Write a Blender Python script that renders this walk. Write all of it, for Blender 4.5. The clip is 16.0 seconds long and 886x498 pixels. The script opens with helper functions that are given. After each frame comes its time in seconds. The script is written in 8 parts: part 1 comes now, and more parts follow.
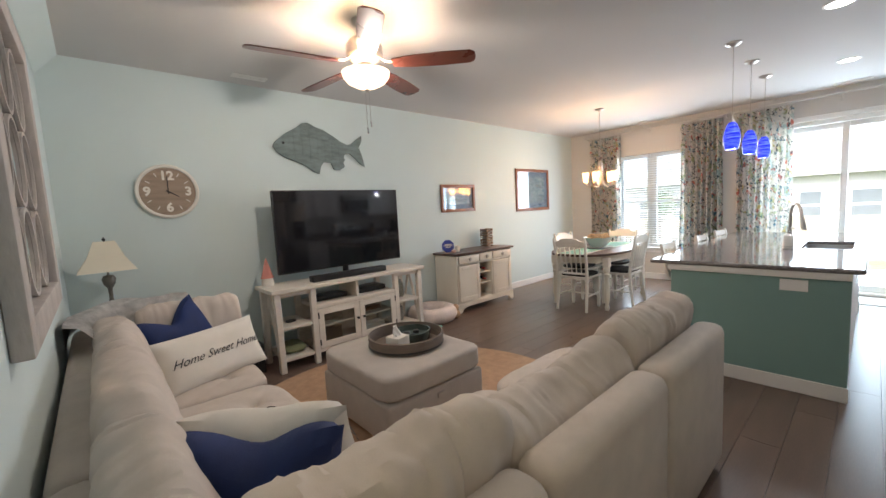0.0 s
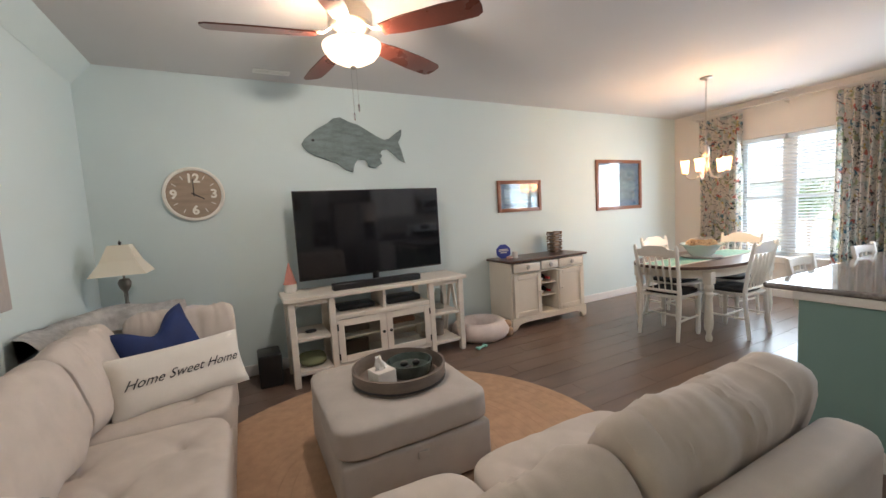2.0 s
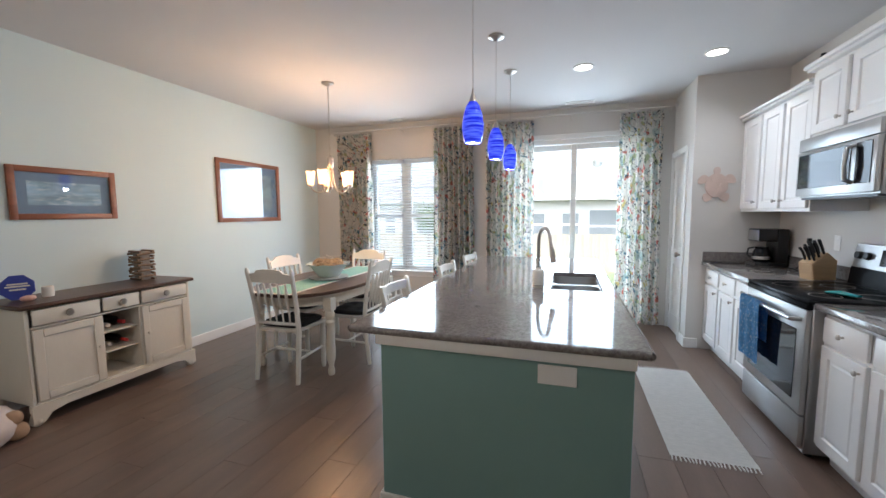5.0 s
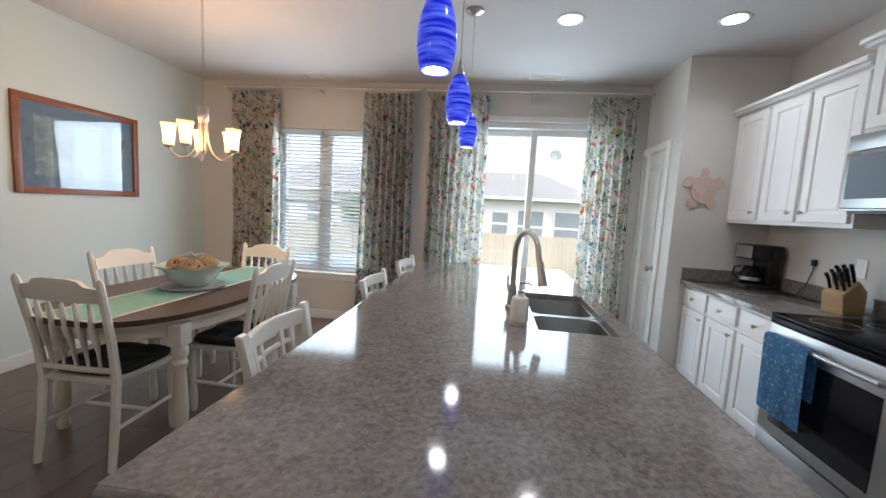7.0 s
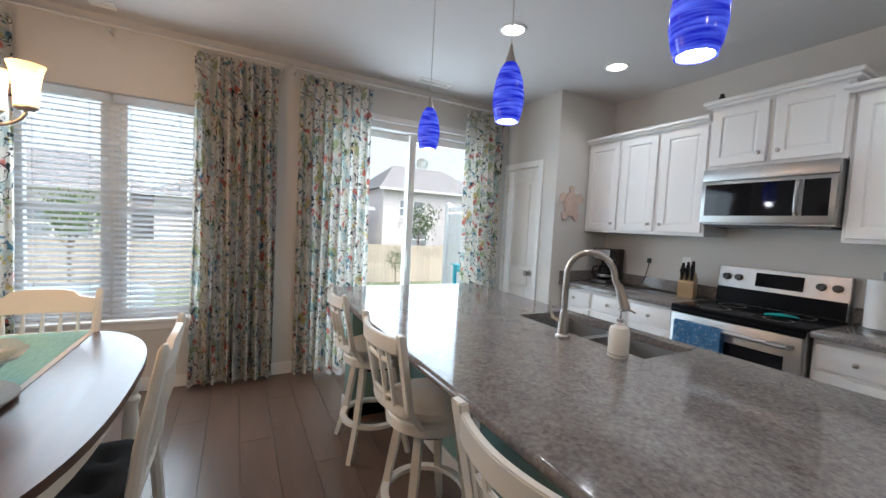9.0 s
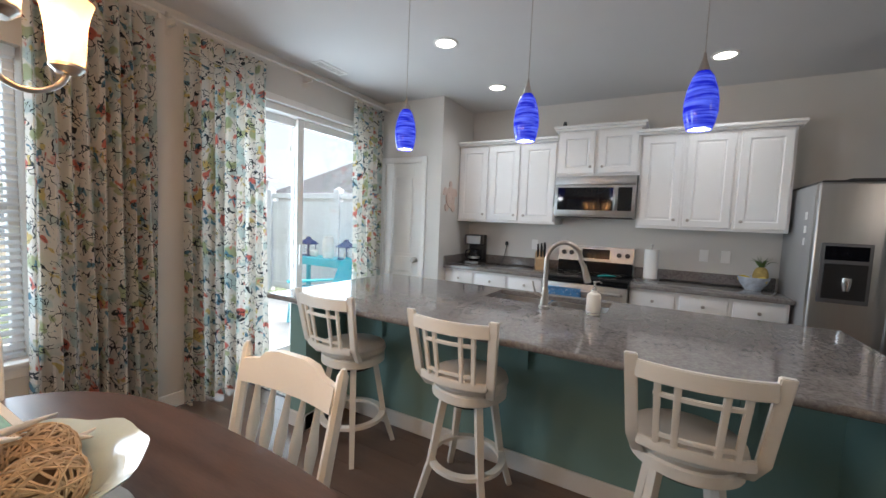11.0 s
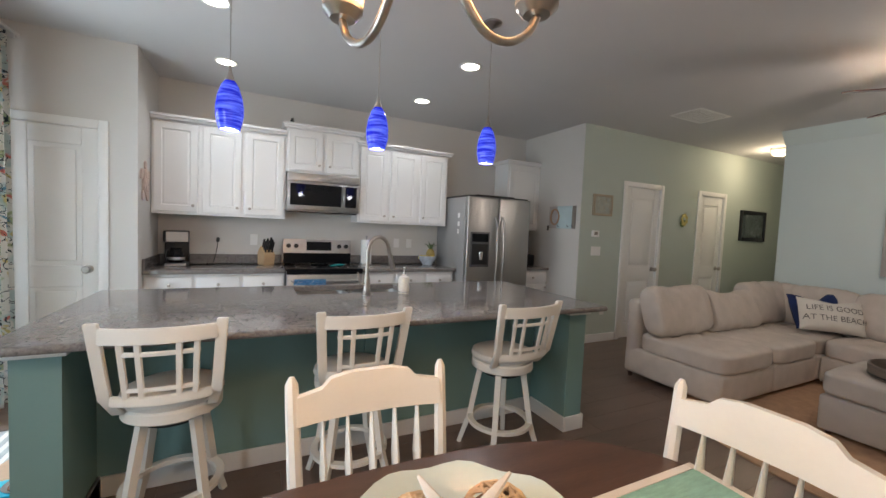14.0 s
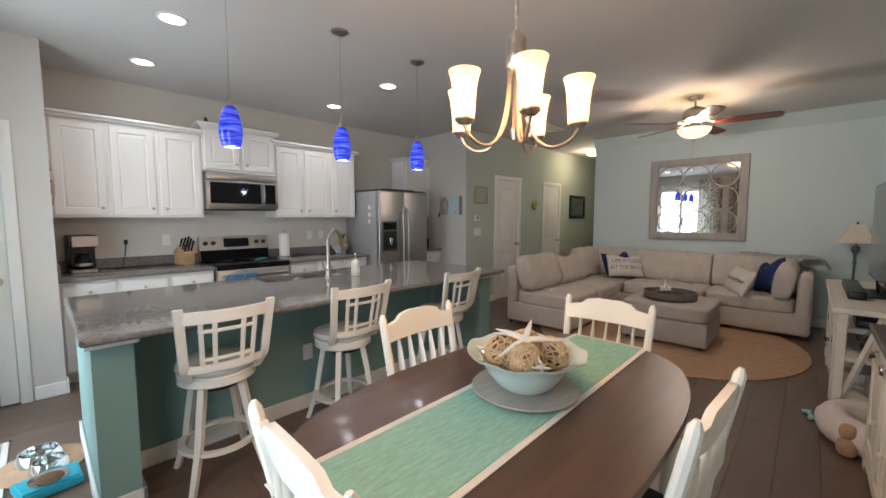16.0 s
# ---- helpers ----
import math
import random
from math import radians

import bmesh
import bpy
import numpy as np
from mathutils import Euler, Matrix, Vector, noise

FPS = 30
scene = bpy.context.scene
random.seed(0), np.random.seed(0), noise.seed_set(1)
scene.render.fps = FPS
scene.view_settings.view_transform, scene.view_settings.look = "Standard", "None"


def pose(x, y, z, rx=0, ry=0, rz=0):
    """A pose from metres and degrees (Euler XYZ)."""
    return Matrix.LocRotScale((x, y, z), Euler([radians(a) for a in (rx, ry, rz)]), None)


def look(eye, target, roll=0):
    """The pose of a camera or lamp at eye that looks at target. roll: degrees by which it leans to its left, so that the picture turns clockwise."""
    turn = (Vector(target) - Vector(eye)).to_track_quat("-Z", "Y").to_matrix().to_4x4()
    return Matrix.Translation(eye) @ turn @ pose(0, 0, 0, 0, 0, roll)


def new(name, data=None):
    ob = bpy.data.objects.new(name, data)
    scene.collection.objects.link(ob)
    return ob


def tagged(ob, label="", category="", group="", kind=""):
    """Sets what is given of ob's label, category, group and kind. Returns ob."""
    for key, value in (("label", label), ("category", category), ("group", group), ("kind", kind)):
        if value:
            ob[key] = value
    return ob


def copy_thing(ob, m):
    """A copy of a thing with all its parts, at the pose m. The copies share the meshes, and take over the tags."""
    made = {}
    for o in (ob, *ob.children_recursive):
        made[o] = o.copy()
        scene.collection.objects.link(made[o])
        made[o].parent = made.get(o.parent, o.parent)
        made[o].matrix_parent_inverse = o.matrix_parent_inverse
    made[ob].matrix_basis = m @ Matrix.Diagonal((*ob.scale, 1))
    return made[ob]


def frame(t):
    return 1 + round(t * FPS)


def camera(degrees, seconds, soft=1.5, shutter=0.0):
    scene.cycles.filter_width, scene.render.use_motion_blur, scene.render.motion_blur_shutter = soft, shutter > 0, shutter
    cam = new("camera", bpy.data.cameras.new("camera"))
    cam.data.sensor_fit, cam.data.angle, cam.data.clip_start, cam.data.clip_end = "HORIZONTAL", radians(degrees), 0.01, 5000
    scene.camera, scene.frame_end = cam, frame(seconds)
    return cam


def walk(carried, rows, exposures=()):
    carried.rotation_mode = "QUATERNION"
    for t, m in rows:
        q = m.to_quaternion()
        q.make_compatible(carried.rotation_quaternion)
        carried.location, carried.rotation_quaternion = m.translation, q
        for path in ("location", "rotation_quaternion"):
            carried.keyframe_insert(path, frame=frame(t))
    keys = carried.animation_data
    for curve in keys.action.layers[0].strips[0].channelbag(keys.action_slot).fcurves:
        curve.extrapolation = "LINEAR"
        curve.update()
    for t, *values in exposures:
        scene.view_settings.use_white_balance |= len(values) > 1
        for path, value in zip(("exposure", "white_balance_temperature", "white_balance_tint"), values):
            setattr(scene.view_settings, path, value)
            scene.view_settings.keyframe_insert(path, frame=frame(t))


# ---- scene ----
cam = camera(97.7, 16.0)
PATH = [
    (0, (0.648, 0.589, 1.424), (1.977, 2.07, 1.225), -3.1),
    (0.5, (0.896, 0.643, 1.387), (2.011, 2.295, 1.212), -3.6),
    (1, (1.083, 0.703, 1.388), (2.01, 2.467, 1.216), -3.7),
    (1.5, (1.34, 0.704, 1.413), (2.169, 2.516, 1.245), -3.6),
    (2, (1.512, 0.728, 1.416), (2.423, 2.499, 1.237), -3.4),
    (2.5, (1.701, 0.837, 1.421), (2.822, 2.484, 1.249), -3.6),
    (3, (1.893, 0.9, 1.416), (3.259, 2.35, 1.24), -3.1),
    (3.5, (2.09, 0.925, 1.412), (3.667, 2.141, 1.228), -2.2),
    (4, (2.298, 0.893, 1.432), (4.039, 1.858, 1.238), -1.5),
    (4.5, (2.457, 0.872, 1.429), (4.293, 1.641, 1.235), -1.0),
    (4.7, (2.544, 0.884, 1.415), (4.409, 1.582, 1.23), -0.8),
    (6.8, (3.597, 1.176, 1.419), (5.559, 1.489, 1.19), 2.9),
    (7, (3.694, 1.242, 1.392), (5.668, 1.488, 1.184), 3.3),
    (7.5, (3.916, 1.49, 1.401), (5.911, 1.483, 1.251), 3.8),
    (8, (4.062, 1.809, 1.391), (6.032, 1.489, 1.262), 3.4),
    (8.5, (4.179, 2.164, 1.388), (6.067, 1.514, 1.261), 2.8),
    (8.7, (4.268, 2.276, 1.383), (6.107, 1.498, 1.261), 2.9),
    (10.8, (4.994, 3.356, 1.401), (6.11, 1.702, 1.259), 2.3),
    (11, (5.075, 3.426, 1.406), (6.056, 1.689, 1.259), 2.3),
    (11.5, (5.286, 3.465, 1.387), (5.912, 1.571, 1.236), 2.3),
    (12, (5.488, 3.457, 1.392), (5.707, 1.475, 1.241), 2.4),
    (12.5, (5.679, 3.563, 1.379), (5.557, 1.572, 1.236), 2.6),
    (13, (5.894, 3.673, 1.371), (5.497, 1.718, 1.238), 2.7),
    (13.5, (6.148, 3.671, 1.371), (5.499, 1.783, 1.256), 2.6),
    (14, (6.363, 3.697, 1.385), (5.483, 1.903, 1.278), 2.5),
    (14.5, (6.632, 3.785, 1.394), (5.56, 2.101, 1.281), 2.0),
    (15, (6.853, 3.783, 1.396), (5.607, 2.222, 1.284), 1.3),
    (15.5, (7.055, 3.864, 1.401), (5.676, 2.42, 1.275), 0.4),
    (16, (7.313, 4.001, 1.411), (5.87, 2.625, 1.248), -0.0),
]
walk(cam, [(t, look(eye, target, roll)) for t, eye, target, roll in PATH], exposures=((0, 2.7, 6400, 10), (2.5, 2.7, 6400, 10), (3.5, 2.7, 6200, 10), (4.3, 2.56, 6050, 10), (5.6, 2.2, 6150, 10), (7, 1.97, 6250, 10), (8.5, 1.9, 6250, 10), (11, 1.95, 6350, 10), (12.5, 2.1, 6400, 10), (14.5, 2.02, 6550, 10), (16, 2.0, 6650, 10)))

# ---- light: overcast sky, window light, and the lamps of the rooms ----
CEIL = 2.743
world = bpy.data.worlds.new("sky")
scene.world = world
world.use_nodes = True
wn = world.node_tree
sky = wn.nodes.new("ShaderNodeTexSky")
sky.sky_type = "NISHITA"
sky.sun_disc = False
sky.sun_elevation, sky.sun_rotation = radians(48), radians(200)
sky.air_density, sky.dust_density, sky.ozone_density = 0.5, 9.0, 0.6
wn.links.new(sky.outputs[0], wn.nodes["Background"].inputs[0])
wn.nodes["Background"].inputs[1].default_value = 0.15


def lamp(name, kind, m, energy, color, **extra):
    data = bpy.data.lights.new(name, kind)
    data.energy, data.color = energy, color
    for key, value in extra.items():
        if key == "size":
            data.size = value
        elif key == "size_y":
            data.shape, data.size_y = "RECTANGLE", value
        elif key == "radius":
            data.shadow_soft_size = value
        elif key == "angle":
            data.angle = value
        elif key == "spot":
            data.spot_size, data.spot_blend = value, 0.8
    ob = new(name, data)
    ob.matrix_world = m
    return ob


WARM, SOFT, DAY = (1.0, 0.56, 0.27), (0.94, 0.96, 1.0), (0.74, 0.88, 1.0)
sun = lamp("sun", "SUN", look((15, -6, 24), (8, 1, 0)), 0.8, (1.0, 0.97, 0.92), angle=radians(14))
lamp("window_light", "AREA", look((7.995, 3.26, 1.42), (0, 3.1, 0.9)), 7.0, DAY, size=1.0, size_y=1.55)
lamp("window_sky", "AREA", look((8.225, 3.26, 1.42), (0, 3.26, 1.0)), 2.9, DAY, size=1.0, size_y=1.55)
lamp("slider_light", "AREA", look((8.26, 0.85, 1.2), (0, 1.0, 0.5)), 17, DAY, size=1.7, size_y=2.2)
RECESSED = [(6.60, 0.81), (6.60, -0.24), (4.76, -0.24), (4.76, 0.80)]
PENDANTS = [(4.975, 1.46), (5.725, 1.46), (6.48, 1.46)]
for x, y in RECESSED:
    lamp("recessed_bulb", "SPOT", look((x, y, CEIL - 0.02), (x, y, 0)), 5.0, SOFT, radius=0.06, spot=radians(150))
for x, y in PENDANTS:
    lamp("pendant_bulb", "POINT", pose(x, y, 1.815), 0.7, SOFT, radius=0.03)
FAN = (2.165, 2.98)
lamp("fan_bulb", "POINT", pose(FAN[0], FAN[1], 2.365), 7.4, (1.0, 0.86, 0.76), radius=0.05)
CHAN = (6.198, 3.268)
ARMS = [radians(a) for a in (45, 122, 190, 284, 343)]
for a in ARMS:
    lamp("chandelier_bulb", "POINT", pose(CHAN[0] + 0.199 * math.cos(a), CHAN[1] + 0.199 * math.sin(a), 1.80), 1.5, WARM, radius=0.03)
lamp("hall_bulb", "POINT", pose(-0.45, 0.72, 2.57), 3.4, (1.0, 0.80, 0.56), radius=0.06)


# ---- materials ----
def mat(name, col, rough=0.5, metal=0.0, var=0.08, scale=6.0, bump=0.08, fine=90.0, stretch=(1, 1, 1), coat=0.0, glow=None, rand=0.0, wear=0.0, wear_col=(0.3, 0.28, 0.25)):
    m = bpy.data.materials.new(name)
    m.use_nodes = True
    nt = m.node_tree
    b = nt.nodes["Principled BSDF"]
    tc = nt.nodes.new("ShaderNodeTexCoord")
    mp = nt.nodes.new("ShaderNodeMapping")
    mp.inputs["Scale"].default_value = stretch
    nt.links.new(tc.outputs["Object"], mp.inputs[0])
    n1 = nt.nodes.new("ShaderNodeTexNoise")
    n1.inputs["Scale"].default_value, n1.inputs["Detail"].default_value = scale, 5
    nt.links.new(mp.outputs[0], n1.inputs["Vector"])
    n2 = nt.nodes.new("ShaderNodeTexNoise")
    n2.inputs["Scale"].default_value, n2.inputs["Detail"].default_value = fine, 3
    nt.links.new(mp.outputs[0], n2.inputs["Vector"])
    add = nt.nodes.new("ShaderNodeMath")
    add.operation = "MULTIPLY_ADD"
    add.inputs[1].default_value, add.inputs[2].default_value = 0.3, 0.0
    nt.links.new(n2.outputs[0], add.inputs[0])
    s2 = nt.nodes.new("ShaderNodeMath")
    s2.operation = "MULTIPLY_ADD"
    s2.inputs[1].default_value = 0.7
    nt.links.new(n1.outputs[0], s2.inputs[0])
    nt.links.new(add.outputs[0], s2.inputs[2])
    src = s2.outputs[0]
    if rand:
        oi = nt.nodes.new("ShaderNodeObjectInfo")
        s3 = nt.nodes.new("ShaderNodeMath")
        s3.operation = "MULTIPLY_ADD"
        s3.inputs[1].default_value = rand
        nt.links.new(oi.outputs["Random"], s3.inputs[0])
        nt.links.new(src, s3.inputs[2])
        src = s3.outputs[0]
    ramp = nt.nodes.new("ShaderNodeValToRGB")
    ramp.color_ramp.elements[0].position, ramp.color_ramp.elements[1].position = 0.3, 0.7 + rand
    ramp.color_ramp.elements[0].color = (*[min(1, c * (1 - var)) for c in col], 1)
    ramp.color_ramp.elements[1].color = (*[min(1, c * (1 + var)) for c in col], 1)
    nt.links.new(src, ramp.inputs[0])
    out = ramp.outputs[0]
    if wear:
        n3 = nt.nodes.new("ShaderNodeTexNoise")
        n3.inputs["Scale"].default_value, n3.inputs["Detail"].default_value = scale * 3, 8
        nt.links.new(mp.outputs[0], n3.inputs["Vector"])
        r3 = nt.nodes.new("ShaderNodeValToRGB")
        r3.color_ramp.elements[0].position, r3.color_ramp.elements[1].position = 0.62 - wear * 0.3, 0.72
        nt.links.new(n3.outputs[0], r3.inputs[0])
        mx = nt.nodes.new("ShaderNodeMix")
        mx.data_type = "RGBA"
        nt.links.new(r3.outputs[0], mx.inputs["Factor"])
        nt.links.new(out, mx.inputs["A"])
        mx.inputs["B"].default_value = (*wear_col, 1)
        out = mx.outputs["Result"]
    nt.links.new(out, b.inputs["Base Color"])
    rr = nt.nodes.new("ShaderNodeMapRange")
    rr.inputs[3].default_value, rr.inputs[4].default_value = rough * 0.85, min(1, rough * 1.15)
    nt.links.new(n1.outputs[0], rr.inputs[0])
    nt.links.new(rr.outputs[0], b.inputs["Roughness"])
    b.inputs["Metallic"].default_value, b.inputs["Coat Weight"].default_value = metal, coat
    if bump:
        bp = nt.nodes.new("ShaderNodeBump")
        bp.inputs["Strength"].default_value, bp.inputs["Distance"].default_value = bump, 0.004
        nt.links.new(n2.outputs[0], bp.inputs["Height"])
        nt.links.new(bp.outputs[0], b.inputs["Normal"])
    if glow:
        b.inputs["Emission Color"].default_value, b.inputs["Emission Strength"].default_value = (*glow[:3], 1), glow[3]
    return m


def node_glass(name, tint=(0.95, 0.98, 1.0), gloss=0.02):
    """A thin clear pane: see-through with a mirror gloss by Fresnel."""
    m = bpy.data.materials.new(name)
    m.use_nodes = True
    nt = m.node_tree
    nt.nodes.remove(nt.nodes["Principled BSDF"])
    tr, gl, fr, pw, mx = (nt.nodes.new("ShaderNode" + k) for k in ("BsdfTransparent", "BsdfGlossy", "LayerWeight", "Math", "MixShader"))
    tr.inputs[0].default_value = (*tint, 1)
    gl.inputs["Roughness"].default_value = gloss
    fr.inputs["Blend"].default_value = 0.25
    pw.operation = "MULTIPLY_ADD"
    pw.inputs[1].default_value, pw.inputs[2].default_value = 0.45, 0.03
    nt.links.new(fr.outputs["Facing"], pw.inputs[0])
    nt.links.new(pw.outputs[0], mx.inputs[0])
    nt.links.new(tr.outputs[0], mx.inputs[1])
    nt.links.new(gl.outputs[0], mx.inputs[2])
    nt.links.new(mx.outputs[0], nt.nodes["Material Output"].inputs[0])
    return m


def speckle(name, dark, mid, light, rough, scale):
    """Polished granite: crystals of three tones at two sizes."""
    m = bpy.data.materials.new(name)
    m.use_nodes = True
    nt = m.node_tree
    b = nt.nodes["Principled BSDF"]
    tc = nt.nodes.new("ShaderNodeTexCoord")
    mp = nt.nodes.new("ShaderNodeMapping")
    mp.inputs["Rotation"].default_value, mp.inputs["Scale"].default_value = (0, 0, 0.5), (1.0, 1.0, 1.0)
    nt.links.new(tc.outputs["Object"], mp.inputs[0])
    va = nt.nodes.new("ShaderNodeTexNoise")
    va.inputs["Scale"].default_value, va.inputs["Detail"].default_value, va.inputs["Roughness"].default_value = scale, 6, 0.75
    vb = nt.nodes.new("ShaderNodeTexVoronoi")
    vb.inputs["Scale"].default_value = scale * 1.6
    vc = nt.nodes.new("ShaderNodeTexNoise")
    vc.inputs["Scale"].default_value, vc.inputs["Detail"].default_value = 11.0, 4
    for n in (va, vb, vc):
        nt.links.new(mp.outputs[0], n.inputs["Vector"])
    sep = nt.nodes.new("ShaderNodeSeparateColor")
    nt.links.new(vb.outputs["Color"], sep.inputs[0])
    m1 = nt.nodes.new("ShaderNodeMath")
    m1.operation = "MULTIPLY_ADD"
    m1.inputs[1].default_value = 0.22
    nt.links.new(sep.outputs[0], m1.inputs[0])
    nt.links.new(va.outputs[0], m1.inputs[2])
    m2 = nt.nodes.new("ShaderNodeMath")
    m2.operation = "MULTIPLY_ADD"
    m2.inputs[1].default_value = 0.34
    nt.links.new(vc.outputs[0], m2.inputs[0])
    nt.links.new(m1.outputs[0], m2.inputs[2])
    r = nt.nodes.new("ShaderNodeValToRGB")
    r.color_ramp.elements[0].position, r.color_ramp.elements[1].position = 0.56, 1.02
    r.color_ramp.elements[0].color, r.color_ramp.elements[1].color = (*dark, 1), (*light, 1)
    e = r.color_ramp.elements.new(0.76)
    e.color = (*mid, 1)
    nt.links.new(m2.outputs[0], r.inputs[0])
    nt.links.new(r.outputs[0], b.inputs["Base Color"])
    b.inputs["Roughness"].default_value, b.inputs["Coat Weight"].default_value = rough, 0.08
    b.inputs["Coat Roughness"].default_value = 0.04
    return m


def floral(name):
    """Printed curtain cloth: cream with teal, coral, moss and yellow blotches and dark scrolls, in the cloth's own UV."""
    m = bpy.data.materials.new(name)
    m.use_nodes = True
    nt = m.node_tree
    b = nt.nodes["Principled BSDF"]
    uv = nt.nodes.new("ShaderNodeUVMap")
    warp = nt.nodes.new("ShaderNodeTexNoise")
    warp.inputs["Scale"].default_value = 6.0
    nt.links.new(uv.outputs[0], warp.inputs["Vector"])
    vm = nt.nodes.new("ShaderNodeVectorMath")
    vm.operation = "MULTIPLY_ADD"
    vm.inputs[1].default_value = (0.12, 0.12, 0)
    nt.links.new(warp.outputs["Color"], vm.inputs[0])
    nt.links.new(uv.outputs[0], vm.inputs[2])
    base = (0.78, 0.75, 0.70, 1)
    out = None
    for k, (sc, lo, hi, c, off) in enumerate(((7, 0.55, 0.62, (0.52, 0.60, 0.58), 0), (9, 0.60, 0.65, (0.44, 0.48, 0.30), 7.3), (10, 0.62, 0.66, (0.62, 0.21, 0.17), 3.1), (12, 0.65, 0.69, (0.62, 0.50, 0.22), 12.7), (14, 0.64, 0.68, (0.12, 0.25, 0.33), 21.4))):
        mp = nt.nodes.new("ShaderNodeMapping")
        mp.inputs["Location"].default_value = (off, off * 1.7, off)
        nt.links.new(vm.outputs[0], mp.inputs[0])
        n = nt.nodes.new("ShaderNodeTexNoise")
        n.inputs["Scale"].default_value, n.inputs["Detail"].default_value = sc, 2
        nt.links.new(mp.outputs[0], n.inputs["Vector"])
        r = nt.nodes.new("ShaderNodeValToRGB")
        r.color_ramp.elements[0].position, r.color_ramp.elements[1].position = lo, hi
        nt.links.new(n.outputs[0], r.inputs[0])
        mx = nt.nodes.new("ShaderNodeMix")
        mx.data_type = "RGBA"
        nt.links.new(r.outputs[0], mx.inputs["Factor"])
        if out is None:
            mx.inputs["A"].default_value = base
        else:
            nt.links.new(out, mx.inputs["A"])
        mx.inputs["B"].default_value = (*c, 1)
        out = mx.outputs["Result"]
    for sc, off, width in ((11.0, 5.0, 0.015), (17.0, 17.0, 0.015)):
        mp = nt.nodes.new("ShaderNodeMapping")
        mp.inputs["Location"].default_value = (off, off, off)
        nt.links.new(vm.outputs[0], mp.inputs[0])
        n = nt.nodes.new("ShaderNodeTexNoise")
        n.inputs["Scale"].default_value, n.inputs["Detail"].default_value = sc, 1.0
        nt.links.new(mp.outputs[0], n.inputs["Vector"])
        cmpn = nt.nodes.new("ShaderNodeMath")
        cmpn.operation = "COMPARE"
        cmpn.inputs[1].default_value, cmpn.inputs[2].default_value = 0.5, width
        nt.links.new(n.outputs[0], cmpn.inputs[0])
        n2 = nt.nodes.new("ShaderNodeTexNoise")
        n2.inputs["Scale"].default_value = sc * 0.9
        nt.links.new(uv.outputs[0], n2.inputs["Vector"])
        gt = nt.nodes.new("ShaderNodeMath")
        gt.operation = "GREATER_THAN"
        gt.inputs[1].default_value = 0.51
        nt.links.new(n2.outputs[0], gt.inputs[0])
        mu = nt.nodes.new("ShaderNodeMath")
        mu.operation = "MULTIPLY"
        nt.links.new(cmpn.outputs[0], mu.inputs[0])
        nt.links.new(gt.outputs[0], mu.inputs[1])
        mx = nt.nodes.new("ShaderNodeMix")
        mx.data_type = "RGBA"
        nt.links.new(mu.outputs[0], mx.inputs["Factor"])
        nt.links.new(out, mx.inputs["A"])
        mx.inputs["B"].default_value = (0.05, 0.06, 0.07, 1)
        out = mx.outputs["Result"]
    nt.links.new(out, b.inputs["Base Color"])
    b.inputs["Roughness"].default_value = 0.9
    tl = nt.nodes.new("ShaderNodeBsdfTranslucent")
    nt.links.new(out, tl.inputs[0])
    ms = nt.nodes.new("ShaderNodeMixShader")
    ms.inputs[0].default_value = 0.22
    nt.links.new(b.outputs[0], ms.inputs[1])
    nt.links.new(tl.outputs[0], ms.inputs[2])
    nt.links.new(ms.outputs[0], nt.nodes["Material Output"].inputs[0])
    return m


def streaked(name, dark, light, glow):
    """Cobalt art glass with pale horizontal swirls, lit from inside."""
    m = mat(name, dark, 0.12, bump=0.0)
    nt = m.node_tree
    b = nt.nodes["Principled BSDF"]
    tc = nt.nodes.new("ShaderNodeTexCoord")
    mp = nt.nodes.new("ShaderNodeMapping")
    mp.inputs["Scale"].default_value, mp.inputs["Rotation"].default_value = (6, 6, 75), (0.10, 0.06, 0)
    nt.links.new(tc.outputs["Object"], mp.inputs[0])
    n = nt.nodes.new("ShaderNodeTexNoise")
    n.inputs["Scale"].default_value, n.inputs["Detail"].default_value = 1.0, 4
    nt.links.new(mp.outputs[0], n.inputs["Vector"])
    r = nt.nodes.new("ShaderNodeValToRGB")
    r.color_ramp.elements[0].position, r.color_ramp.elements[1].position = 0.42, 0.72
    r.color_ramp.elements[0].color, r.color_ramp.elements[1].color = (*dark, 1), (*light, 1)
    nt.links.new(n.outputs[0], r.inputs[0])
    nt.links.new(r.outputs[0], b.inputs["Base Color"])
    nt.links.new(r.outputs[0], b.inputs["Emission Color"])
    b.inputs["Emission Strength"].default_value = glow
    return m


M = {}
M["aqua"] = mat("aqua_wall_paint", (0.61, 0.70, 0.70), 0.75, var=0.02, scale=1.5, bump=0.03, fine=220)
M["sage"] = mat("sage_wall_paint", (0.47, 0.525, 0.475), 0.75, var=0.02, scale=1.5, bump=0.03, fine=220)
M["grey_wall"] = mat("warm_grey_wall_paint", (0.62, 0.60, 0.57), 0.75, var=0.02, scale=1.5, bump=0.03, fine=220)
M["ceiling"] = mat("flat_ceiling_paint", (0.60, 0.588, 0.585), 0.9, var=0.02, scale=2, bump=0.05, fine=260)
M["teal"] = mat("teal_island_paint", (0.20, 0.33, 0.31), 0.6, var=0.03, scale=2, bump=0.03, fine=220)
M["white"] = mat("white_trim_paint", (0.80, 0.79, 0.77), 0.4, var=0.02, scale=3, bump=0.02)
M["cabinet"] = mat("white_cabinet_paint", (0.80, 0.79, 0.78), 0.38, var=0.02, scale=3, bump=0.02)
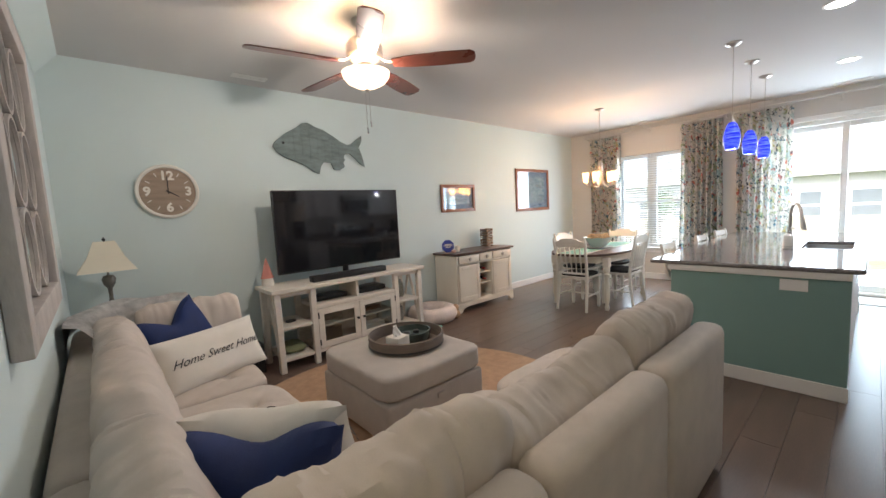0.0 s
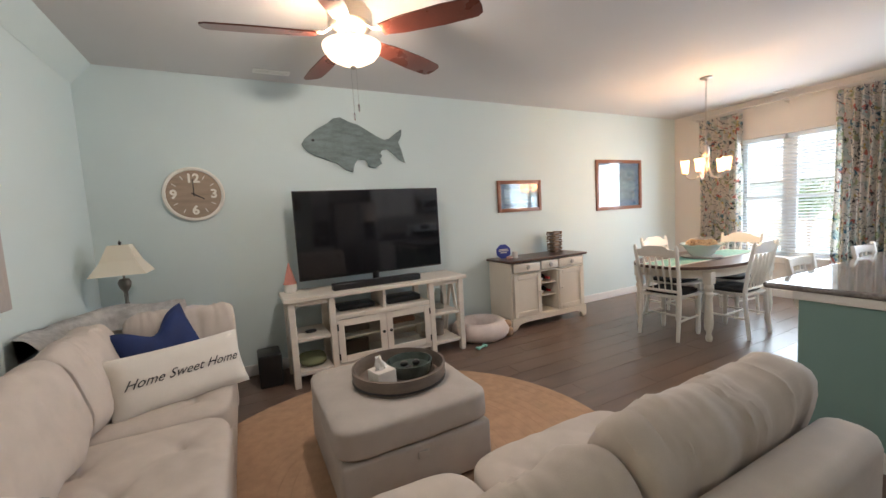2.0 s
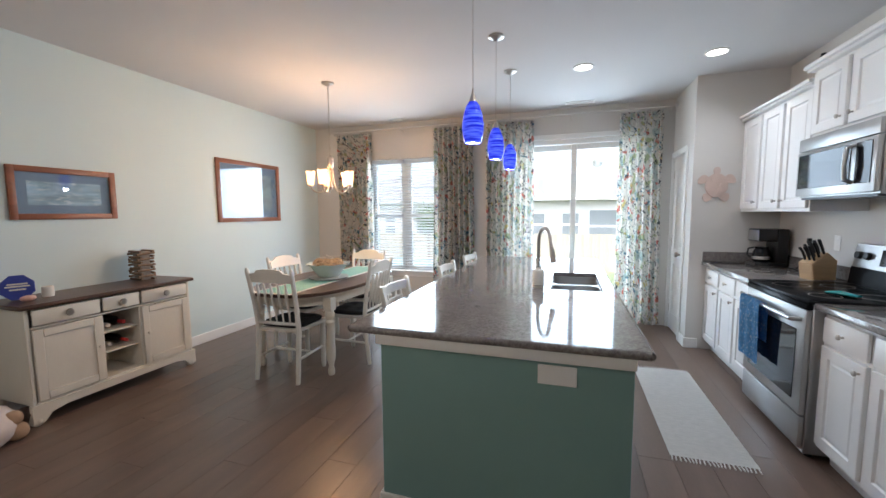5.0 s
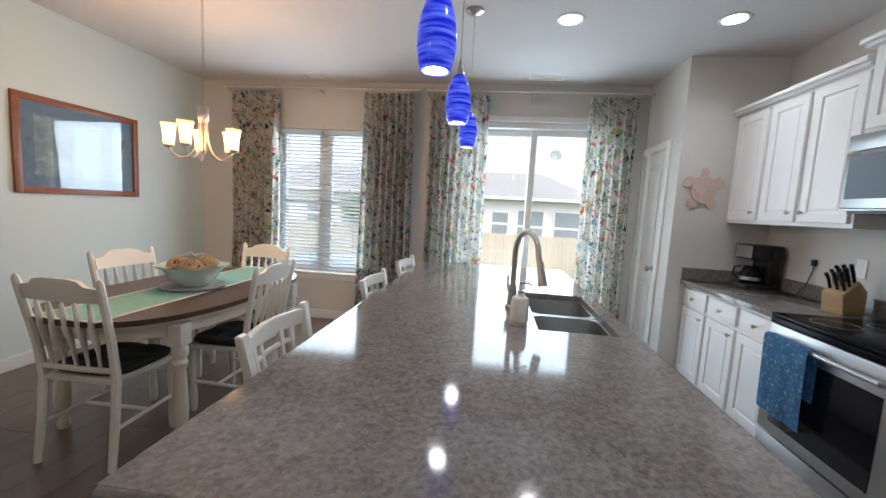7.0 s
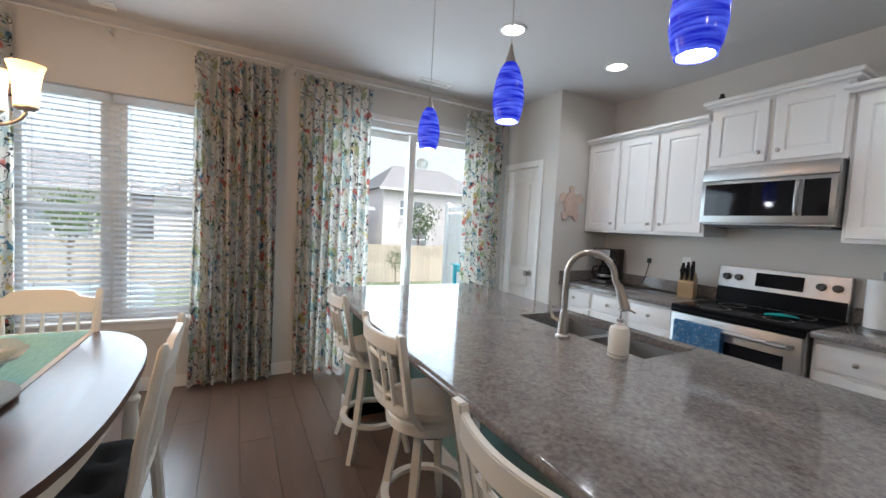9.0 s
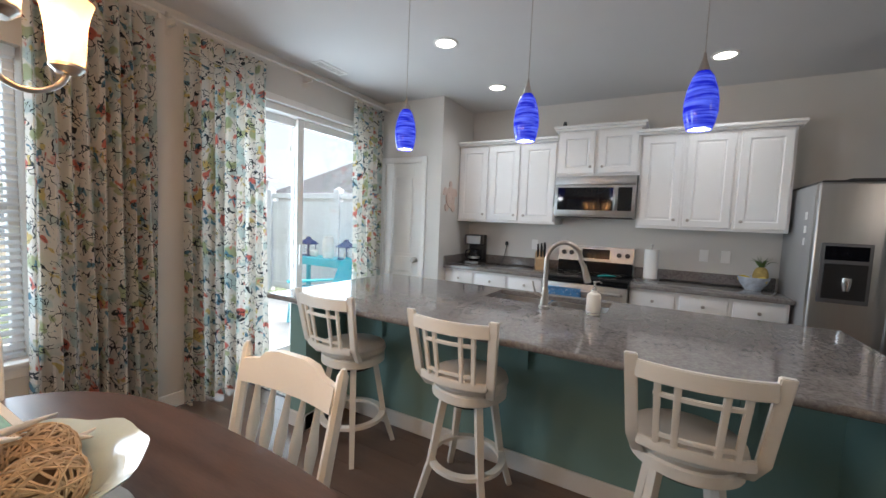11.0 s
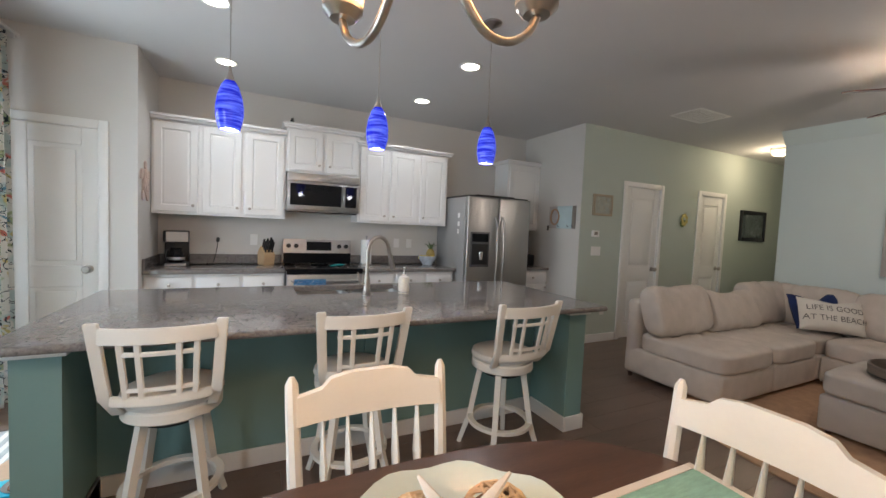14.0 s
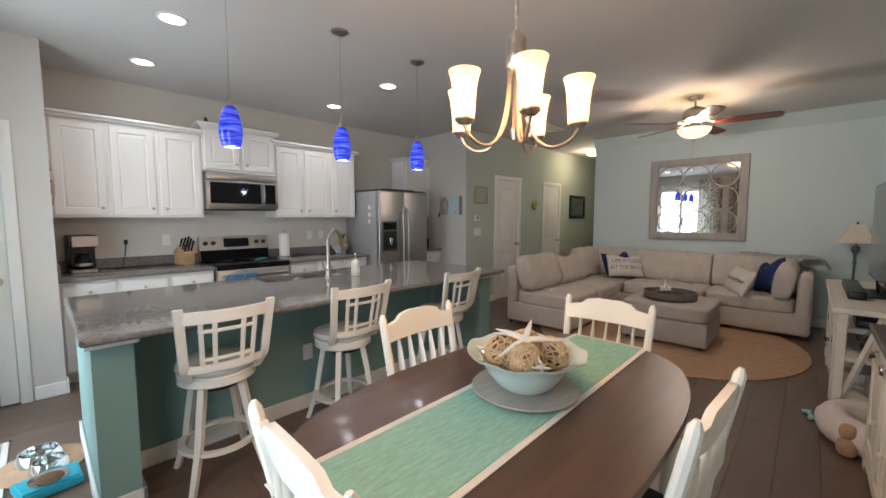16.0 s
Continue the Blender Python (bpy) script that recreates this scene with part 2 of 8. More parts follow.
M["cream"] = mat("cream_furniture_paint", (0.74, 0.69, 0.60), 0.45, var=0.04, scale=6, bump=0.04, stretch=(1, 1, 0.3))
M["offwhite"] = mat("offwhite_chair_paint", (0.78, 0.75, 0.69), 0.4, var=0.03, scale=6, bump=0.03)
M["stand"] = mat("whitewashed_wood", (0.70, 0.65, 0.58), 0.55, var=0.10, scale=5, bump=0.12, fine=60, stretch=(0.3, 3, 3))
M["plank"] = mat("dark_vinyl_plank", (0.155, 0.104, 0.080), 0.30, var=0.26, scale=2.0, bump=0.06, fine=40, stretch=(0.6, 5, 1), rand=0.14)
M["granite"] = speckle("grey_granite", (0.118, 0.104, 0.098), (0.185, 0.167, 0.158), (0.26, 0.238, 0.226), 0.085, 60)
M["steel"] = mat("brushed_steel", (0.42, 0.415, 0.41), 0.36, 1.0, var=0.04, scale=3, bump=0.015, fine=140, stretch=(10, 10, 0.4))
M["nickel"] = mat("brushed_nickel", (0.48, 0.44, 0.40), 0.30, 1.0, var=0.05, bump=0.01)
M["chrome"] = mat("chrome", (0.75, 0.75, 0.75), 0.10, 1.0, var=0.03, bump=0.0)
M["black"] = mat("black_plastic", (0.012, 0.012, 0.013), 0.35, var=0.2, bump=0.03)
M["blackglass"] = mat("black_glass", (0.006, 0.006, 0.008), 0.05, var=0.1, bump=0.0)
M["blackglass"].node_tree.nodes["Principled BSDF"].inputs["Specular IOR Level"].default_value = 0.25
M["cooktop"] = mat("black_ceramic_glass", (0.008, 0.008, 0.009), 0.22, var=0.1, bump=0.0)
M["cooktop"].node_tree.nodes["Principled BSDF"].inputs["IOR"].default_value = 1.12
M["screen"] = mat("television_screen", (0.008, 0.008, 0.010), 0.06, var=0.1, bump=0.0)
M["fabric"] = mat("greige_woven_upholstery", (0.57, 0.505, 0.45), 0.92, var=0.09, scale=9, bump=0.35, fine=420)
M["ottoman"] = mat("grey_woven_upholstery", (0.47, 0.43, 0.395), 0.92, var=0.08, scale=9, bump=0.35, fine=420)
M["navy"] = mat("navy_velvet", (0.008, 0.024, 0.11), 0.75, var=0.3, scale=7, bump=0.25, fine=300)
M["canvas"] = mat("white_cotton_canvas", (0.72, 0.68, 0.62), 0.9, var=0.05, scale=8, bump=0.3, fine=420)
M["jute"] = mat("braided_jute", (0.47, 0.30, 0.19), 0.95, var=0.15, scale=14, bump=0.6, fine=160)
M["espresso"] = mat("espresso_stained_wood", (0.082, 0.044, 0.031), 0.34, var=0.35, scale=4, bump=0.05, fine=50, stretch=(0.6, 6, 1), coat=0.05)
M["cherry"] = mat("cherry_wood", (0.24, 0.085, 0.04), 0.35, var=0.25, scale=5, bump=0.05, stretch=(1, 1, 5))
M["fanblade"] = mat("mahogany_fan_blade", (0.13, 0.035, 0.022), 0.28, var=0.3, scale=4, bump=0.03, coat=0.3)
M["weathered"] = mat("weathered_grey_wood", (0.45, 0.415, 0.39), 0.8, var=0.2, scale=6, bump=0.3, fine=70, stretch=(1, 1, 0.3))
M["greywood"] = mat("grey_driftwood", (0.24, 0.21, 0.18), 0.7, var=0.25, scale=7, bump=0.3, fine=60, stretch=(0.4, 4, 1))
M["mirror"] = mat("silvered_mirror", (0.86, 0.88, 0.88), 0.015, 1.0, var=0.01, bump=0.0)
M["glass"] = node_glass("clear_window_glass")
M["cabglass"] = node_glass("cabinet_glass", (0.75, 0.78, 0.76))
M["floral"] = floral("floral_curtain_cloth")
M["cobalt"] = streaked("cobalt_art_glass", (0.005, 0.01, 0.42), (0.10, 0.16, 0.85), 0.24)
M["bulb"] = mat("lit_bulb", (0.9, 0.85, 0.75), 0.4, glow=(1.0, 0.82, 0.55, 3.0), bump=0)
M["shade"] = mat("lit_frosted_glass", (0.95, 0.76, 0.54), 0.42, glow=(1.0, 0.60, 0.30, 0.12), bump=0, var=0.04)
M["shade"].node_tree.nodes["Principled BSDF"].inputs["Transmission Weight"].default_value = 0.55
M["shade"].node_tree.nodes["Principled BSDF"].inputs["IOR"].default_value = 1.12
M["bowlglass"] = mat("lit_alabaster_glass", (0.85, 0.7, 0.5), 0.4, glow=(1.0, 0.70, 0.42, 0.45), bump=0)
M["lens"] = mat("lit_downlight_lens", (0.9, 0.88, 0.85), 0.4, glow=(1.0, 0.93, 0.82, 2.5), bump=0)
M["blind"] = mat("white_blind_slat", (0.82, 0.83, 0.84), 0.5, var=0.02, bump=0.02)
nt = M["blind"].node_tree
tl, ms = nt.nodes.new("ShaderNodeBsdfTranslucent"), nt.nodes.new("ShaderNodeMixShader")
tl.inputs[0].default_value, ms.inputs[0].default_value = (0.82, 0.84, 0.86, 1), 0.6
nt.links.new(nt.nodes["Principled BSDF"].outputs[0], ms.inputs[1])
nt.links.new(tl.outputs[0], ms.inputs[2])
nt.links.new(ms.outputs[0], nt.nodes["Material Output"].inputs[0])
M["darkcushion"] = mat("charcoal_seat_pad", (0.018, 0.017, 0.018), 0.8, var=0.2, bump=0.3, fine=260)


# ---- building helpers ----
def box(bm, x0, y0, z0, x1, y1, z1, bev=0.0, seg=2):
    vs = [bm.verts.new((x, y, z)) for x in (min(x0, x1), max(x0, x1)) for y in (min(y0, y1), max(y0, y1)) for z in (min(z0, z1), max(z0, z1))]
    fs = [bm.faces.new([vs[i] for i in f]) for f in ((0, 1, 3, 2), (4, 6, 7, 5), (0, 4, 5, 1), (2, 3, 7, 6), (0, 2, 6, 4), (1, 5, 7, 3))]
    if bev:
        es = {e for f in fs for e in f.edges}
        bmesh.ops.bevel(bm, geom=list(es), offset=bev, segments=seg, affect="EDGES", profile=0.5)
    return bm


def lathe(bm, prof, x=0.0, y=0.0, z=0.0, seg=24, a0=0.0, close=True):
    """A turned shape from (radius, height) pairs."""
    rings = []
    for r, h in prof:
        if r < 1e-5:
            rings.append([bm.verts.new((x, y, z + h))])
        else:
            rings.append([bm.verts.new((x + r * math.cos(a0 + 2 * math.pi * i / seg), y + r * math.sin(a0 + 2 * math.pi * i / seg), z + h)) for i in range(seg)])
    for a, b in zip(rings, rings[1:]):
        for i in range(seg):
            j = (i + 1) % seg
            if len(a) == 1 and len(b) == 1:
                continue
            if len(a) == 1:
                bm.faces.new((a[0], b[j], b[i]))
            elif len(b) == 1:
                bm.faces.new((a[i], a[j], b[0]))
            else:
                bm.faces.new((a[i], a[j], b[j], b[i]))
    if close:
        for ring, flip in ((rings[0], True), (rings[-1], False)):
            if len(ring) > 2:
                bm.faces.new(ring[::-1] if flip else ring)
    return bm


def tube(bm, pts, r, seg=8, cap=True, flat=None):
    """A rod along points; r is one radius or one for each point; flat squeezes it along its second axis."""
    pts = [Vector(p) for p in pts]
    rs = r if isinstance(r, (list, tuple)) else [r] * len(pts)
    rings, up = [], None
    for i, p in enumerate(pts):
        d = (pts[min(i + 1, len(pts) - 1)] - pts[max(i - 1, 0)]).normalized()
        if up is None:
            up = Vector((0, 0, 1)) if abs(d.z) < 0.9 else Vector((1, 0, 0))
        u = d.cross(up).normalized()
        v = u.cross(d).normalized()
        up = v
        rings.append([bm.verts.new(p + rs[i] * (math.cos(2 * math.pi * k / seg) * u + (flat or 1.0) * math.sin(2 * math.pi * k / seg) * v)) for k in range(seg)])
    for a, b in zip(rings, rings[1:]):
        for k in range(seg):
            bm.faces.new((a[k], a[(k + 1) % seg], b[(k + 1) % seg], b[k]))
    if cap:
        bm.faces.new(rings[0][::-1])
        bm.faces.new(rings[-1])
    return bm


def slab(bm, outline, z0, z1, bev=0.0, axis="z"):
    """An outline of (a, b) pairs made solid between two heights; axis y stands it upright with a along x, b along z."""
    def at(a, b, c):
        return (a, b, c) if axis == "z" else ((a, c, b) if axis == "y" else (c, a, b))
    lo = [bm.verts.new(at(a, b, z0)) for a, b in outline]
    hi = [bm.verts.new(at(a, b, z1)) for a, b in outline]
    n = len(outline)
    fs = [bm.faces.new(lo[::-1]), bm.faces.new(hi)]
    for i in range(n):
        bm.faces.new((lo[i], lo[(i + 1) % n], hi[(i + 1) % n], hi[i]))
    if bev:
        bmesh.ops.bevel(bm, geom=list({e for f in fs for e in f.edges}), offset=bev, segments=2, affect="EDGES")
    return bm


def soft_box(bm, cx, cy, cz, sx, sy, sz, p=4.0, n=10, puff=0.0, wrinkle=0.0, seed=0.0, tufts=()):
    """A stuffed cushion: a box rounded like a superellipsoid, puffed in the middle, wrinkled, with dips at the tufts (x, y)."""
    grid = {}
    def vert(u, v, w):
        key = (round(u, 4), round(v, 4), round(w, 4))
        if key not in grid:
            d = (abs(u) ** p + abs(v) ** p + abs(w) ** p) ** (1 / p)
            q = Vector((u / d, v / d, w / d))
            k = 1 + puff * (1 - min(1, max(abs(q.x), abs(q.y)) ** 2))
            co = Vector((q.x * sx / 2, q.y * sy / 2, q.z * sz / 2 * k))
            if wrinkle:
                s = Vector((co.x * 5 + seed, co.y * 5, co.z * 5 + seed))
                co += q * wrinkle * noise.noise(s) + q * wrinkle * 0.5 * noise.noise(Vector((s.x * 3.1, s.y * 2.0, s.z * 3.3)))
            for tx, ty in tufts:
                if co.z > 0:
                    co.z -= 0.046 * math.exp(-math.hypot(co.x - tx, co.y - ty) / 0.038) + 0.017 * math.exp(-abs(abs(co.x - tx) - abs(co.y - ty)) / 0.018) * math.exp(-math.hypot(co.x - tx, co.y - ty) / 0.12)
            grid[key] = bm.verts.new((cx + co.x, cy + co.y, cz + co.z))
        return grid[key]
    st = [math.tan((-1 + 2 * i / n) * math.pi / 4) for i in range(n + 1)]
    for ax in range(3):
        for sgn in (-1, 1):
            for i in range(n):
                for j in range(n):
                    q = []
                    for a, b in ((i, j), (i + 1, j), (i + 1, j + 1), (i, j + 1)):
                        c = [0, 0, 0]
                        c[ax], c[(ax + 1) % 3], c[(ax + 2) % 3] = sgn, st[a], st[b]
                        q.append(vert(*c))
                    bm.faces.new(q if sgn > 0 else q[::-1])
    return bm


def mesh_of(name, bm, material, smooth=True, fix=True):
    if fix:
        bmesh.ops.recalc_face_normals(bm, faces=bm.faces)
    me = bpy.data.meshes.new(name)
    bm.to_mesh(me)
    bm.free()
    me.materials.append(M[material] if isinstance(material, str) else material)
    if smooth:
        me.shade_smooth()
        me.set_sharp_from_angle(angle=radians(38))
    return me


def thing(name, at, label, category, group="", rz=0.0):
    """A thing that parents its parts; its origin is at its base."""
    ob = new(name)
    ob.empty_display_size = 0.1
    ob.matrix_world = pose(*at, 0, 0, rz)
    return tagged(ob, label, category, group)


def part(name, bm, material, parent, label="", world=False, smooth=True):
    """Links a bmesh as one mesh under a thing or part; world: its points are in the room's metres, not the thing's."""
    ob = new(name, mesh_of(name, bm, material, smooth))
    ob.parent = parent
    if world:
        m = Matrix.Identity(4)
        chain, up = [], parent
        while up is not None:
            chain.append(up.matrix_basis)
            up = up.parent
        for step in chain[::-1]:
            m = m @ step
        ob.matrix_basis = m.inverted()
    return tagged(ob, label)


def single(name, bm, material, label, category, group="", kind="", smooth=True):
    """A thing of one mesh, its points in the room's metres; the origin goes to its base."""
    co = [v.co for v in bm.verts]
    base = Vector(((min(c.x for c in co) + max(c.x for c in co)) / 2, (min(c.y for c in co) + max(c.y for c in co)) / 2, min(c.z for c in co)))
    bmesh.ops.translate(bm, vec=-base, verts=bm.verts)
    ob = new(name, mesh_of(name, bm, material, smooth))
    ob.location = base
    return tagged(ob, label, category, group, kind)


def structure(name, bm, material, label, category=""):
    ob = new(name, mesh_of(name, bm, material, False))
    return tagged(ob, label, category or name.split("_")[0], "", "structure")


def text_mesh(bm, words, size, shear=0.0, bold=0.0):
    """Flat letters in the built-in font, centred, in the x-y plane, added to bm."""
    cu = bpy.data.curves.new("letters", "FONT")
    cu.body, cu.size, cu.align_x, cu.align_y, cu.shear, cu.offset = words, size, "CENTER", "CENTER", shear, bold
    cu.resolution_u = 3
    ob = bpy.data.objects.new("letters", cu)
    scene.collection.objects.link(ob)
    bpy.context.view_layer.update()
    me = bpy.data.meshes.new_from_object(ob)
    bm.from_mesh(me)
    bpy.data.objects.remove(ob)
    bpy.data.meshes.remove(me)
    bpy.data.curves.remove(cu)
    return bm


# ---- the shell: walls, ceiling, openings ----
NY, EX, WX, KY, GY, AX = 4.75, 8.03, 0.45, -1.02, 0.13, 2.745
b = bmesh.new()
box(b, WX - 0.2, NY, 0, EX + 0.2, NY + 0.2, CEIL)
structure("wall_north", b, "aqua", "pale aqua painted living room wall", "wall")
b = bmesh.new()
box(b, WX - 0.2, 1.17, 0, WX, NY, CEIL)
slab(b, [(WX + 0.002, 2.58), (WX + 0.14, CEIL), (WX + 0.002, CEIL)], 1.17, NY - 0.001, axis="y")
structure("wall_west", b, "aqua", "pale aqua painted wall with sloped cornice", "wall")
b = bmesh.new()
box(b, -3.0, 1.17, 0, WX - 0.2, 1.32, CEIL)
structure("wall_hall_north", b, "aqua", "pale aqua painted hall wall", "wall")
b = bmesh.new()
box(b, -3.2, 0.0, 0, -3.0, 1.32, CEIL)
structure("wall_hall_end", b, "sage", "sage painted wall closing the hall", "wall")
D1, D2, DH = (1.275, 1.95), (-0.245, 0.35), 2.045
b = bmesh.new()
for x0, x1, z0 in ((-3.0, D2[0], 0), (D2[0], D2[1], DH), (D2[1], D1[0], 0), (D1[0], D1[1], DH), (D1[1], AX - 0.003, 0)):
    box(b, x0, -0.02, z0, x1, GY, CEIL)
structure("wall_hall_south", b, "sage", "sage green painted hall wall with two doorways", "wall")
b = bmesh.new()
box(b, AX - 0.15, KY, 0, AX, GY - 0.003, CEIL)
structure("wall_alcove", b, "grey_wall", "light grey painted wall beside the refrigerator", "wall")
b = bmesh.new()
box(b, AX - 0.15, KY - 0.15, 0, 7.37, KY, CEIL)
structure("wall_south", b, "grey_wall", "light grey painted kitchen wall", "wall")
PX, PY, PD = 7.22, -0.27, (7.47, 7.99)
b = bmesh.new()
box(b, PX, KY, 0, PX + 0.15, PY, CEIL)
for x0, x1, z0 in ((PX + 0.15, PD[0], 0), (PD[0], PD[1], DH), (PD[1], EX, 0)):
    box(b, x0, PY - 0.12, z0, x1, PY, CEIL)
box(b, 7.37, KY - 0.15, 0, EX + 0.2, KY, CEIL)
structure("wall_pantry", b, "grey_wall", "light grey painted pantry wall with doorway", "wall")
WIN, SLI = (2.72, 3.80, 0.56, 2.22), (-0.06, 1.78, 0.0, 2.36)
b = bmesh.new()
box(b, EX, KY - 0.15, 0, EX + 0.2, SLI[0], CEIL)
box(b, EX, SLI[0], SLI[3], EX + 0.2, SLI[1], CEIL)
box(b, EX, SLI[1], 0, EX + 0.2, WIN[0], CEIL)
box(b, EX, WIN[0], 0, EX + 0.2, WIN[1], WIN[2])
box(b, EX, WIN[0], WIN[3], EX + 0.2, WIN[1], CEIL)
box(b, EX, WIN[1], 0, EX + 0.2, NY, CEIL)
structure("wall_east", b, "grey_wall", "light grey painted wall with window and patio door", "wall")
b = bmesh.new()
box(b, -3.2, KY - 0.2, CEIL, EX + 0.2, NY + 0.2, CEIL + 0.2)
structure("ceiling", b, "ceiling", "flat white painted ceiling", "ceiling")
b = bmesh.new()
box(b, -3.2, KY - 0.2, -0.15, EX + 0.2, NY + 0.2, -0.012)
floor = structure("floor", b, "plank", "dark grey-brown wood plank floor", "floor")


def baseboards():
    b = bmesh.new()
    h, d = 0.105, 0.016
    for x0, y0, x1, y1 in ((WX, NY - d, EX, NY), (WX, 1.17, WX + d, NY - d), (-3.0, 1.17 - d, WX, 1.17), (-3.0, GY, D2[0] - 0.075, GY + d), (D2[1] + 0.075, GY, D1[0] - 0.075, GY + d), (D1[1] + 0.075, GY, AX, GY + d),
                           (AX, -0.36, AX + d, GY + d), (EX - d, SLI[1] + 0.06, EX, NY - d), (PX - d, -0.38, PX, PY + d), (PX, PY, PD[0] - 0.075, PY + d)):
        box(b, x0, y0, 0.0, x1, y1, h, 0.004, 1)
    structure("baseboard", b, "white", "white painted baseboard", "baseboard")


baseboards()


# ---- doors, windows, curtains ----
def panel_door(name, x0, x1, yf, label, knob_side, knob="nickel"):
    """A two-panel door in a wall that faces +y at yf, with its casing."""
    d = thing(name, ((x0 + x1) / 2, yf, 0), label, "door")
    d["kind"] = "structure"
    b = bmesh.new()
    box(b, x0 + 0.003, yf - 0.055, 0.008, x1 - 0.003, yf - 0.022, DH - 0.003)
    w = x1 - x0
    st, rail = 0.105, ((0.008, 0.21), (0.80, 0.97), (DH - 0.14, DH - 0.003))
    for a, c in ((x0 + 0.003, x0 + st), (x1 - st, x1 - 0.003)):
        box(b, a, yf - 0.0225, 0.008, c, yf - 0.012, DH - 0.003, 0.004, 1)
    for z0, z1 in rail:
        box(b, x0 + st, yf - 0.0225, z0, x1 - st, yf - 0.012, z1, 0.004, 1)
    leaf = part("leaf", b, "white", d, world=True)
    for z0, z1 in ((0.21, 0.80), (0.97, DH - 0.14)):
        b = bmesh.new()
        box(b, x0 + st + 0.035, yf - 0.022, z0 + 0.035, x1 - st - 0.035, yf - 0.013, z1 - 0.035, 0.007, 2)
        part("panel", b, "white", leaf, world=True)
    kx = x0 + 0.065 if knob_side < 0 else x1 - 0.065
    b = bmesh.new()
    lathe(b, [(0, 0), (0.032, 0), (0.032, 0.008), (0.012, 0.012), (0.012, 0.035), (0.026, 0.045), (0.030, 0.058), (0.022, 0.070), (0, 0.073)], seg=20)
    bmesh.ops.transform(b, matrix=pose(kx, yf - 0.012, 0.94, -90, 0, 0), verts=b.verts)
    part("knob", b, knob, leaf, "satin nickel door knob", world=True)
    for z in (0.25, 1.05, 1.85):
        hx = x1 if knob_side < 0 else x0
        b = bmesh.new()
        tube(b, [(hx, yf - 0.012, z - 0.045), (hx, yf - 0.012, z + 0.045)], 0.006)
        part("hinge", b, knob, leaf, world=True)
    c = 0.065
    for nm, (a0, z0, a1, z1) in (("casing", (x0 - c, 0, x0, DH + c)), ("casing", (x1, 0, x1 + c, DH + c)), ("head_casing", (x0, DH, x1, DH + c))):
        b = bmesh.new()
        box(b, a0, yf + 0.001, z0, min(a1, EX - 0.002), yf + 0.018, z1, 0.005, 2)
        part(nm, b, "white", d, world=True)
    b = bmesh.new()
    for a0, a1 in ((x0, x0 + 0.003), (x1 - 0.003, x1)):
        box(b, a0, yf - 0.11, 0, a1, yf, DH)
    box(b, x0 + 0.003, yf - 0.11, DH - 0.003, x1 - 0.003, yf, DH)
    part("jamb", b, "white", d, world=True)


panel_door("door_1", D1[0], D1[1], GY, "white two-panel interior door, closed, in the hall", -1)
panel_door("door_2", D2[0], D2[1], GY, "white two-panel closet door, closed, down the hall", -1)
panel_door("door_3", PD[0], PD[1], PY, "white two-panel pantry door, closed", -1)


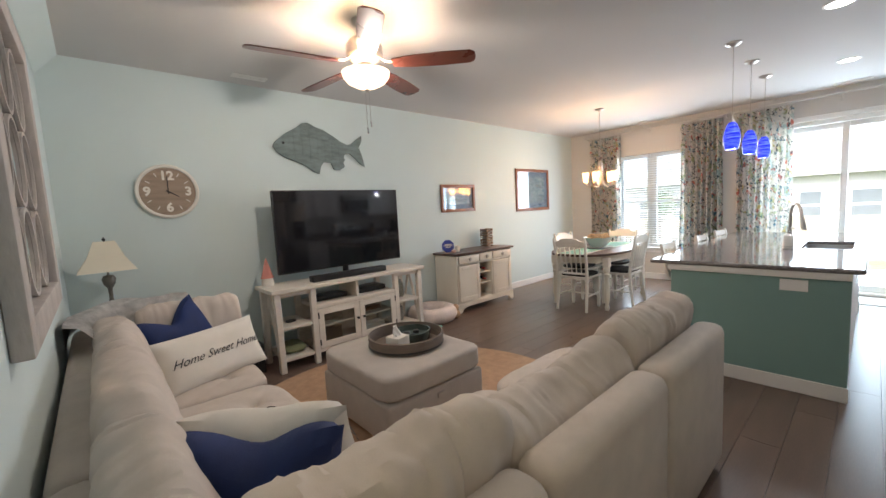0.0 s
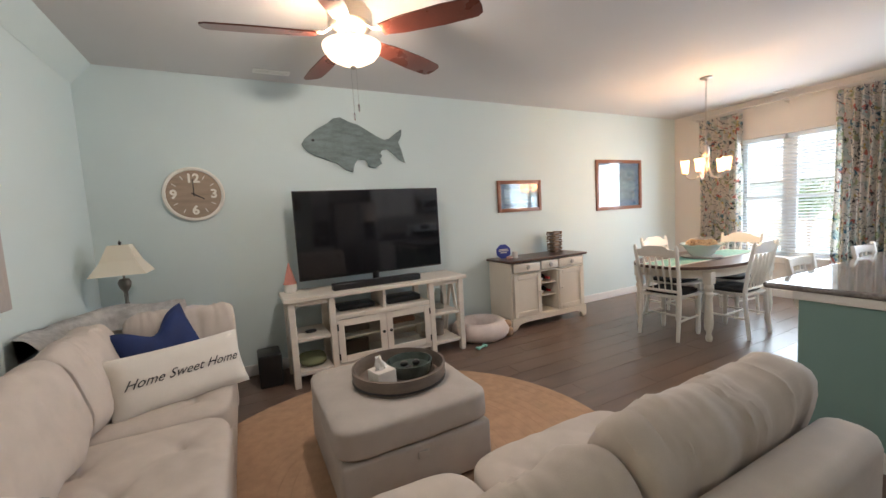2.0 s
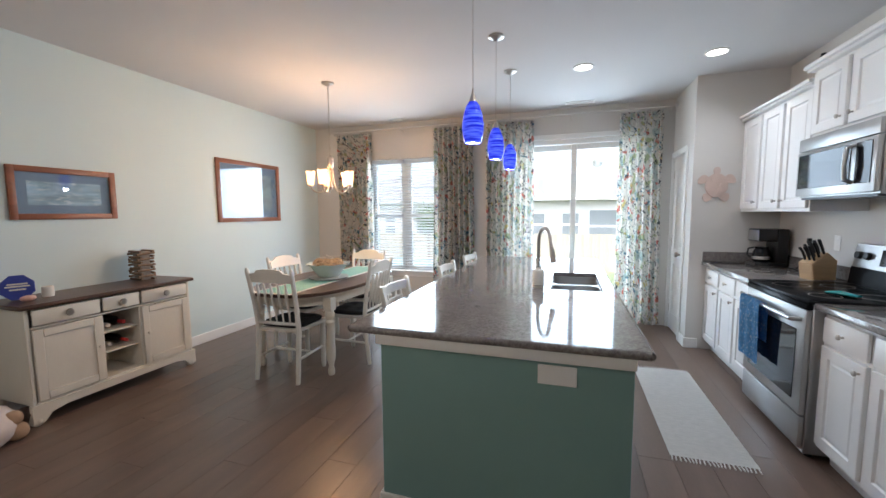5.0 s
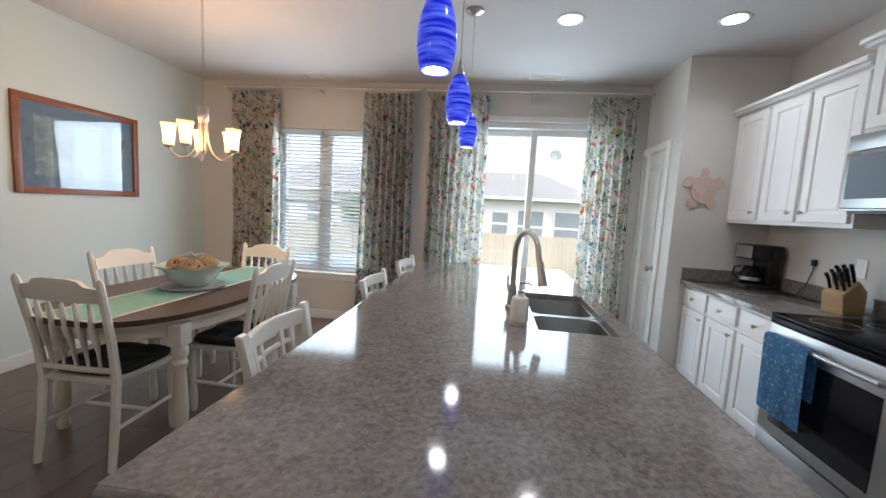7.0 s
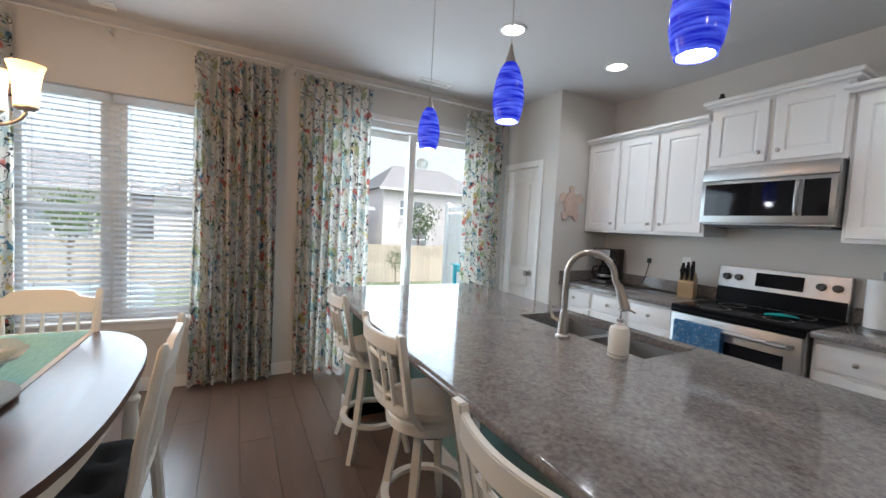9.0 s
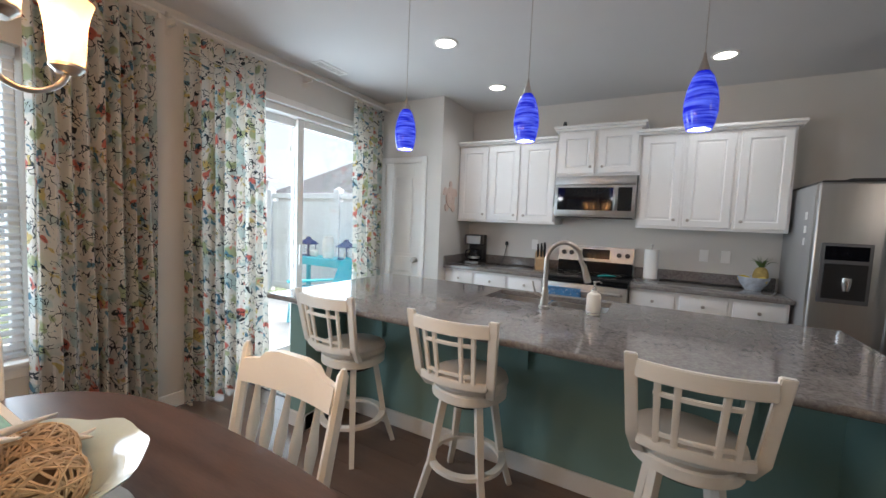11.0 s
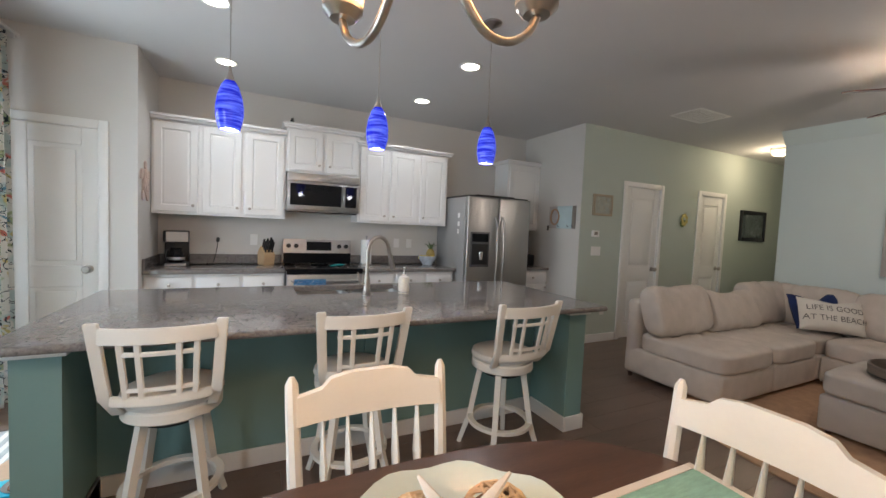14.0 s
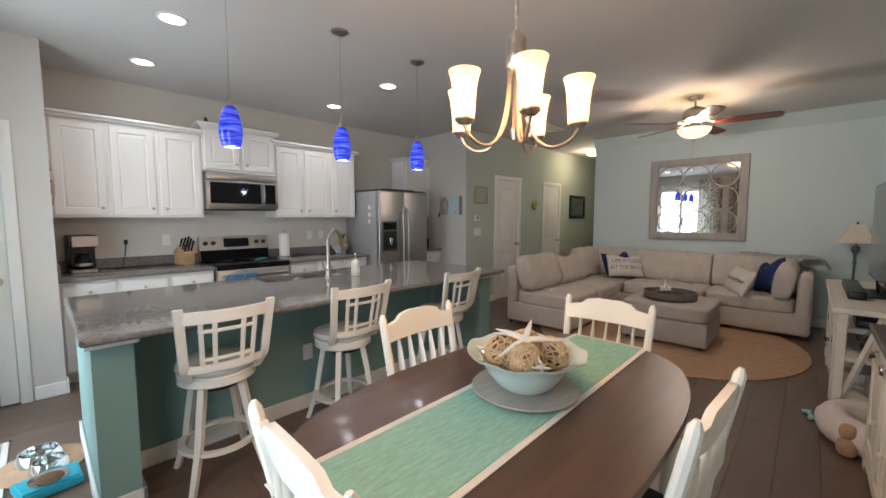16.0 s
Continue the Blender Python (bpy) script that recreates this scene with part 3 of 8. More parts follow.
def window_unit():
    y0, y1, z0, z1 = WIN
    ym = (y0 + y1) / 2
    w = thing("window_1", (EX + 0.15, ym, z0), "white double window pair with wide blinds", "window")
    w["kind"] = "structure"
    xg = EX + 0.155
    f = 0.045
    for a0, a1 in ((y0, ym - 0.035), (ym + 0.035, y1)):
        b = bmesh.new()
        for p in ((a0, z0, a0 + f, z1), (a1 - f, z0, a1, z1), (a0 + f, z0, a1 - f, z0 + f), (a0 + f, z1 - f, a1 - f, z1), (a0 + f, (z0 + z1) / 2 - 0.022, a1 - f, (z0 + z1) / 2 + 0.022)):
            box(b, xg - 0.03, p[0], p[1], xg + 0.03, p[2], p[3], 0.004, 1)
        fr = part("window_frame", b, "white", w, world=True)
        for q0, q1 in ((z0 + f, (z0 + z1) / 2 - 0.022), ((z0 + z1) / 2 + 0.022, z1 - f)):
            b = bmesh.new()
            box(b, xg - 0.002, a0 + f, q0, xg + 0.002, a1 - f, q1)
            g = part("pane", b, "glass", fr, world=True)
            g.visible_shadow = False
    b = bmesh.new()
    box(b, xg - 0.035, ym - 0.035, z0, xg + 0.035, ym + 0.035, z1, 0.004, 1)
    part("mullion", b, "white", w, world=True)
    b = bmesh.new()
    box(b, EX - 0.045, y0 - 0.05, z0 - 0.022, EX + 0.12, y1 + 0.05, z0 + 0.004, 0.006, 2)
    part("window_sill", b, "white", w, world=True)
    b = bmesh.new()
    box(b, EX - 0.014, y0 - 0.03, z0 - 0.085, EX - 0.001, y1 + 0.03, z0 - 0.023, 0.004, 1)
    part("apron", b, "white", w, world=True)
    for a0, a1 in ((y0 + 0.012, ym - 0.008), (ym + 0.008, y1 - 0.012)):
        bl = thing("window_blind", (EX + 0.07, (a0 + a1) / 2, z0), "white two-inch horizontal blind, lowered with slats open", "blind", "blinds in the window")
        b = bmesh.new()
        box(b, EX + 0.035, a0, z1 - 0.06, EX + 0.105, a1, z1 - 0.004, 0.005, 1)
        part("headrail", b, "blind", bl, world=True)
        b = bmesh.new()
        box(b, -0.025, a0, -0.0014, 0.025, a1, 0.0014)
        for v in b.verts:
            v.co.y -= (a0 + a1) / 2
        me = mesh_of("slat", b, "blind", False)
        n = 38
        pitch = (z1 - 0.08 - (z0 + 0.03)) / n
        for i in range(n):
            s = new("slat", me)
            s.parent = bl
            s.matrix_basis = pose(0, 0, 0.045 + pitch * (i + 0.5), 0, -20 + 2 * math.sin(i * 2.1), 0)
        b = bmesh.new()
        box(b, EX + 0.045, a0, z0 + 0.012, EX + 0.095, a1, z0 + 0.032, 0.004, 1)
        part("bottom_rail", b, "blind", bl, world=True)
        for yy in (a0 + 0.11, a1 - 0.11):
            b = bmesh.new()
            tube(b, [(EX + 0.043, yy, z0 + 0.02), (EX + 0.043, yy, z1 - 0.05)], 0.0018, 5)
            part("ladder_cord", b, "blind", bl, world=True)


window_unit()


def patio_door():
    y0, y1, z0, z1 = SLI
    ym = 0.86
    w = thing("window_2", (EX + 0.1, ym, 0), "white vinyl sliding patio door, closed", "patio door")
    w["kind"] = "structure"
    b = bmesh.new()
    for p in ((y0, 0, y0 + 0.05, z1), (y1 - 0.05, 0, y1, z1), (y0 + 0.05, z1 - 0.06, y1 - 0.05, z1), (y0 + 0.05, 0, y1 - 0.05, 0.045)):
        box(b, EX + 0.03, p[0], p[1], EX + 0.19, p[2], p[3], 0.005, 1)
    part("door_frame", b, "white", w, world=True)
    for a0, a1, xc in ((y0 + 0.05, ym + 0.035, EX + 0.105), (ym - 0.035, y1 - 0.05, EX + 0.155)):
        b = bmesh.new()
        f = 0.07
        for p in ((a0, 0.045, a0 + f, z1 - 0.06), (a1 - f, 0.045, a1, z1 - 0.06), (a0 + f, 0.045, a1 - f, 0.045 + 0.09), (a0 + f, z1 - 0.06 - f, a1 - f, z1 - 0.06)):
            box(b, xc - 0.02, p[0], p[1], xc + 0.02, p[2], p[3], 0.004, 1)
        fr = part("sash", b, "white", w, world=True)
        b = bmesh.new()
        box(b, xc - 0.003, a0 + f, 0.135, xc + 0.003, a1 - f, z1 - 0.06 - f)
        g = part("pane", b, "glass", fr, world=True)
        g.visible_shadow = False
    b = bmesh.new()
    box(b, EX + 0.045, ym + 0.01, 0.92, EX + 0.064, ym + 0.03, 1.12, 0.006, 2)
    part("pull_handle", b, "white", w, world=True)
    for nm, p in (("casing", (y0 - 0.06, 0, y0, z1 + 0.06)), ("casing", (y1, 0, y1 + 0.06, z1 + 0.06)), ("head_casing", (y0, z1, y1, z1 + 0.06))):
        b = bmesh.new()
        box(b, EX - 0.016, p[0], p[1], EX - 0.001, p[2], p[3], 0.004, 1)
        part(nm, b, "white", w, world=True)


patio_door()


def curtain(y0, y1, seed, flare):
    """A pinch-pleated panel hung from the rod to the floor."""
    z0, z1, folds = 0.03, 2.60, max(5, int((y1 - y0) / 0.072))
    nu, nv = folds * 10, 26
    b = bmesh.new()
    uvl = b.loops.layers.uv.new("UVMap")
    rows, us = [], []
    rnd = random.Random(seed)
    ph = [rnd.uniform(-0.5, 0.5) for _ in range(folds + 2)]
    for j in range(nv + 1):
        t = j / nv
        z = z0 + (z1 - z0) * t
        row, u, prev, urow = [], 0.0, None, []
        for i in range(nu + 1):
            s = i / nu
            a = s * folds * 2 * math.pi
            k = int(s * folds)
            amp = (0.040 + 0.018 * (1 - t)) * (0.75 + 0.5 * abs(ph[min(k, folds)]))
            if t > 0.955:
                amp *= 0.75
            grow = 1 + flare * (1 - t) ** 1.5
            yc = (y0 + y1) / 2
            y = yc + ((y0 + (y1 - y0) * s) - yc) * grow + 0.012 * math.sin(a * 0.5 + 3 * t + seed) * (1 - t)
            x = 7.925 + amp * math.sin(a + 0.5 * math.sin(3.0 * t + ph[min(k, folds)] * 4)) + 0.008 * noise.noise(Vector((s * 9 + seed, t * 5, 0)))
            co = Vector((x, y, z))
            if prev is not None:
                u += (Vector((co.x, co.y, 0)) - Vector((prev.x, prev.y, 0))).length
            prev = co
            row.append(b.verts.new(co))
            urow.append(u)
        rows.append(row)
        us.append(urow)
    for j in range(nv):
        for i in range(nu):
            f = b.faces.new((rows[j][i], rows[j][i + 1], rows[j + 1][i + 1], rows[j + 1][i]))
            for lp, (jj, ii) in zip(f.loops, ((j, i), (j, i + 1), (j + 1, i + 1), (j + 1, i))):
                lp[uvl].uv = (us[jj][ii] + seed * 0.37, jj / nv * (z1 - z0))
    bmesh.ops.solidify(b, geom=b.faces[:], thickness=0.003)
    return b


def curtain_sets():
    for n, (ya, yb, panels) in enumerate(((2.10, 4.38, ((3.72, 4.29, 0.06), (2.16, 2.74, 0.05))), (-0.24, 2.06, ((1.36, 1.99, 0.03), (-0.13, 0.34, 0.10))))):
        rod = thing("curtain_rod", (EX, (ya + yb) / 2, 2.64), "dark bronze curtain rod above the glazing", "curtain rod", "curtain rods")
        b = bmesh.new()
        tube(b, [(7.925, ya, 2.645), (7.925, yb, 2.645)], 0.011, 10)
        part("pole", b, M["grey_wall"], rod, "slim painted curtain pole", world=True)
        for yy in (ya - 0.02, yb + 0.02):
            b = bmesh.new()
            lathe(b, [(0, -0.022), (0.016, -0.014), (0.02, 0), (0.016, 0.014), (0, 0.022)], 7.925, yy, 2.645, 12)
            part("finial", b, M["grey_wall"], rod, world=True)
        for yy in (ya + 0.03, (ya + yb) / 2, yb - 0.03):
            b = bmesh.new()
            box(b, 7.915, yy - 0.007, 2.60, 7.935, yy + 0.007, 2.634, 0.002, 1)
            box(b, 7.93, yy - 0.006, 2.605, EX, yy + 0.006, 2.622, 0.002, 1)
            box(b, EX - 0.006, yy - 0.014, 2.56, EX, yy + 0.014, 2.66, 0.002, 1)
            part("bracket", b, M["grey_wall"], rod, world=True)
        for k, (y0, y1, fl) in enumerate(panels):
            single("curtain", curtain(y0, y1, 3 * n + k + 1, fl), "floral", "floor-length floral curtain panel with dark scrolls, gathered", "curtain", "floral curtains")


curtain_sets()


# ---- kitchen run along the south wall ----
def cab_door(b, x0, x1, z0, z1, yf):
    """A shaker door: frame and recessed panel, facing +y."""
    r = 0.058
    def ring(i, y):
        return [b.verts.new(p) for p in ((x0 + i, y, z0 + i), (x0 + i, y, z1 - i), (x1 - i, y, z1 - i), (x1 - i, y, z0 + i))]
    rs = [ring(*p) for p in ((0, yf - 0.019), (0, yf - 0.003), (0.003, yf), (r, yf), (r + 0.006, yf - 0.009), (r + 0.014, yf - 0.009), (r + 0.024, yf - 0.005))]
    for p, q in zip(rs, rs[1:]):
        for i in range(4):
            b.faces.new((p[i], p[(i + 1) % 4], q[(i + 1) % 4], q[i]))
    b.faces.new(rs[0][::-1])
    b.faces.new(rs[-1])
    bmesh.ops.recalc_face_normals(b, faces=b.faces[:])


def knob_at(x, y, z, parent):
    b = bmesh.new()
    lathe(b, [(0, 0), (0.006, 0), (0.006, 0.012), (0.014, 0.018), (0.014, 0.026), (0.008, 0.030), (0, 0.031)], seg=14)
    bmesh.ops.transform(b, matrix=pose(x, y, z, -90, 0, 0), verts=b.verts)
    part("knob", b, "nickel", parent, "small brushed nickel knob", world=True)


def upper(x0, x1, z0, z1, yf, knob_left, label="white shaker upper kitchen cabinet, closed", gap=0.02):
    c = thing("wall_cabinet", ((x0 + x1) / 2, KY, z0), label, "cabinet", "upper kitchen cabinets")
    b = bmesh.new()
    box(b, x0 + 0.0005, KY + 0.002, z0, x1 - 0.0005, yf - 0.02, z1)
    part("body", b, "cabinet", c, world=True)
    b = bmesh.new()
    cab_door(b, x0 + gap, x1 - gap, z0 + 0.025, z1 - 0.02, yf)
    d = part("door", b, "cabinet", c, world=True, smooth=False)
    knob_at(x0 + gap + 0.035 if knob_left else x1 - gap - 0.035, yf, z0 + 0.085, d)
    return c


for x0, x1, kl in ((6.83, 7.215, True), (6.46, 6.83, True), (6.07, 6.46, False), (4.95, 5.31, True), (4.57, 4.95, False), (4.19, 4.57, False)):
    upper(x0, x1, 1.41, 2.27, -0.675, kl)
for x0, x1, kl in ((5.69, 6.07, True), (5.31, 5.69, False)):
    upper(x0, x1, 1.905, 2.355, -0.655, kl, label="short white shaker cabinet above the microwave")
upper(2.725, 3.27, 1.41, 2.30, -0.675, False, label="white shaker upper cabinet beside the refrigerator")
b = bmesh.new()
for x0, x1, z, yf in ((6.07, 7.218, 2.27, -0.675), (4.19, 5.31, 2.27, -0.675), (5.31, 6.07, 2.355, -0.655), (2.725, 3.27, 2.30, -0.675)):
    box(b, x0 - (0.03 if x0 != 6.07 else 0), KY + 0.002, z, min(x1 + 0.03, 7.218), yf + 0.02, z + 0.022, 0.004, 1)
    box(b, x0 - (0.045 if x0 != 6.07 else 0), KY + 0.002, z + 0.022, min(x1 + 0.045, 7.218), yf + 0.04, z + 0.05, 0.008, 2)
structure("trim_crown", b, "cabinet", "white crown moulding along the cabinet tops", "trim")


def base_unit(x0, x1, yf):
    c = thing("base_cabinet", ((x0 + x1) / 2, KY, 0), "white shaker base cabinet with a drawer above a door", "cabinet", "base kitchen cabinets")
    b = bmesh.new()
    box(b, x0 + 0.0005, KY + 0.002, 0.10, x1 - 0.0005, yf - 0.02, 0.872)
    box(b, x0 + 0.0005, KY + 0.002, 0.0, x1 - 0.0005, yf - 0.09, 0.10)
    part("body", b, "cabinet", c, world=True)
    b = bmesh.new()
    box(b, x0 + 0.018, yf - 0.019, 0.705, x1 - 0.018, yf, 0.845, 0.008, 2)
    d = part("drawer", b, "cabinet", c, world=True)
    knob_at((x0 + x1) / 2, yf, 0.775, d)
    b = bmesh.new()
    cab_door(b, x0 + 0.018, x1 - 0.018, 0.125, 0.685, yf)
    d = part("door", b, "cabinet", c, world=True, smooth=False)
    knob_at(x0 + 0.055, yf, 0.64, d)


for x0, x1 in ((6.84, 7.218), (6.46, 6.84), (6.08, 6.46), (4.93, 5.30), (4.56, 4.93), (4.19, 4.56), (2.725, 3.25)):
    base_unit(x0, x1, -0.42)
for x0, x1 in ((6.078, 7.218), (4.175, 5.302), (2.723, 3.262)):
    w = thing("countertop", ((x0 + x1) / 2, KY, 0.874), "grey granite countertop with short backsplash", "countertop", "granite countertops")
    b = bmesh.new()
    box(b, x0, KY + 0.002, 0.874, x1, -0.385, 0.910, 0.005, 2)
    part("slab", b, "granite", w, world=True)
    b = bmesh.new()
    box(b, x0, KY + 0.002, 0.911, x1, KY + 0.022, 1.01, 0.003, 1)
    part("backsplash", b, "granite", w, world=True)
    if x1 > 7:
        b = bmesh.new()
        box(b, x1 - 0.02, KY + 0.023, 0.911, x1, -0.39, 1.01, 0.003, 1)
        part("side_splash", b, "granite", w, world=True)


def microwave():
    x0, x1, z0, z1, yf = 5.318, 6.062, 1.50, 1.897, -0.60
    c = thing("microwave", ((x0 + x1) / 2, KY, z0), "stainless over-range microwave oven with black glass door", "microwave")
    b = bmesh.new()
    box(b, x0, KY + 0.003, z0, x1, yf - 0.03, z1, 0.004, 1)
    part("body", b, "steel", c, world=True)
    b = bmesh.new()
    box(b, x0, yf - 0.03, z1 - 0.085, x1, yf - 0.005, z1, 0.006, 2)
    part("vent_panel", b, "steel", c, world=True)
    b = bmesh.new()
    box(b, x0, yf - 0.03, z0 + 0.012, x1, yf, z1 - 0.09, 0.008, 2)
    d = part("door", b, "steel", c, world=True)
    b = bmesh.new()
    box(b, x0 + 0.195, yf, z0 + 0.062, x1 - 0.030, yf + 0.004, z1 - 0.112, 0.002, 1)
    part("window", b, "blackglass", d, world=True)
    b = bmesh.new()
    box(b, x0 + 0.030, yf, z0 + 0.062, x0 + 0.152, yf + 0.004, z1 - 0.112, 0.002, 1)
    part("control_panel", b, "blackglass", c, world=True)
    b = bmesh.new()
    tube(b, [(x0 + 0.172, yf, z0 + 0.07), (x0 + 0.172, yf + 0.035, z0 + 0.085), (x0 + 0.172, yf + 0.042, (z0 + z1) / 2 - 0.04), (x0 + 0.172, yf + 0.035, z1 - 0.135), (x0 + 0.172, yf, z1 - 0.12)], 0.012, 10)
    part("handle", b, "steel", d, "brushed steel bar handle", world=True)
    b = bmesh.new()
    box(b, x0 + 0.02, KY + 0.1, z0 - 0.012, x1 - 0.02, yf - 0.03, z0 - 0.0005)
    part("underside_grille", b, "black", c, world=True)


microwave()


def range_oven():
    x0, x1, yf = 5.312, 6.068, -0.36
    c = thing("electric_range", ((x0 + x1) / 2, KY, 0), "stainless electric range with black glass cooktop and backguard", "stove")
    b = bmesh.new()
    box(b, x0, KY + 0.004, 0.03, x1, yf - 0.03, 0.895, 0.004, 1)
    part("body", b, "steel", c, world=True)
    b = bmesh.new()
    box(b, x0 - 0.004, KY + 0.06, 0.896, x1 + 0.004, yf, 0.918, 0.008, 2)
    top = part("cooktop", b, "cooktop", c, world=True)
    b = bmesh.new()
    box(b, x0 + 0.002, yf - 0.029, 0.864, x1 - 0.002, yf + 0.003, 0.8955, 0.004, 2)
    part("front_trim", b, "cooktop", c, "black band under the cooktop", world=True)
    for dx, dy, r in ((0.19, 0.18, 0.10), (0.56, 0.18, 0.085), (0.19, 0.43, 0.075), (0.56, 0.43, 0.10)):
        b = bmesh.new()
        lathe(b, [(r - 0.006, 0), (r, 0), (r, 0.0006), (r - 0.006, 0.0006)], x0 + dx, KY + 0.06 + dy, 0.9183, 32, close=False)
        part("burner_ring", b, M["greywood"], top, world=True)
    b = bmesh.new()
    slab(b, [(KY + 0.004, 0.90), (KY + 0.085, 0.90), (KY + 0.05, 1.19), (KY + 0.004, 1.19)], x0, x1, 0.004, axis="x")
    bg = part("backguard", b, "steel", c, world=True)
    b = bmesh.new()
    slab(b, [(KY + 0.066, 1.065), (KY + 0.0715, 1.065), (KY + 0.0590, 1.165), (KY + 0.053, 1.165)], x0 + 0.23, x1 - 0.25, axis="x")
    part("display", b, "blackglass", bg, world=True)
    b = bmesh.new()
    slab(b, [(KY + 0.080, 0.919), (KY + 0.0865, 0.919), (KY + 0.0745, 1.035), (KY + 0.068, 1.035)], x0 + 0.004, x1 - 0.004, axis="x")
    part("splash_panel", b, "cooktop", bg, "black glass lower panel", world=True)
    for dx in (0.06, 0.14, x1 - x0 - 0.14, x1 - x0 - 0.06):
        b = bmesh.new()
        lathe(b, [(0, 0), (0.026, 0), (0.023, 0.022), (0, 0.024)], seg=18)
        bmesh.ops.transform(b, matrix=pose(x0 + dx, KY + 0.061, 1.115, -83, 0, 0), verts=b.verts)
        part("knob", b, "black", bg, "black control knob", world=True)
    b = bmesh.new()
    box(b, x0 + 0.006, yf - 0.03, 0.255, x1 - 0.006, yf, 0.86, 0.006, 2)
    d = part("oven_door", b, "steel", c, world=True)
    b = bmesh.new()
    box(b, x0 + 0.085, yf, 0.32, x1 - 0.085, yf + 0.004, 0.735, 0.002, 1)
    part("oven_window", b, "blackglass", d, world=True)
    b = bmesh.new()
    tube(b, [(x0 + 0.05, yf, 0.80), (x0 + 0.06, yf + 0.045, 0.80), (x1 - 0.06, yf + 0.045, 0.80), (x1 - 0.05, yf, 0.80)], 0.013, 10)
    part("handle", b, "steel", d, world=True)
    b = bmesh.new()
    box(b, x0 + 0.006, yf - 0.03, 0.06, x1 - 0.006, yf - 0.002, 0.245, 0.006, 2)
    part("storage_drawer", b, "steel", c, world=True)
    for dx in (0.05, x1 - x0 - 0.05):
        for yy in (KY + 0.08, yf - 0.08):
            b = bmesh.new()
            lathe(b, [(0.02, 0), (0.02, 0.03)], x0 + dx, yy, 0, 10)
            part("foot", b, "black", c, world=True)


range_oven()


def fridge():
    x0, x1, yf, zt = 3.28, 4.165, -0.17, 1.775
    xm = 3.74
    c = thing("refrigerator", ((x0 + x1) / 2, KY, 0), "stainless side-by-side refrigerator with door dispenser", "refrigerator")
    b = bmesh.new()
    box(b, x0 + 0.004, KY + 0.03, 0.02, x1 - 0.004, yf - 0.075, zt - 0.012, 0.006, 2)
    part("cabinet", b, mat("grey_enamel", (0.36, 0.36, 0.36), 0.45, 0.3, var=0.03, bump=0.02), c, "grey enamelled cabinet sides", world=True)
    b = bmesh.new()
    box(b, x0 + 0.02, KY + 0.05, zt - 0.012, x1 - 0.02, yf - 0.03, zt + 0.012, 0.008, 2)
    part("hinge_cover", b, "black", c, world=True)
    for a0, a1, hx, s in ((x0, xm - 0.003, xm - 0.045, -1), (xm + 0.003, x1, xm + 0.045, 1)):
        b = bmesh.new()
        box(b, a0, yf - 0.07, 0.09, a1, yf, zt - 0.004, 0.018, 4)
        d = part("door", b, "steel", c, world=True)
        b = bmesh.new()
        tube(b, [(hx, yf - 0.002, 0.56), (hx, yf + 0.045, 0.62), (hx, yf + 0.062, 0.95), (hx, yf + 0.062, 1.15), (hx, yf + 0.045, 1.48), (hx, yf - 0.002, 1.54)], 0.014, 10)
        part("handle", b, "steel", d, "curved steel bar handle", world=True)
        if s > 0:
            b = bmesh.new()
            box(b, xm + 0.125, yf + 0.0005, 0.95, x1 - 0.04, yf + 0.012, 1.36, 0.006, 2)
            dp = part("dispenser_frame", b, mat("dark_grey_plastic", (0.09, 0.09, 0.095), 0.35, bump=0.02), d, "dark grey ice and water dispenser", world=True)
            b = bmesh.new()
            box(b, xm + 0.145, yf + 0.012, 0.98, x1 - 0.06, yf + 0.015, 1.22, 0.002, 1)
            part("dispenser_recess", b, "black", dp, world=True)
            b = bmesh.new()
            box(b, xm + 0.145, yf + 0.012, 1.245, x1 - 0.06, yf + 0.016, 1.34, 0.002, 1)
            part("dispenser_display", b, "blackglass", dp, world=True)
            b = bmesh.new()
            lathe(b, [(0.02, 0), (0.03, 0.05), (0.03, 0.09)], xm + 0.245, yf + 0.017, 1.04, 12)
            part("dispenser_spout", b, "chrome", dp, world=True)
    b = bmesh.new()
    box(b, x0 + 0.01, yf - 0.06, 0.0, x1 - 0.01, yf - 0.02, 0.085, 0.004, 1)
    part("kick_grille", b, "black", c, world=True)
    for zz, w in ((1.52, 0.05), (1.42, 0.05), (1.33, 0.04)):
        b = bmesh.new()
        box(b, x1 - 0.0035, -0.42, zz, x1 - 0.0005, -0.42 + w, zz + 0.055, 0.001, 1)
        part("magnet", b, "white", c, "small white fridge magnet", world=True)


fridge()


# ---- island ----
IX0, IX1, IY0, IY1 = 4.216, 7.208, 0.612, 1.858
SX0, SX1, SY0, SY1 = 5.33, 6.10, 0.615 + 0.01, 1.02


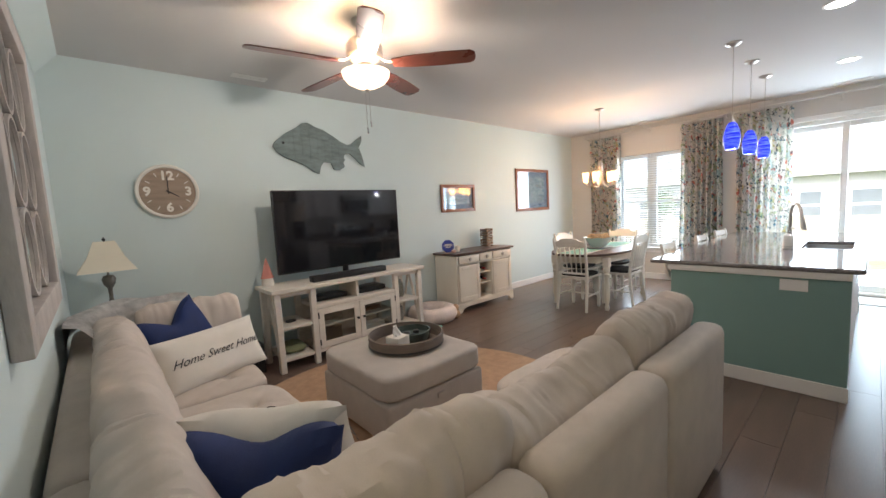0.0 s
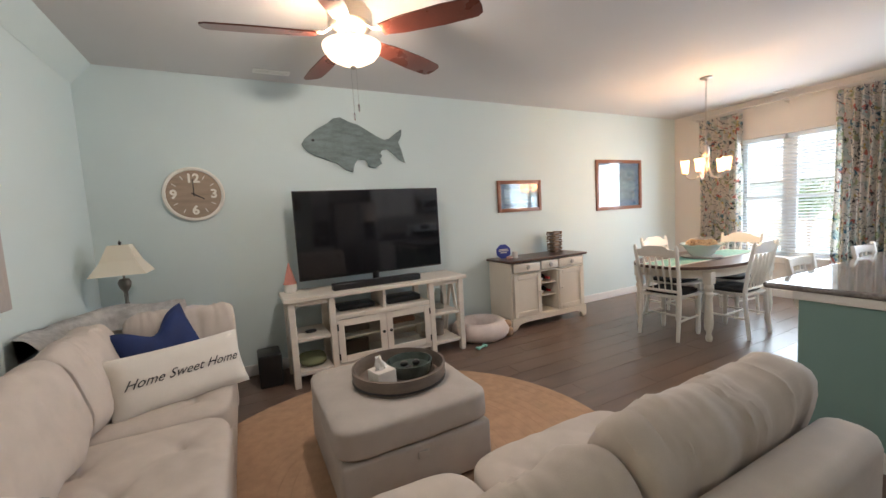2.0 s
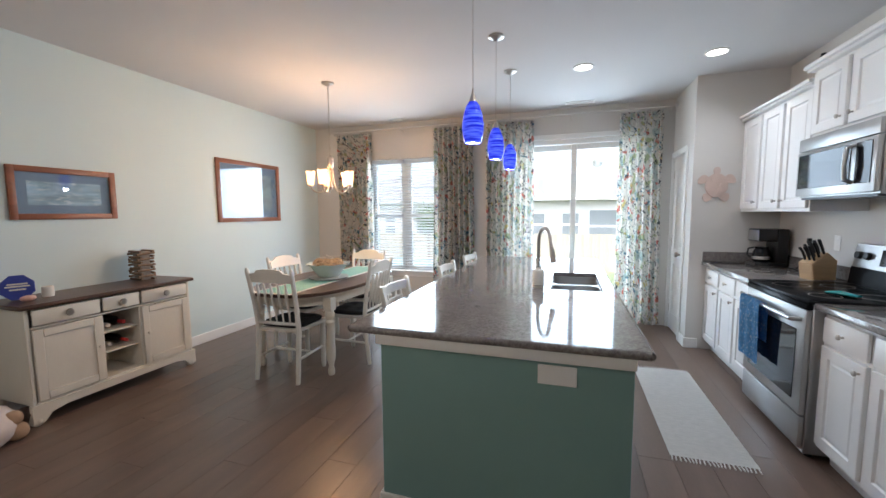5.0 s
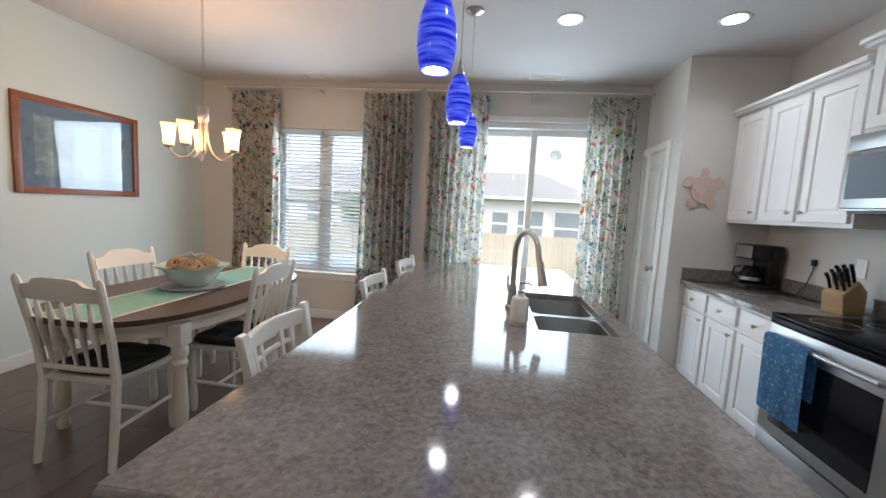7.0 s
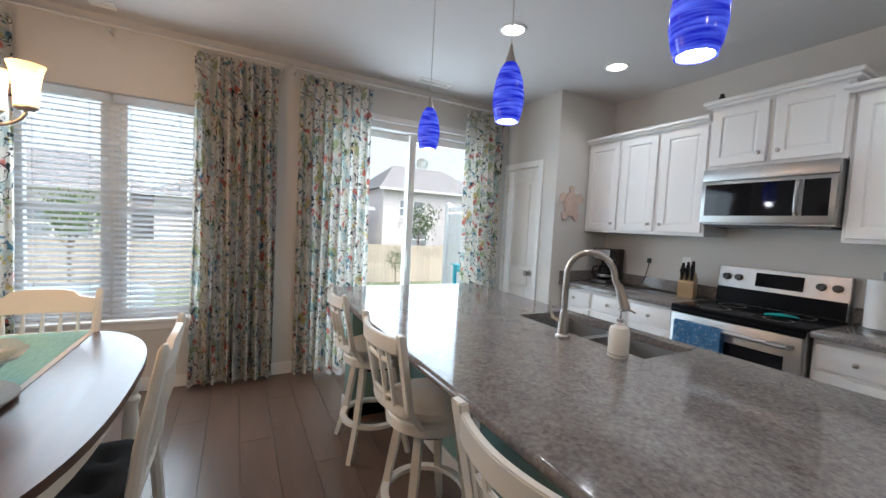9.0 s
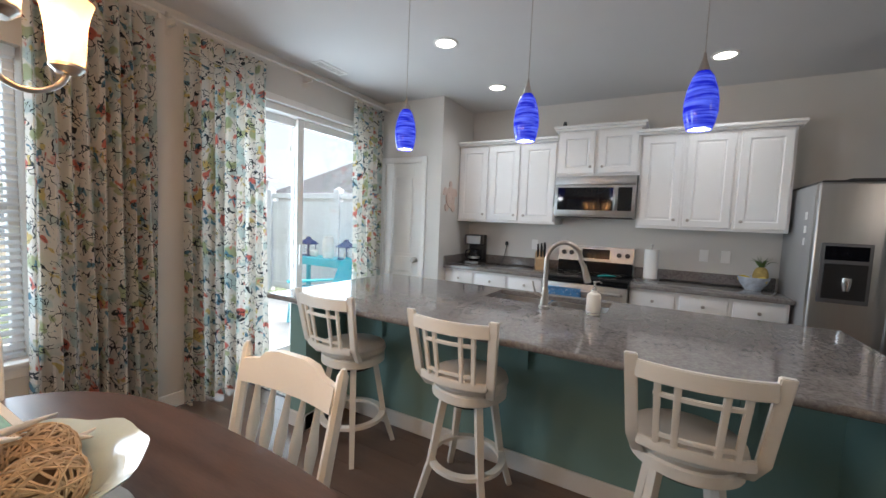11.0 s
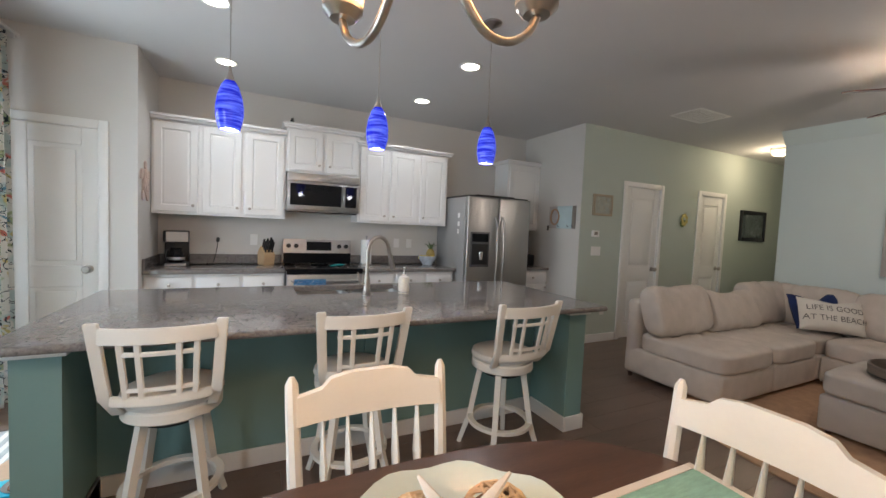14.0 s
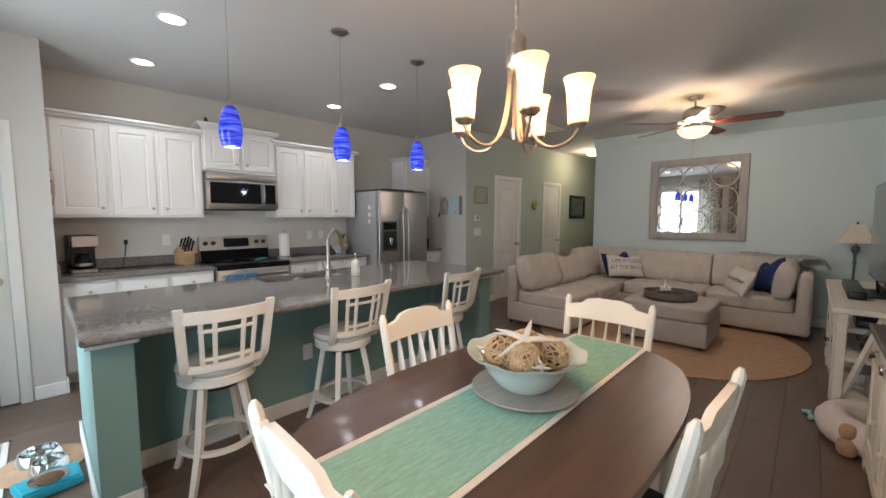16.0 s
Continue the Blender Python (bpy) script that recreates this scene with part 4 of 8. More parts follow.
def island():
    c = thing("kitchen_island", ((IX0 + IX1) / 2, 1.2, 0), "teal painted kitchen island with white trim and baseboard", "kitchen island")
    for x0, x1 in ((4.24, 4.392), (7.03, 7.182)):
        b = bmesh.new()
        box(b, x0, 0.66, 0, x1, 1.715, 0.868)
        w = part("end_wall", b, "teal", c, world=True)
        b = bmesh.new()
        box(b, x0 - 0.022, 0.655, 0.825, x1 + 0.022, 1.737, 0.8735, 0.006, 2)
        part("cap_moulding", b, "white", w, world=True)
        b = bmesh.new()
        d = 0.016
        box(b, x0 - d, 0.65, 0, x0 - 0.001, 1.715 + d, 0.105, 0.004, 1)
        box(b, x1 + 0.001, 1.36 if x0 < 5 else 0.65, 0, x1 + d, 1.715 + d, 0.105, 0.004, 1)
        box(b, x0, 1.716, 0, x1, 1.715 + d, 0.105, 0.004, 1)
        if x0 > 5:
            box(b, x0 - d, 1.36, 0, x0 - 0.001, 1.715 + d, 0.105, 0.004, 1)
        part("wall_baseboard", b, "white", w, world=True)
    b = bmesh.new()
    box(b, 4.392, 1.25, 0, 7.03, 1.345, 0.872)
    k = part("knee_wall", b, "teal", c, world=True)
    b = bmesh.new()
    box(b, 4.41, 1.346, 0, 7.012, 1.361, 0.105, 0.004, 1)
    part("knee_baseboard", b, "white", k, world=True)
    for xx in (4.70, 5.70, 6.71):
        b = bmesh.new()
        slab(b, [(1.346, 0.60), (1.346, 0.866), (1.56, 0.866), (1.56, 0.84), (1.43, 0.79), (1.376, 0.70), (1.372, 0.60)], xx - 0.03, xx + 0.03, axis="x")
        part("corbel", b, "teal", k, world=True)
    b = bmesh.new()
    box(b, 4.393, 0.66, 0.10, 5.30, 1.249, 0.872)
    box(b, 6.13, 0.66, 0.10, 7.029, 1.25, 0.872)
    box(b, 5.30, 0.66, 0.10, 6.13, 1.25, 0.62)
    box(b, 4.405, 0.72, 0.0, 7.02, 1.25, 0.10)
    part("cabinet_body", b, "cabinet", c, world=True)
    # outlets on the island
    for x, y, z, ax in ((4.2395, 0.94, 0.77, 0), (5.98, 1.3452, 0.42, 1)):
        b = bmesh.new()
        if ax == 0:
            box(b, x - 0.006, y - 0.075, z - 0.04, x, y + 0.075, z + 0.04, 0.002, 1)
        else:
            box(b, x - 0.036, y, z - 0.058, x + 0.036, y + 0.006, z + 0.058, 0.002, 1)
        part("outlet_plate", b, "white", c, "white outlet cover plate", world=True)
    t = thing("island_countertop", ((IX0 + IX1) / 2, 1.2, 0.874), "polished speckled grey granite island top with sink cutout", "countertop")
    b = bmesh.new()
    z0, z1 = 0.874, 0.906
    for x0, y0, x1, y1 in ((IX0, IY0, SX0, IY1), (SX1, IY0, IX1, IY1), (SX0, SY1, SX1, IY1), (SX0, IY0, SX1, IY0 + 0.075)):
        box(b, x0, y0, z0, x1, y1, z1)
    bmesh.ops.remove_doubles(b, verts=b.verts, dist=0.0005)
    part("slab", b, "granite", t, world=True, smooth=False)
    # polished rounded nosing around the rim
    b = bmesh.new()
    r = 0.016
    tube(b, [(IX0, IY0, 0.89), (IX1, IY0, 0.89)], r, 10)
    tube(b, [(IX0, IY1, 0.89), (IX1, IY1, 0.89)], r, 10)
    tube(b, [(IX0, IY0, 0.89), (IX0, IY1, 0.89)], r, 10)
    tube(b, [(IX1, IY0, 0.89), (IX1, IY1, 0.89)], r, 10)
    part("edge_nosing", b, "granite", t, world=True)
    s = thing("sink", ((SX0 + SX1) / 2, 0.85, 0.70), "stainless undermount double bowl sink", "sink")
    ya, yb = IY0 + 0.075, SY1
    for x0, x1 in ((SX0, 5.70), (5.73, SX1)):
        b = bmesh.new()
        def ring(x0, x1, y0, y1, z, r):
            out = []
            for cx, cy, a in ((x1 - r, y1 - r, 0), (x0 + r, y1 - r, 90), (x0 + r, y0 + r, 180), (x1 - r, y0 + r, 270)):
                for q in range(6):
                    t2 = radians(a + 18 * q)
                    out.append(b.verts.new((cx + r * math.cos(t2), cy + r * math.sin(t2), z)))
            return out
        rs = [ring(x0 - 0.012, x1 + 0.012, ya - 0.012, yb + 0.012, 0.8735, 0.05), ring(x0 + 0.004, x1 - 0.004, ya + 0.004, yb - 0.004, 0.872, 0.06), ring(x0 + 0.012, x1 - 0.012, ya + 0.012, yb - 0.012, 0.73, 0.07), ring(x0 + 0.05, x1 - 0.05, ya + 0.05, yb - 0.05, 0.70, 0.06)]
        for p, q in zip(rs, rs[1:]):
            for i in range(len(p)):
                j = (i + 1) % len(p)
                b.faces.new((p[i], p[j], q[j], q[i]))
        b.faces.new(rs[-1])
        bowl = part("bowl", b, "steel", s, world=True)
        b = bmesh.new()
        lathe(b, [(0, 0), (0.04, 0), (0.04, 0.003), (0.03, 0.004), (0, 0.002)], (x0 + x1) / 2, (ya + yb) / 2, 0.7005, 18)
        part("drain", b, "chrome", bowl, world=True)
    f = thing("kitchen_faucet", (5.665, 1.12, 0.906), "brushed nickel gooseneck pull-down kitchen faucet", "faucet")
    b = bmesh.new()
    lathe(b, [(0.032, 0), (0.032, 0.012), (0.024, 0.02), (0.021, 0.10), (0.017, 0.125)], 0, 0, 0, 18)
    part("base", b, "nickel", f)
    b = bmesh.new()
    pts = [(0, 0, 0.11), (0, 0, 0.27)]
    for i in range(13):
        a = math.pi * i / 12
        pts.append((-0.090 * (1 - math.cos(a)), -0.047 * (1 - math.cos(a)), 0.29 + 0.108 * math.sin(a)))
    pts.append((-0.198, -0.104, 0.255))
    tube(b, pts, 0.0135, 12)
    part("spout", b, "nickel", f)
    b = bmesh.new()
    tube(b, [(-0.194, -0.102, 0.268), (-0.208, -0.110, 0.215), (-0.222, -0.118, 0.165)], [0.016, 0.019, 0.021], 12)
    part("spray_head", b, "nickel", f)
    b = bmesh.new()
    tube(b, [(0.015, 0.01, 0.075), (0.05, 0.02, 0.085), (0.065, 0.022, 0.13), (0.07, 0.024, 0.16)], [0.009, 0.008, 0.006, 0.006], 8)
    part("lever", b, "nickel", f)
    d = thing("soap_dispenser", (5.39, 1.10, 0.906), "white ceramic soap bottle with chrome pump", "soap dispenser")
    b = bmesh.new()
    lathe(b, [(0, 0), (0.036, 0), (0.039, 0.006), (0.039, 0.10), (0.034, 0.118), (0.016, 0.128), (0.016, 0.138)], 0, 0, 0, 24)
    part("bottle", b, "offwhite", d)
    b = bmesh.new()
    lathe(b, [(0.0395, 0.012), (0.0395, 0.016)], 0, 0, 0, 24)
    part("rim_band", b, "chrome", d)
    b = bmesh.new()
    lathe(b, [(0.014, 0.138), (0.014, 0.15), (0.005, 0.152), (0.005, 0.18), (0.010, 0.182), (0.010, 0.19)], 0, 0, 0, 14)
    tube(b, [(0, 0, 0.186), (-0.02, -0.03, 0.187), (-0.03, -0.045, 0.178)], 0.004, 8)
    part("pump", b, "chrome", d)


island()


# ---- dining table and chairs ----
TC, TA, TB = (6.11, 3.25), 0.86, 0.49


def oval(k, n=56, p=2.7):
    out = []
    for i in range(n):
        a = 2 * math.pi * i / n
        c, s = math.cos(a), math.sin(a)
        out.append((math.copysign(abs(c) ** (2 / p), c) * TA * k, math.copysign(abs(s) ** (2 / p), s) * TB * k))
    return out


def dining_table():
    t = thing("dining_table", (*TC, 0), "oval dining table, espresso top on cream turned legs", "table")
    b = bmesh.new()
    slab(b, oval(1.0), 0.728, 0.757, 0.008)
    part("tabletop", b, "espresso", t)
    b = bmesh.new()
    slab(b, oval(0.985), 0.715, 0.7275)
    slab(b, oval(0.90), 0.635, 0.715)
    part("apron", b, "cream", t)
    for sx in (-1, 1):
        for sy in (-1, 1):
            b = bmesh.new()
            x, y = sx * 0.58, sy * 0.375
            box(b, x - 0.04, y - 0.04, 0.58, x + 0.04, y + 0.04, 0.70, 0.004, 1)
            lathe(b, [(0.022, 0.0), (0.030, 0.02), (0.030, 0.05), (0.020, 0.075), (0.024, 0.10), (0.036, 0.14), (0.040, 0.20), (0.034, 0.34), (0.028, 0.44), (0.036, 0.46), (0.040, 0.48), (0.028, 0.50), (0.042, 0.53), (0.042, 0.56), (0.032, 0.58)], x, y, 0, 18)
            part("leg", b, "cream", t)


dining_table()


def dining_chair(m, label):
    """Faces +y; the rear posts stand at y = -0.20 and lean back."""
    c = thing("dining_chair", (0, 0, 0), label, "chair", "chairs round the dining table")
    b = bmesh.new()
    slab(b, [(-0.225, 0.20), (-0.19, -0.20), (0.19, -0.20), (0.225, 0.20), (0.19, 0.225), (-0.19, 0.225)], 0.425, 0.455, 0.008)
    part("seat", b, "offwhite", c)
    b = bmesh.new()
    soft_box(b, 0, 0.01, 0.477, 0.41, 0.38, 0.055, 5, 8, 0.2, tufts=((-0.09, 0.09), (0.09, 0.09), (-0.09, -0.07), (0.09, -0.07)))
    part("seat_pad", b, "darkcushion", c, "tufted black seat pad")
    for s in (-1, 1):
        b = bmesh.new()
        tube(b, [(s * 0.205, -0.235, 0.0), (s * 0.20, -0.205, 0.25), (s * 0.20, -0.19, 0.45), (s * 0.205, -0.215, 0.65), (s * 0.215, -0.265, 0.90), (s * 0.217, -0.275, 0.955), (s * 0.217, -0.278, 0.975)], [0.018, 0.021, 0.022, 0.020, 0.018, 0.017, 0.007], 8)
        part("rear_post", b, "offwhite", c)
        b = bmesh.new()
        lathe(b, [(0.016, 0), (0.022, 0.03), (0.024, 0.10), (0.020, 0.20), (0.024, 0.22), (0.026, 0.34), (0.024, 0.43)], s * 0.185, 0.175, 0, 12)
        part("front_leg", b, "offwhite", c)
        b = bmesh.new()
        tube(b, [(s * 0.20, -0.205, 0.20), (s * 0.185, 0.175, 0.20)], 0.011, 8)
        part("side_stretcher", b, "offwhite", c)
    b = bmesh.new()
    tube(b, [(-0.19, 0.0, 0.20), (0.19, 0.0, 0.20)], 0.011, 8)
    part("cross_stretcher", b, "offwhite", c)
    # crest rail with a raised, stepped middle
    b = bmesh.new()
    top = [(-0.205, 0.925), (-0.14, 0.935), (-0.115, 0.96), (-0.06, 0.97), (0.06, 0.97), (0.115, 0.96), (0.14, 0.935), (0.205, 0.925)]
    n = len(top)
    fr, bk = [], []
    for x, z in top:
        yb = -0.262 - 0.024 * (1 - (x / 0.21) ** 2)
        fr.append([b.verts.new((x, yb + 0.011, z)), b.verts.new((x, yb + 0.029, 0.855))])
        bk.append([b.verts.new((x, yb - 0.011, z)), b.verts.new((x, yb + 0.007, 0.855))])
    for i in range(n - 1):
        b.faces.new((fr[i][0], fr[i][1], fr[i + 1][1], fr[i + 1][0]))
        b.faces.new((bk[i][0], bk[i + 1][0], bk[i + 1][1], bk[i][1]))
        b.faces.new((fr[i][0], fr[i + 1][0], bk[i + 1][0], bk[i][0]))
        b.faces.new((fr[i][1], bk[i][1], bk[i + 1][1], fr[i + 1][1]))
    b.faces.new((fr[0][0], bk[0][0], bk[0][1], fr[0][1]))
    b.faces.new((fr[-1][0], fr[-1][1], bk[-1][1], bk[-1][0]))
    part("crest_rail", b, "offwhite", c)
    b = bmesh.new()
    tube(b, [(-0.2, -0.196, 0.50), (0, -0.205, 0.50), (0.2, -0.196, 0.50)], 0.015, 8)
    part("lower_rail", b, "offwhite", c)
    for i in range(5):
        x = -0.13 + 0.065 * i
        b = bmesh.new()
        yt = -0.262 - 0.024 * (1 - (x / 0.21) ** 2) + 0.018
        tube(b, [(x, -0.203, 0.50), (x * 1.02, -0.215, 0.60), (x * 1.04, -0.24, 0.72), (x * 1.06, yt, 0.85)], [0.009, 0.012, 0.024, 0.010], 8, flat=0.45)
        part("spindle", b, "offwhite", c)
    c.matrix_basis = m
    return c


chair_w = dining_chair(pose(5.50, 3.24, 0, 0, 0, -90 + 2), "offwhite wooden dining chair with dark seat pad, pushed in")
copy_thing(chair_w, pose(6.05, 2.905, 0, 0, 0, 0))
copy_thing(chair_w, pose(6.71, 3.285, 0, 0, 0, 88))
copy_thing(chair_w, pose(6.117, 3.583, 0, 0, 0, 180 - 4))


def table_setting():
    z = 0.7575
    r = thing("table_runner", (TC[0], 3.255, z), "seafoam woven cotton table runner with cream border", "table runner")
    runner = mat("seafoam_weave", (0.27, 0.50, 0.42), 0.9, var=0.2, scale=30, bump=0.5, fine=180, stretch=(0.6, 3, 1))
    b = bmesh.new()
    box(b, -0.835, -0.165, 0, 0.835, 0.165, 0.004, 0.001, 1)
    part("weave", b, runner, r)
    for s in (-1, 1):
        b = bmesh.new()
        box(b, -0.835, s * 0.166, 0, 0.835, s * 0.189, 0.0035, 0.001, 1)
        part("border", b, "canvas", r, "cream cotton border")
        b = bmesh.new()
        box(b, s * 0.836, -0.189, 0, s * 0.856, 0.189, 0.0035, 0.001, 1)
        part("end_border", b, "canvas", r, "cream cotton border")
    zz = z + 0.004
    cx, cy = 6.072, 3.245
    b = bmesh.new()
    lathe(b, [(0, 0), (0.178, 0), (0.194, 0.006), (0.200, 0.014), (0.197, 0.018), (0.188, 0.017), (0, 0.015)], cx, cy, zz, 40)
    single("round_board", b, mat("greige_wood", (0.38, 0.34, 0.30), 0.6, var=0.15, scale=8, bump=0.15, stretch=(1, 5, 1)), "round grey wooden charger under the bowl", "board")
    z2 = zz + 0.0175
    bowlmat = mat("pale_aqua_ceramic", (0.60, 0.71, 0.69), 0.12, var=0.05, scale=10, bump=0.02, coat=0.4)
    b = bmesh.new()
    seg = 48
    prof = [(0.0, 0.004), (0.070, 0.004), (0.075, 0.0), (0.090, 0.0), (0.118, 0.026), (0.150, 0.076), (0.178, 0.124), (0.218, 0.146), (0.221, 0.152), (0.176, 0.132), (0.143, 0.086), (0.108, 0.036), (0.062, 0.018), (0, 0.016)]
    lathe(b, [(r, h * 0.9) for r, h in prof], cx, cy, z2, seg)
    for v in b.verts:
        dx, dy = v.co.x - cx, v.co.y - cy
        rr = math.hypot(dx, dy)
        if rr > 0.175:
            a = math.atan2(dy, dx)
            k = 1 + (rr - 0.175) / 0.055 * 0.014 * math.sin(9 * a)
            v.co.x, v.co.y = cx + dx * k, cy + dy * k
            v.co.z += (rr - 0.175) / 0.055 * 0.006 * math.sin(9 * a + 1)
    single("serving_bowl", b, bowlmat, "pale aqua ruffled ceramic bowl of woven balls", "bowl")
    wick = mat("woven_rattan", (0.60, 0.42, 0.25), 0.8, var=0.25, scale=30, bump=0.2)
    # darker rattan tone: paints the shade in each ball's hollow
    core = mat("rattan_inner_shade", (0.26, 0.16, 0.085), 0.9, var=0.3, scale=30, bump=0.3)
    rnd = random.Random(4)
    for dx, dy, dz, r in ((-0.074, -0.045, 0.122, 0.067), (0.054, -0.068, 0.122, 0.067), (0.073, 0.046, 0.124, 0.066), (-0.052, 0.072, 0.124, 0.066), (0.0, 0.0, 0.080, 0.055)):
        ball = thing("rattan_ball", (cx + dx, cy + dy, z2 + dz - r), "woven natural rattan decorative ball in a bowl", "decorative ball", "rattan balls")
        # added solid sphere, seen dark between the strands in place of inner shade
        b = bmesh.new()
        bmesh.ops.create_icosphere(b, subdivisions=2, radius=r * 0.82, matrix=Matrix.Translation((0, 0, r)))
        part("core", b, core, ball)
        b = bmesh.new()
        for k in range(42):
            ax = Vector((rnd.gauss(0, 1), rnd.gauss(0, 1), rnd.gauss(0, 1))).normalized()
            u = ax.orthogonal().normalized()
            v = ax.cross(u)
            off = rnd.uniform(-0.55, 0.55) * r
            rr = math.sqrt(max(0, (r * rnd.uniform(0.94, 1.0)) ** 2 - off ** 2))
            pts = [Vector((0, 0, r)) + ax * off + u * rr * math.cos(2 * math.pi * q / 16) + v * rr * math.sin(2 * math.pi * q / 16) for q in range(17)]
            tube(b, pts, 0.0026, 4, False)
        part("wicker", b, wick, ball)["kind"] = "stuff"
    b = bmesh.new()
    for k in range(5):
        a = radians(72 * k + 25)
        d = Vector((math.cos(a), math.sin(a), 0))
        tube(b, [-d * 0.005, d * 0.05 + Vector((0, 0, 0.005)), d * 0.088, d * 0.125 + Vector((0, 0, -0.006))], [0.014, 0.012, 0.008, 0.003], 8, flat=0.7)
    bmesh.ops.transform(b, matrix=pose(cx + 0.035, cy + 0.022, z2 + 0.186, 0, 0, 33) @ pose(0, 0, 0, 0, 24, 0), verts=b.verts)
    single("starfish", b, M["canvas"], "white dried starfish on the woven balls", "starfish")
    for a in (0.9, 2.6, 5.2):
        b = bmesh.new()
        px, py = cx + 0.155 * math.cos(a), cy + 0.155 * math.sin(a)
        for k in range(5):
            q = radians(72 * k + 40 * a)
            tube(b, [(px, py, z2 + 0.126), (px + 0.035 * math.cos(q), py + 0.035 * math.sin(q), z2 + 0.131)], [0.007, 0.002], 6)
        single("small_starfish", b, M["canvas"], "small white starfish resting in the bowl", "starfish", "small starfish")


table_setting()


# ---- counter stools ----
def bar_stool(m):
    """Faces -y towards the island; its back stands on the +y side."""
    c = thing("bar_stool", (0, 0, 0), "white wooden swivel counter stool with lattice back", "stool", "stools at the island")
    b = bmesh.new()
    lathe(b, [(0, 0.535), (0.175, 0.535), (0.19, 0.545), (0.19, 0.585), (0.18, 0.595), (0, 0.595)], 0, 0, 0, 32)
    part("seat_frame", b, "offwhite", c)
    b = bmesh.new()
    lathe(b, [(0, 0.5955), (0.185, 0.5955), (0.197, 0.615), (0.190, 0.640), (0.16, 0.652), (0, 0.658)], 0, 0, 0, 32)
    part("seat_pad", b, "canvas", c, "cream upholstered round seat")
    b = bmesh.new()
    lathe(b, [(0.12, 0.50), (0.12, 0.5345)], 0, 0, 0, 24)
    part("swivel_plate", b, "black", c)
    for k in range(4):
        a = radians(45 + 90 * k)
        ca, sa = math.cos(a), math.sin(a)
        b = bmesh.new()
        tube(b, [(ca * 0.13, sa * 0.13, 0.535), (ca * 0.155, sa * 0.155, 0.40), (ca * 0.19, sa * 0.19, 0.20), (ca * 0.255, sa * 0.255, 0.0)], [0.024, 0.024, 0.022, 0.019], 4)
        part("leg", b, "offwhite", c)
    b = bmesh.new()
    lathe(b, [(0.165, 0.185), (0.20, 0.185), (0.20, 0.205), (0.165, 0.205), (0.165, 0.185)], 0, 0, 0, 36, close=False)
    part("foot_ring", b, "offwhite", c)
    def arc(x, z):
        lean = (z - 0.58) / 0.39
        return Vector((x * 0.94 * (0.86 + 0.14 * lean), 0.165 + 0.075 * lean + 0.05 * (1 - (x / 0.23) ** 2), z))
    def board(nm, pts, wide, hw, ht):
        """A flat bar along pts, hw half wide along the given axis, ht half thick towards the sitter."""
        b = bmesh.new()
        deep = Vector((0, 1, 0))
        rows = [[b.verts.new(p + wide * hw * i + deep * ht * j) for i, j in ((-1, -1), (1, -1), (1, 1), (-1, 1))] for p in pts]
        for p, q in zip(rows, rows[1:]):
            for i in range(4):
                b.faces.new((p[i], p[(i + 1) % 4], q[(i + 1) % 4], q[i]))
        b.faces.new(rows[0][::-1])
        b.faces.new(rows[-1])
        bmesh.ops.recalc_face_normals(b, faces=b.faces[:])
        sharp = [e for e in b.edges if e.calc_face_angle(0) > 0.9]
        bmesh.ops.bevel(b, geom=sharp, offset=0.0035, segments=2, affect="EDGES")
        part(nm, b, "offwhite", c)
    across, up = Vector((1, 0, 0)), Vector((0, 0, 1))
    for s in (-1, 1):
        board("back_post", [arc(s * 0.222, z) - Vector((s * 0.35, 1.0, 0)) * 0.55 * max(0.0, 0.675 - z) for z in (0.585, 0.63, 0.675, 0.72, 0.81, 0.90, 0.985)], across, 0.021, 0.013)
    for nm, z, half, hw, ht in (("crest_rail", 0.935, 0.208, 0.030, 0.011), ("back_rail", 0.863, 0.150, 0.009, 0.006), ("back_rail", 0.715, 0.150, 0.009, 0.006), ("bottom_rail", 0.668, 0.206, 0.020, 0.009)):
        board(nm, [arc(half * k / 7, z) for k in range(-7, 8)], up, hw, ht)
    for x in (-0.135, -0.072, 0.072, 0.135):
        board("back_slat", [arc(x, z) for z in (0.675, 0.76, 0.85, 0.92)], across, 0.011, 0.0075)
    c.matrix_basis = m
    return c


stool = bar_stool(pose(6.67, 1.665, 0, 0, 0, -2))
copy_thing(stool, pose(5.88, 1.67, 0, 0, 0, 1))
copy_thing(stool, pose(4.945, 1.72, 0, 0, 0, 3))


